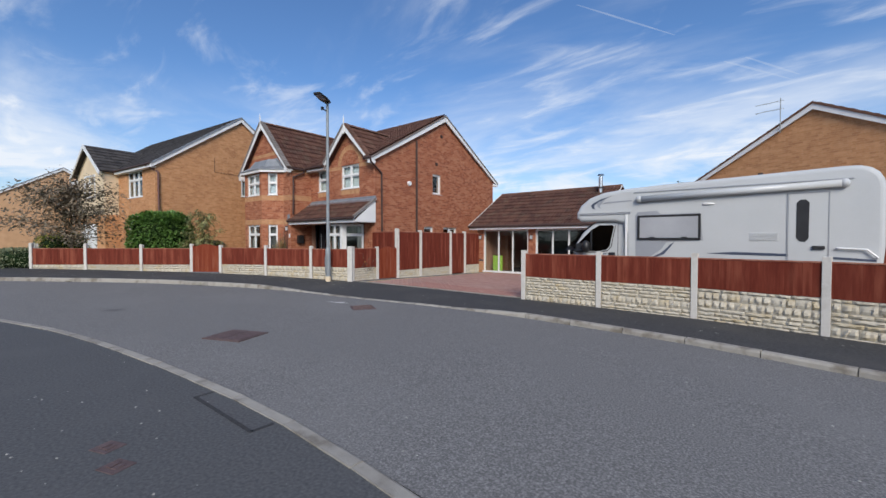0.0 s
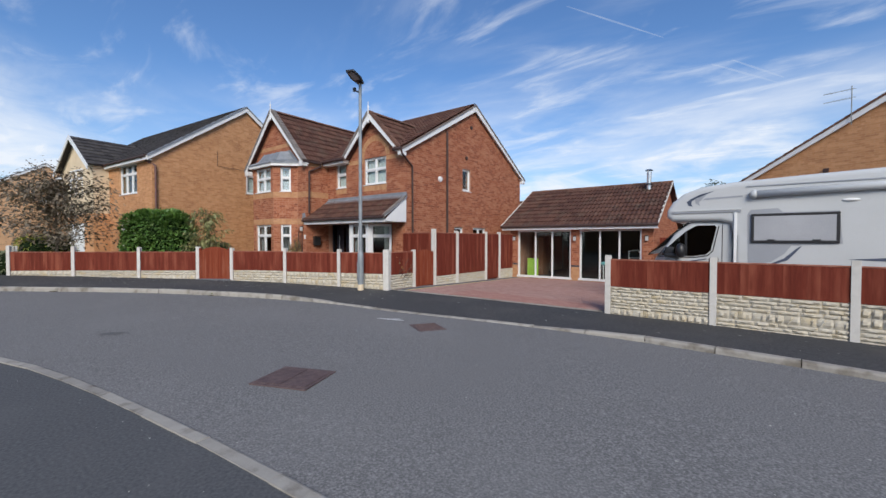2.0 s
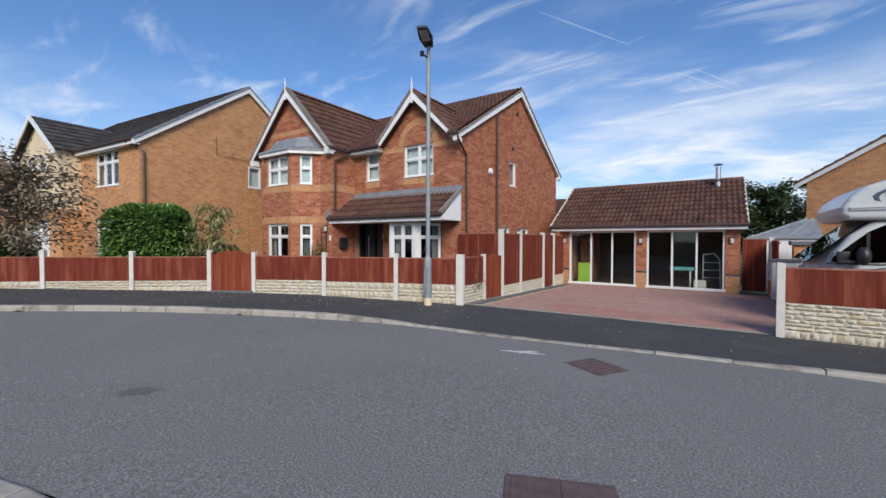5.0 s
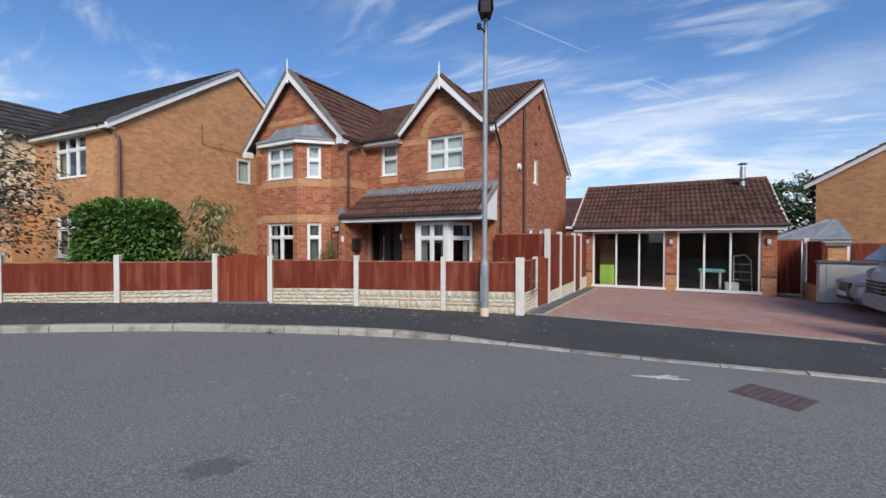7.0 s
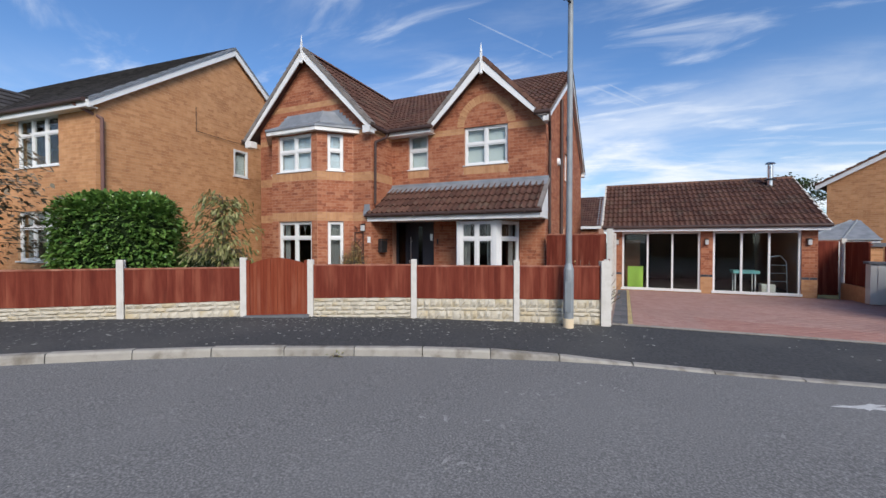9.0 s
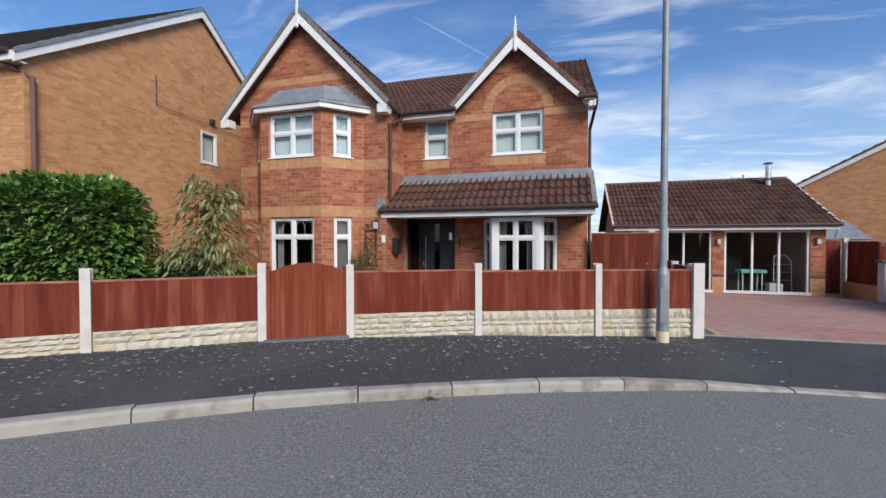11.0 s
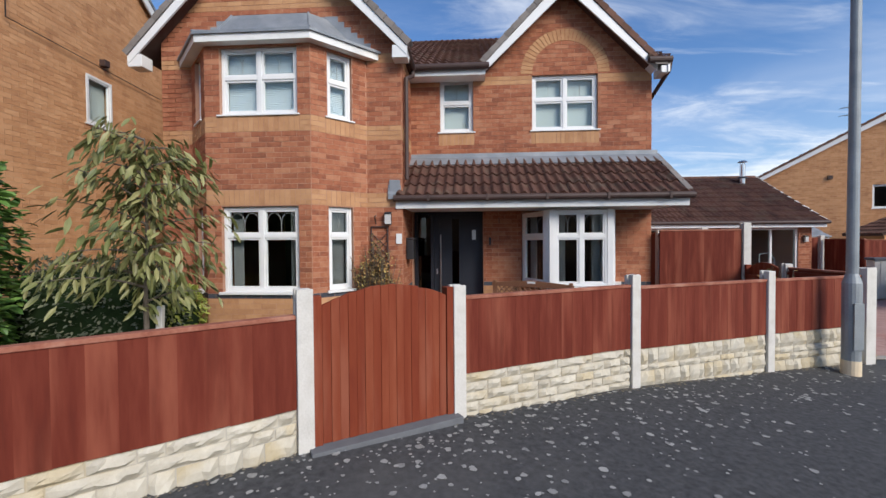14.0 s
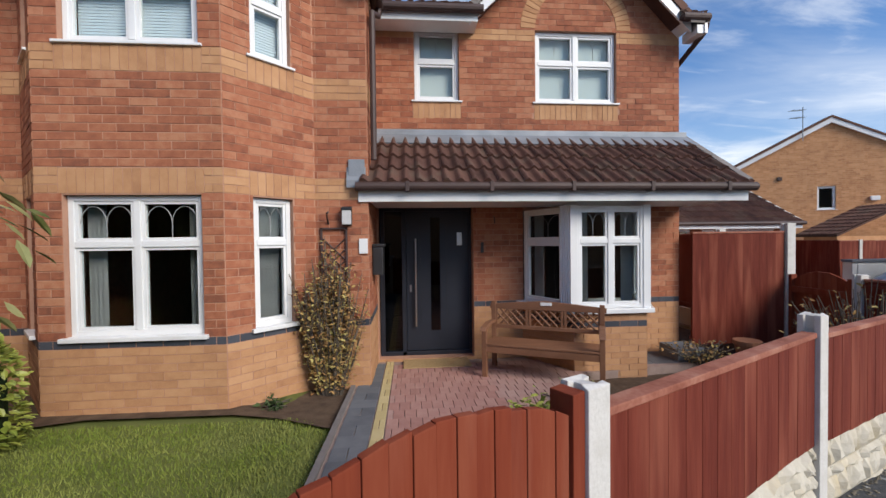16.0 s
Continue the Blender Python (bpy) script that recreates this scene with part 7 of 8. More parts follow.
prism(bm, [(-0.72, 0.84), (-0.35, 0.875), (0, 0.90), (0.35, 0.875), (0.72, 0.84), (0.72, 0.78), (-0.72, 0.78)], "y", 0.225, 0.265, 0.006)
bm.transform(bmat)
part("top_rail", bm, M_TEAK, bench)
bpart("lower_rail", [((-0.66, 0.225, 0.52), (0.66, 0.26, 0.57))])
for c in (-0.44, 0.0, 0.44):
    bpart("stile", [((c - 0.215, 0.228, 0.57), (c - 0.185, 0.258, 0.79))], bev=0.003)
    bpart("stile", [((c + 0.185, 0.228, 0.57), (c + 0.215, 0.258, 0.79))], bev=0.003)
    bm = bmesh.new()
    for k in range(4):
        for s in (-1, 1):
            u = -0.14 + k * 0.093
            a, b = max(-0.185, u - 0.10), min(0.185, u + 0.10)
            rod(bm, bmat @ Vector((c + a, 0.243 + 0.004 * s, 0.68 + s * 1.05 * (a - u))), bmat @ Vector((c + b, 0.243 + 0.004 * s, 0.68 + s * 1.05 * (b - u))), 0.011, seg=6)
    part("lattice", bm, M_TEAK, bench)
plaque = boxpart("plaque", (-0.06, 0.215, 0.845), (0.08, 0.224, 0.885), M_UPVC, bench, 0.002, "small white plaque", bmat)
box_t = thing("letter_box", (-16.15, 9.95, 1.5), "black wall-mounted letter box", "letter box")
boxpart("body", (-16.19, 9.80, 1.34), (-16.07, 10.08, 1.66), M_BLACK, box_t, 0.01)
boxpart("lid", (-16.19, 9.79, 1.665), (-16.05, 10.09, 1.70), M_BLACK, box_t, 0.01)
sign = boxpart("number_plate", (-16.30, YG - 0.024, 1.60), (-16.21, YG - 0.009, 1.76), M_UPVC, None, 0.003)
tagged(sign, "small white house number plate on brick", "sign")
bell = boxpart("door_bell", (-14.80, YF - 0.035, 1.56), (-14.76, YF - 0.009, 1.70), M_BLACK, None, 0.006)
tagged(bell, "black video door bell on the brick jamb", "door bell")
for (x, z) in ((-14.62, 1.95),):
    hk = part("hook", tube(bmesh.new(), [(x, YF - 0.008, z + 0.1), (x, YF - 0.07, z + 0.08), (x, YF - 0.08, z)], 0.008, 6), M_BLACK)
    tagged(hk, "black iron hanging hook on the wall", "hook")
hk = part("bracket", tube(bmesh.new(), [(-16.62, YG - 0.008, 1.92), (-16.62, YG - 0.10, 2.02), (-16.58, YG - 0.22, 2.03)], 0.010, 6), M_GUTTER)
tagged(hk, "rusty hanging basket bracket on the brick wall", "bracket")
trel = thing("trellis", (-16.56, YG - 0.02, 1.2), "brown diamond trellis fixed to the brick wall", "trellis")
bm = bmesh.new()
for a, b in (((-16.70, 1.05), (-16.68, 1.88)), ((-16.44, 1.05), (-16.42, 1.88)), ((-16.70, 1.86), (-16.42, 1.88))):
    box(bm, (a[0], YG - 0.035, a[1]), (b[0], YG - 0.012, b[1]), 0.002)
part("frame", bm, M_GUTTER, trel)
bm = bmesh.new()
for k in range(9):
    z = 0.95 + k * 0.115
    for s in (-1, 1):
        za, zb = (z, z + 0.25) if s > 0 else (z + 0.25, z)
        if max(za, zb) < 1.87:
            rod(bm, (-16.69, YG - 0.024 - 0.005 * s, za), (-16.43, YG - 0.024 - 0.005 * s, zb), 0.007, seg=4)
part("slats", bm, M_GUTTER, trel)


def bush(name, base, rx, ry, h, n, size, mats, label, seed, twigs=60):
    """A loose upright plant: twigs from the ground, leaves along them."""
    t = thing(name, base, label, "plant")
    rng = random.Random(seed)
    bm = bmesh.new()
    spots = []
    for i in range(twigs):
        a, r = rng.uniform(0, 6.283), rng.random() ** 0.5
        p = Vector(base) + Vector((rx * 0.35 * r * math.cos(a), ry * 0.35 * r * math.sin(a), 0))
        d = Vector((rx * r * math.cos(a) * 0.9, ry * r * math.sin(a) * 0.9, h * rng.uniform(0.5, 1.0) * (1 - 0.25 * r)))
        pts = [p, p + d * 0.5 + Vector((rng.gauss(0, 0.03), rng.gauss(0, 0.03), 0)), p + d + Vector((rng.gauss(0, 0.05), rng.gauss(0, 0.05), -0.04))]
        for q0, q1 in zip(pts[:-1], pts[1:]):
            rod(bm, q0, q1, 0.006, 0.004, 4, False)
        for _ in range(int(n / twigs)):
            k = rng.uniform(0.1, 1)
            q = pts[0].lerp(pts[1], k * 2) if k < 0.5 else pts[1].lerp(pts[2], k * 2 - 1)
            spots.append((q + Vector([rng.gauss(0, 0.025) for _ in range(3)]), (rng.gauss(0, 1), rng.gauss(0, 1), 0.2)))
    part("stem_cluster", bm, M_BARK, t)["kind"] = "stuff"
    V, F = [], []
    leaf_cloud(rng, spots, size, V, F, 0.5, 0.2)
    raw("leaves", V, F, mats, None, t)["kind"] = "stuff"
    return t


bush("climbing_shrub", (-16.58, 9.30, 0.15), 0.30, 0.17, 1.75, 6200, 0.045, M_LEAFBROWN, "straggly climbing shrub with dry yellowing leaves beside the door", 41, 150)
bush("succulent_plant", (-17.05, 8.95, 0.19), 0.11, 0.10, 0.12, 130, 0.06, M_LEAFFAR, "small grey-green plant in the soil bed", 43, 20)
bush("garden_plant", (-14.75, 8.25, 0.20), 0.24, 0.2, 0.34, 420, 0.07, M_LEAFLIME, "low yellow-green plant beside the path", 45, 26)
bush("garden_plant", (-14.2, 8.9, 0.15), 0.25, 0.2, 0.25, 200, 0.07, M_LEAFOLIVE, "low leafy plant beside the path", 46, 26)
bush("garden_plant", (-12.1, 9.9, 0.14), 0.4, 0.25, 0.38, 320, 0.05, M_LEAFBROWN, "dry twiggy plant beside the side fence", 47, 60)
bush("garden_plant", (-11.0, 8.95, 0.08), 0.6, 0.35, 1.32, 900, 0.05, M_LEAFBROWN, "reddish dry shrub behind the fence", 48, 150)
hedge("small_conifer", -13.0, 8.4, 0.1, 0.22, 0.2, 0.4, 500, 0.04, M_LEAFOLIVE, "small rounded shrub in the front bed", 49)
pot = thing("plant_pot", (-11.35, 10.05, 0.08), "terracotta pot beside the side fence", "pot")
bm = bmesh.new()
rod(bm, (-11.35, 10.05, 0.06), (-11.35, 10.05, 0.34), 0.10, 0.15, 16)
rod(bm, (-11.35, 10.05, 0.32), (-11.35, 10.05, 0.37), 0.165, 0.165, 16)
part("body", bm, M_TERRA, pot)
bin_ = thing("storage_box", (-12.3, 10.1, 0.08), "low grey planter box against the porch wall", "planter")
boxpart("body", (-12.36, 9.98, 0.05), (-11.98, 10.38, 0.30), M_SLATEPAVER, bin_, 0.01)

# soil bed under the bay, and the garden path
bm = bmesh.new()
v = [bm.verts.new((x, y, lawn_z(x, y) + 0.034 + 0.012 * noise.noise((x * 5, y * 5, 0)))) for x, y in ((-20.0, 9.45), (-20.0, 8.6), (-19.2, 8.5), (-18.5, 8.72), (-17.3, 8.70), (-16.9, 8.60), (-16.42, 8.45), (-16.41, 9.48), (-18, 9.48))]
bm.faces.new(v)
tagged(part("soil_bed", bm, M_SOIL), "dark bare soil bed along the house wall", "soil", kind="structure")


def block_field(name, parent, x0, x1, y0, y1, zf, mat, w, d, along_x=True, single=None, singles_mat=None, keep=None):
    """Paving blocks in broken bond, each with its own edges; single(x, y): those built one by one."""
    V, F = [], []
    rng = random.Random(61)
    sm = None
    ny = int(round((y1 - y0) / d))
    for j in range(ny):
        off = (j % 2) * w / 2
        i = -1
        while True:
            a, b = x0 + i * w + off, x0 + (i + 1) * w + off
            i += 1
            if a >= x1:
                break
            a, b = max(a, x0), min(b, x1)
            if b - a < 0.03:
                continue
            c, e = y0 + j * d, y0 + (j + 1) * d
            if keep and not keep((a + b) / 2, (c + e) / 2):
                continue
            g = 0.002
            z = zf((a + b) / 2, (c + e) / 2) + rng.uniform(-0.0015, 0.0015)
            if single and single((a + b) / 2, (c + e) / 2) and abs(b - a - w) < 0.001:
                if sm is None:
                    bm = bmesh.new()
                    box(bm, (-w / 2 + g, -d / 2 + g, -0.04), (w / 2 - g, d / 2 - g, 0.007), 0.0)
                    bmesh.ops.bevel(bm, geom=[ed for ed in bm.edges if all(q.co.z > 0 for q in ed.verts)], offset=0.003, segments=1, affect="EDGES")
                    sm = bpy.data.meshes.new("paver")
                    bm.to_mesh(sm)
                    bm.free()
                    sm.materials.append(singles_mat)
                ob = new("paver", sm)
                ob.parent = parent
                ob.location = ((a + b) / 2, (c + e) / 2, z)
                continue
            n = len(V)
            h = 0.007
            V.extend([(a + g, c + g, z), (b - g, c + g, z), (b - g, e - g, z), (a + g, e - g, z), (a + 0.005, c + 0.005, z + h), (b - 0.005, c + 0.005, z + h), (b - 0.005, e - 0.005, z + h), (a + 0.005, e - 0.005, z + h)])
            F.extend([(n + 4, n + 5, n + 6, n + 7), (n, n + 1, n + 5, n + 4), (n + 1, n + 2, n + 6, n + 5), (n + 2, n + 3, n + 7, n + 6), (n + 3, n, n + 4, n + 7)])
    if V:
        ob = raw(name, V, F, mat, None, parent)
        ob["kind"] = "stuff"


M_PAVEROB = material("red_block_single", [(0.285, 0.143, 0.116), (0.353, 0.186, 0.154), (0.410, 0.236, 0.195)], 8, 0.9, 0.3, 90, rand="object", rand_amt=0.2)
bm = bmesh.new()
PATH = [(-16.36, 5.75), (-15.15, 6.35), (-14.75, 8.4), (-13.7, 9.66), (-12.0, 9.9), (-11.95, 10.53), (-16.18, 10.53), (-16.36, 9.5)]
prism(bm, PATH, "z", -0.1, 0.1)
bmesh.ops.triangulate(bm, faces=bm.faces)
bmesh.ops.subdivide_edges(bm, edges=bm.edges, cuts=3)
for v in bm.verts:
    if v.co.z > 0:
        v.co.z = path_z(v.co.x, v.co.y) - 0.002
path = tagged(part("garden_path", bm, M_JOINT), "red block path with charcoal and buff edging to the door", "path", kind="structure")


def on_path(x, y):
    return y > 6.15 + (x + 16.3) * 0.5 and x < -15.15 + (0 if y < 6.4 else (y - 6.4) * 0.2 if y < 8.4 else 0.4 + (y - 8.4) * 0.8)


block_field("paver_rest", path, -15.98, -13.4, 5.9, 10.4, path_z, M_PAVER, 0.1, 0.2, keep=on_path, single=lambda x, y: x < -14.9 and y > 8.0, singles_mat=M_PAVEROB)
block_field("edging_rest", path, -16.34, -16.09, 6.0, 10.5, path_z, M_SLATEPAVER, 0.25, 0.20)
block_field("edging_rest", path, -16.085, -15.985, 6.1, 10.5, path_z, M_YELLOWPAVER, 0.1, 0.20)
block_field("edging_rest", path, -13.9, -12.0, 9.92, 10.5, path_z, M_SLATEPAVER, 0.3, 0.3)
bm = bmesh.new()
prism(bm, [(5.9, -0.1), (9.46, -0.1), (9.46, 0.20), (5.9, 0.39)], "x", -16.405, -16.36)
tagged(part("path_edging", bm, M_TILECAP), "narrow concrete edging between lawn and path", "edging", kind="structure")
bm = bmesh.new()
m_, ln_ = frame_between((-16.21, 5.65), (-15.264, 6.25))
box(bm, (0.02, -0.05, 0.2), (ln_ - 0.02, 0.12, 0.352), 0.006, m_)
tagged(part("gate_sill", bm, M_SLATEPAVER), "grey block sill under the garden gate", "sill", kind="structure")

# the drive: blocks and pale edging
drive = bpy.data.objects["drive_bed"]
block_field("paver_rest", drive, -10.05, 2.0, 8.5, 15.6, drive_z, M_PAVER, 0.2, 0.1, keep=lambda x, y: y > fence_line(x) + 0.22, single=lambda x, y: -8.9 < x < -5.4 and y < 10.1, singles_mat=M_PAVEROB)
block_field("edging_rest", drive, -10.40, -10.14, 8.55, 15.6, drive_z, M_SLATEPAVER, 0.26, 0.2)
block_field("edging_rest", drive, -10.135, -10.055, 8.55, 15.6, drive_z, M_YELLOWPAVER, 0.08, 0.2)
V, F = [], []
for i in range(28):
    xa, xb = -10.40 + i * 0.2, -10.40 + i * 0.2 + 0.192
    n = len(V)
    for x in (xa, xb):
        for dy, dz in ((0.07, 0.0), (0.075, 0.018), (0.165, 0.018), (0.17, 0.0)):
            V.append((x, fence_line(x) + dy, fence_base(x) + dz))
    F.extend([(n, n + 4, n + 5, n + 1), (n + 1, n + 5, n + 6, n + 2), (n + 2, n + 6, n + 7, n + 3), (n, n + 1, n + 2, n + 3), (n + 7, n + 6, n + 5, n + 4)])
tagged(raw("drive_edging", V, F, M_KERB), "pale concrete edging blocks across the drive", "edging", kind="structure")

# marks on the asphalt
def blotch(name, x, y, z, rx, ry, mat, label, seed, rz=0.0, kind="structure", spiky=0.35):
    rng = random.Random(seed)
    n = 26
    pts = []
    for i in range(n):
        a = 6.283 * i / n
        r = 1 + rng.uniform(-spiky, spiky)
        u, w = rx * r * math.cos(a), ry * r * math.sin(a)
        pts.append((x + u * math.cos(rz) - w * math.sin(rz), y + u * math.sin(rz) + w * math.cos(rz), z))
    ob = raw(name, pts, [tuple(range(n))], mat)
    return tagged(ob, label, "mark", kind=kind)


# vapour trails, far off in the sky
M_TRAIL = bpy.data.materials.new("vapour")
M_TRAIL.use_nodes = True
_n, _l = M_TRAIL.node_tree.nodes, M_TRAIL.node_tree.links
_n.clear()
_o, _m, _t, _e = _n.new("ShaderNodeOutputMaterial"), _n.new("ShaderNodeMixShader"), _n.new("ShaderNodeBsdfTransparent"), _n.new("ShaderNodeEmission")
_z = _n.new("ShaderNodeTexNoise")
_z.inputs["Scale"].default_value = 0.012
_c = _n.new("ShaderNodeTexCoord")
_l.new(_c.outputs["Object"], _z.inputs[0])
_k = _n.new("ShaderNodeMath")
_k.operation = "MULTIPLY"
_k.inputs[1].default_value = 0.42
_l.new(_z.outputs[0], _k.inputs[0])
_e.inputs[0].default_value, _e.inputs[1].default_value = (0.80, 0.88, 1.0, 1), 0.9
_l.new(_k.outputs[0], _m.inputs[0])
_l.new(_t.outputs[0], _m.inputs[1])
_l.new(_e.outputs[0], _m.inputs[2])
_l.new(_m.outputs[0], _o.inputs[0])


def trail(a, b, width):
    """A thin tapering streak between two directions, laid 1500 m away."""
    A, B = Vector(a).normalized() * 1500, Vector(b).normalized() * 1500
    side = (B - A).cross((A + B) / 2).normalized()
    V, F = [], []
    for i in range(13):
        s = i / 12
        w = width * math.sin(math.pi * min(1, 0.06 + s * 0.9)) ** 0.6
        for k in (-1, 1):
            V.append(tuple(A.lerp(B, s) + side * w * k))
    for i in range(12):
        F.append((2 * i, 2 * i + 1, 2 * i + 3, 2 * i + 2))
    tagged(raw("vapour_trail", V, F, M_TRAIL), "thin white vapour trail in the sky", "vapour trail", kind="structure")


trail((-0.184, 0.946, 0.268), (-0.078, 0.958, 0.275), 4.5)
trail((-0.074, 0.938, 0.339), (0.027, 0.958, 0.286), 2.6)
trail((-0.042, 0.940, 0.339), (0.034, 0.955, 0.293), 2.6)
trail((-0.315, 0.820, 0.479), (-0.151, 0.904, 0.399), 2.4)
M_TAR = material("dark_tar", [(0.038, 0.038, 0.040), (0.056, 0.056, 0.058)], 20, 0.85, 0.5, 150)
M_OIL = material("oil_soaked_asphalt", [(0.085, 0.085, 0.084), (0.16, 0.158, 0.155)], 45, 0.85, 0.3, 190)
M_SCUFF = material("pale_scuff", [(0.22, 0.218, 0.212), (0.34, 0.335, 0.325)], 30, 0.9, 0.2, 160)
M_PAINT = material("worn_white_paint", [(0.45, 0.45, 0.44), (0.62, 0.62, 0.60)], 20, 0.8, 0.3, 120)


def road_z(x, y):
    a, b = near_kerb(x), far_kerb(x)
    s = (y - a) / (b - a)
    return (near_z(x) - 0.012) * (1 - s) + road_edge(x) * s + 0.06 * s * (1 - s)


blotch("paint_mark", -8.05, 5.93, road_z(-8.05, 5.93) + 0.004, 0.23, 0.075, M_PAINT, "worn white paint splash on the road", 71, 0.3, spiky=0.55)
bm = bmesh.new()
for (xa, ya), (xb, yb) in (((-4.28, 1.485), (-4.25, 1.66)), ((-4.26, 1.48), (-3.14, 1.515)), ((-3.17, 1.50), (-3.135, 1.68))):
    box(bm, (xa, ya, 0.0), (xb, yb, 0.004))
tagged(part("tar_seam", bm, M_TAR), "dark tar seam round a patch in the footway", "patch", kind="structure")
blotch("oil_stain", -10.72, 2.22, road_z(-10.72, 2.22) + 0.003, 0.20, 0.12, M_OIL, "dark oil stain soaked into the road", 72, 0.6, spiky=0.45)
SCUFF = random.Random(55)
for cx_, cy_, n_ in ((-11.67, 3.9, 3), (-11.14, 4.04, 2), (-11.2, 4.75, 4), (-10.55, 5.40, 6), (-11.1, 3.36, 3), (-9.0, 4.9, 2)):
    for _ in range(n_):
        x_, y_ = cx_ + SCUFF.gauss(0, 0.18), cy_ + SCUFF.gauss(0, 0.12)
        blotch("paint_scuff", x_, y_, road_z(x_, y_) + 0.003, SCUFF.uniform(0.02, 0.07), SCUFF.uniform(0.008, 0.02), M_SCUFF, "faint pale scuff on the road", SCUFF.randrange(999), SCUFF.uniform(0, 3), spiky=0.6)
cover("stopcock_cover", -3.72, 0.73, 0.002, 0.17, 0.15, radians(20), "small rusty iron stopcock cover in the footway")
cover("stopcock_cover", -3.36, 0.70, 0.002, 0.17, 0.15, radians(20), "small rusty iron stopcock cover in the footway")

# loose pale chips on road and footway
rng = random.Random(77)
V, F = [], []
for i in range(700):
    x = rng.uniform(-14, 2)
    y = rng.uniform(-1.5, 6.2)
    nk = near_kerb(x)
    if y > far_kerb(x) - 0.2 or nk - 0.2 < y < nk + 0.05:
        continue
    z = (road_z(x, y) if y > nk else near_z(x)) + 0.001
    r = rng.choice((0.004, 0.005, 0.007, 0.012)) * rng.uniform(0.7, 1.2)
    n = len(V)
    for j in range(5):
        rr = r * rng.uniform(0.6, 1.2)
        V.append((x + rr * math.cos(1.2566 * j), y + rr * math.sin(1.2566 * j), z))
    V.append((x, y, z + r * 0.6))
    F.extend([(n + j, n + (j + 1) % 5, n + 5) for j in range(5)])
tagged(raw("loose_chips", V, F, M_LICHEN), "pale stone chips scattered on the asphalt", "grit", kind="stuff")

# grit swept against the foot of the fence, and weeds in the joints
V, F = [], []
for i in range(1500):
    x = rng.uniform(-20.4, -10.4) if i < 1000 else rng.uniform(-4.9, 4.0)
    y = fence_line(x) - 0.03 - abs(rng.gauss(0, 0.035))
    z = pave_z(x, y) + 0.001
    r = rng.uniform(0.004, 0.012)
    n = len(V)
    for j in range(5):
        rr = r * rng.uniform(0.6, 1.3)
        V.append((x + rr * math.cos(1.2566 * j), y + rr * math.sin(1.2566 * j), z))
    V.append((x, y, z + r * 0.5))
    F.extend([(n + j, n + (j + 1) % 5, n + 5) for j in range(5)])
M_GRIT = material("swept_grit", [(0.10, 0.085, 0.06), (0.24, 0.21, 0.16)], 20, 0.95, 0.2, rand="island")
tagged(raw("swept_grit", V, F, M_GRIT), "sandy grit lying against the fence foot", "grit", kind="stuff")
for i, x in enumerate((-13.7, -17.3)):
    y = far_kerb(x) - 0.02
    bush("weed", (x, y, road_z(x, y)), 0.06, 0.04, 0.055, 46, 0.032, M_LEAFOLIVE, "small green weed in the kerb joint", 100 + i, 12)

# things inside the garden room
lime = boxpart("lime_board", (-10.1, 16.2, 0.05), (-9.62, 16.25, 0.78), M_LIME, None, 0.004)
tagged(lime, "bright lime-green board standing inside the glass", "board")
cabt = boxpart("wardrobe", (-10.2, 16.9, 0.05), (-9.7, 17.5, 1.7), M_TEAK, None, 0.01)
tagged(cabt, "brown wooden cupboard inside the garden room", "cupboard")
tb = thing("folding_table", (-6.7, 16.4, 0.05), "teal topped folding table with white legs", "table")
boxpart("top", (-7.05, 16.2, 0.62), (-6.35, 16.7, 0.72), M_TEALM, tb, 0.02)
for x in (-6.98, -6.46):
    for y in (16.27, 16.6):
        bm = bmesh.new()
        rod(bm, (x, y, 0.05), (x, y, 0.62), 0.02, seg=8)
        part("leg", bm, M_UPVC, tb)
air = thing("clothes_airer", (-5.85, 16.5, 0.05), "white metal clothes airer standing behind the glass", "airer")
bm = bmesh.new()
tube(bm, [(-6.1, 16.4, 0.05), (-6.1, 16.4, 1.15), (-5.8, 16.4, 1.2), (-5.65, 16.4, 1.0), (-5.62, 16.4, 0.05)], 0.015, 6)
part("frame", bm, M_UPVC, air)
for z in (0.4, 0.65, 0.9):
    bm = bmesh.new()
    rod(bm, (-6.1, 16.4, z), (-5.63, 16.4, z), 0.01, seg=6)
    part("bar", bm, M_UPVC, air)
bx = boxpart("storage_crate", (-6.35, 16.05, 0.05), (-6.0, 16.35, 0.32), M_CABINET, None, 0.01)
tagged(bx, "cream storage crate on the floor", "crate")

# lawn grass
rng = random.Random(91)
V, F = [], []
for i in range(42000):
    x = rng.uniform(-19.6, -16.42)
    y = rng.uniform(max(fence_line(x) + 0.1, 5.6), 8.62)
    z = lawn_z(x, y)
    h = rng.uniform(0.015, 0.036)
    a = rng.uniform(0, 6.283)
    w = 0.004
    dx, dy = rng.gauss(0, 0.012), rng.gauss(0, 0.012)
    n = len(V)
    V.extend([(x - w * math.cos(a), y - w * math.sin(a), z - 0.003), (x + w * math.cos(a), y + w * math.sin(a), z - 0.003), (x + dx, y + dy, z + h)])
    F.append((n, n + 1, n + 2))
tagged(raw("lawn_grass", V, F, M_GRASS), "short green grass blades on the lawn", "grass", kind="stuff")

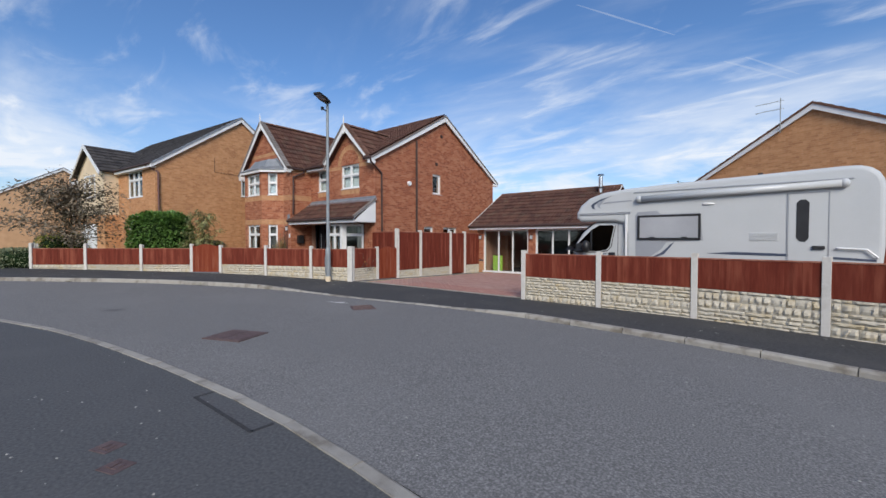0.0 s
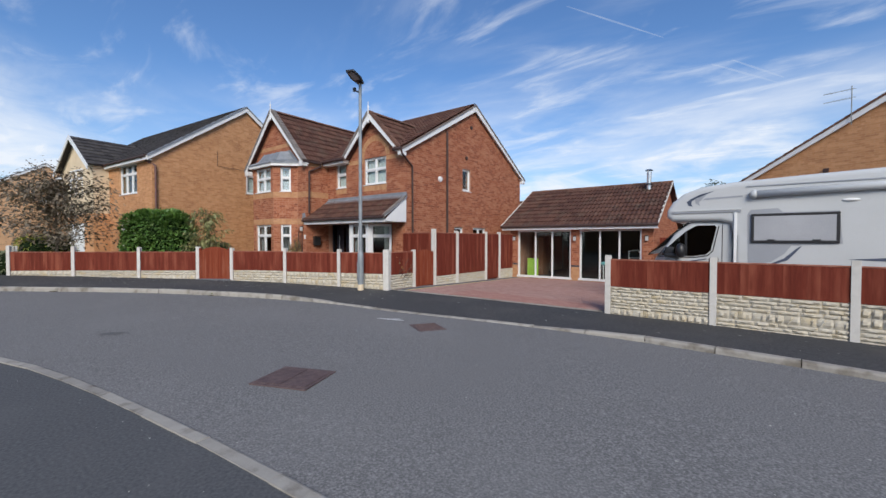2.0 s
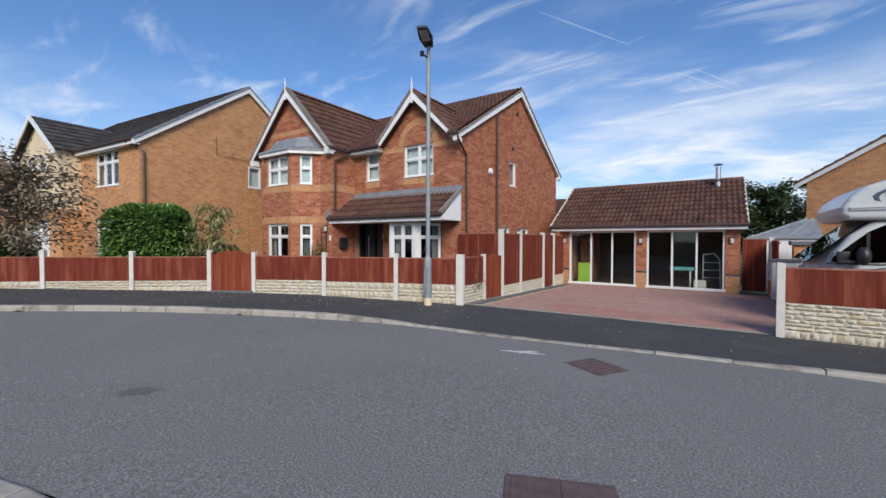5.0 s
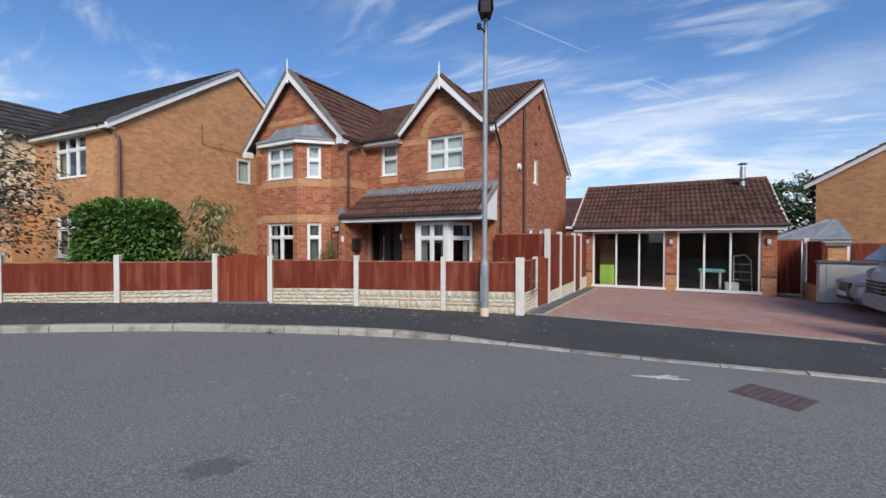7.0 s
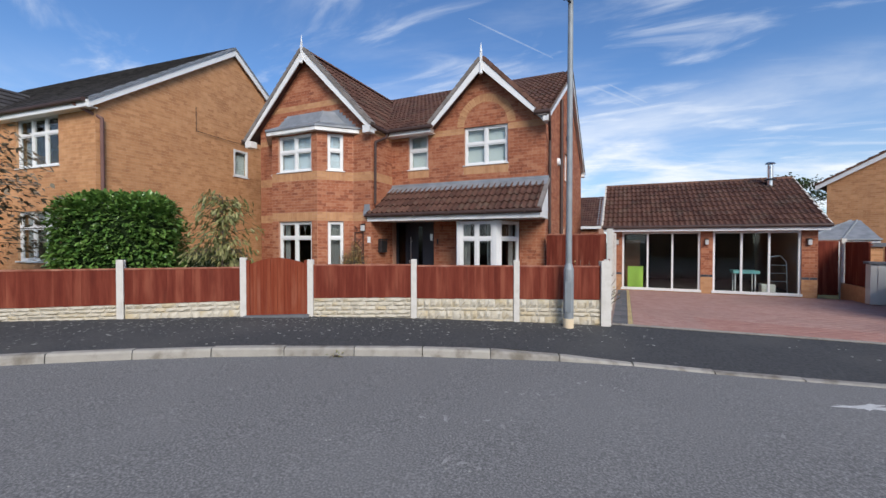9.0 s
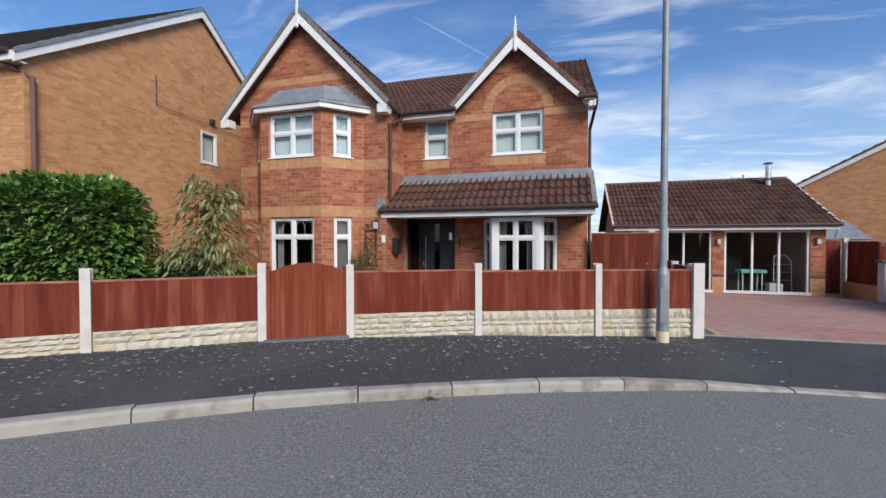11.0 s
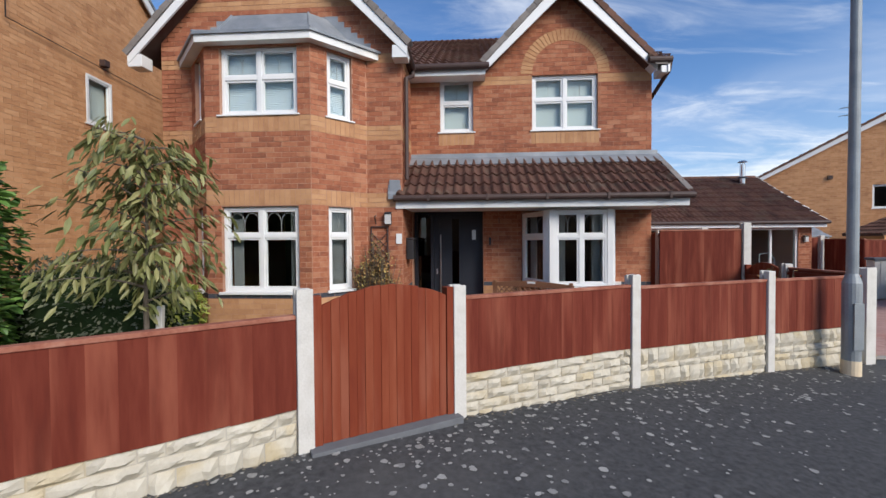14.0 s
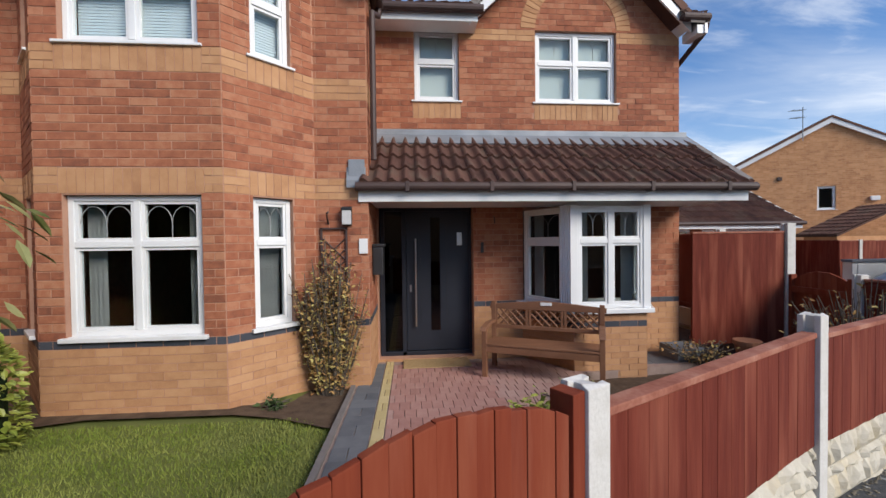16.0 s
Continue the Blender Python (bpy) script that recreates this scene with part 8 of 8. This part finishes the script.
# ---- pieces laid last ----
# stones of the fence bases
for ob, m, ln, gap, zl, z1 in BASES:
    rng = random.Random(int(m[0][3] * 100) % 997)
    rz = math.atan2(m[1][0], m[0][0])
    z = z1
    while z > zl + 0.03:
        h = rng.choice((0.06, 0.075, 0.075, 0.15)) if z - zl > 0.17 else 0.06
        u = gap + 0.004
        while u < ln - gap - 0.05:
            w = rng.choice((0.12, 0.20, 0.28, 0.38)) if h < 0.1 else rng.choice((0.12, 0.20))
            fit = min(w, ln - gap - 0.004 - u)
            if ln - gap - 0.004 - (u + fit) < 0.07:
                fit = ln - gap - 0.004 - u
            st = new("stone", rng.choice(STONES[(w, h)]))
            st.parent = ob
            st.matrix_basis = Matrix.Translation(m @ Vector((u, 0.012, z - h))) @ Matrix.Rotation(rz, 4, "Z") @ Matrix.Scale(-1, 4, (0, 1, 0)) @ Matrix.Diagonal((fit / w, 1, 1, 1))
            u += fit
        z -= h
# porch tiles, one by one
V, F = [], []
tile_verts(V, F, (0, 0, 0), (1, 0, 0), PS, PN, 0.003, 0.299, 0, 0.365, 18, 0.044, 0.036)
tme = bpy.data.meshes.new("tile")
tme.from_pydata(V, [], F)
tme.materials.append(M_TILEOB)
rng = random.Random(13)
for r in range(4):
    for c in range(15):
        ob = new("tile", tme)
        ob.parent = porch
        u, v_ = c * 0.2945, r * 0.335 - 0.03
        ob.matrix_basis = Matrix.Translation((PX0 + u + rng.uniform(-0.002, 0.002), PY0 + PS[1] * v_, PZ0 + PS[2] * v_ + rng.uniform(0, 0.004)))
# verge of the porch
V, F = [], []
for i in range(8):
    n = len(V)
    for t_ in (i / 8, (i + 0.95) / 8):
        y, z = PY0 + (YF - PY0) * t_, PZ0 + (3.10 - PZ0) * t_
        V.extend([(PX1 - 0.06, y, z - 0.03), (PX1 + 0.03, y, z - 0.03), (PX1 + 0.03, y, z + 0.06), (PX1 - 0.06, y, z + 0.06)])
    F.extend([(n, n + 1, n + 2, n + 3), (n + 3, n + 2, n + 6, n + 7), (n + 1, n + 5, n + 6, n + 2), (n, n + 3, n + 7, n + 4)])
raw("verge", V, F, M_TILECAP, None, house)["kind"] = "stuff"
# bricks of the bay, one by one
BRICKS = {}


def single_brick(w):
    w = round(w, 3)
    if w not in BRICKS:
        bm = bmesh.new()
        box(bm, (0.004, -0.0045, 0.004), (w - 0.004, 0.0, 0.071))
        bmesh.ops.bevel(bm, geom=[e for e in bm.edges if all(q.co.y < -0.004 for q in e.verts)], offset=0.002, segments=1, affect="EDGES")
        me = bpy.data.meshes.new("brick")
        bm.to_mesh(me)
        bm.free()
        me.materials.append(M_REDOB)
        BRICKS[w] = me
    return BRICKS[w]


bay_wall = [o for o in house.children if o.name.startswith("wall")][2]
a_, b_ = BAYW[1]
wid = 1.55
for k in range(13, 43):
    z0 = k * 0.075
    mid = z0 + 0.0375
    if not (2.40 < mid < 3.22 or 1.0 < mid < 2.1):
        continue
    cuts = [(a_, b_)] if mid < 2.16 else []
    for p, q in spans(0, wid, cuts):
        e = math.floor((p + (k % 2) * 0.1125) / 0.225) * 0.225 - (k % 2) * 0.1125
        while e < q - 0.012:
            s, t_ = max(p, e), min(q, e + 0.225)
            if t_ - s > 0.03:
                ob = new("brick", single_brick(t_ - s))
                ob.parent = bay_wall
                ob.location = (-18.95 + s, 8.85 + rng.uniform(-0.002, 0.002), z0)
            e += 0.225
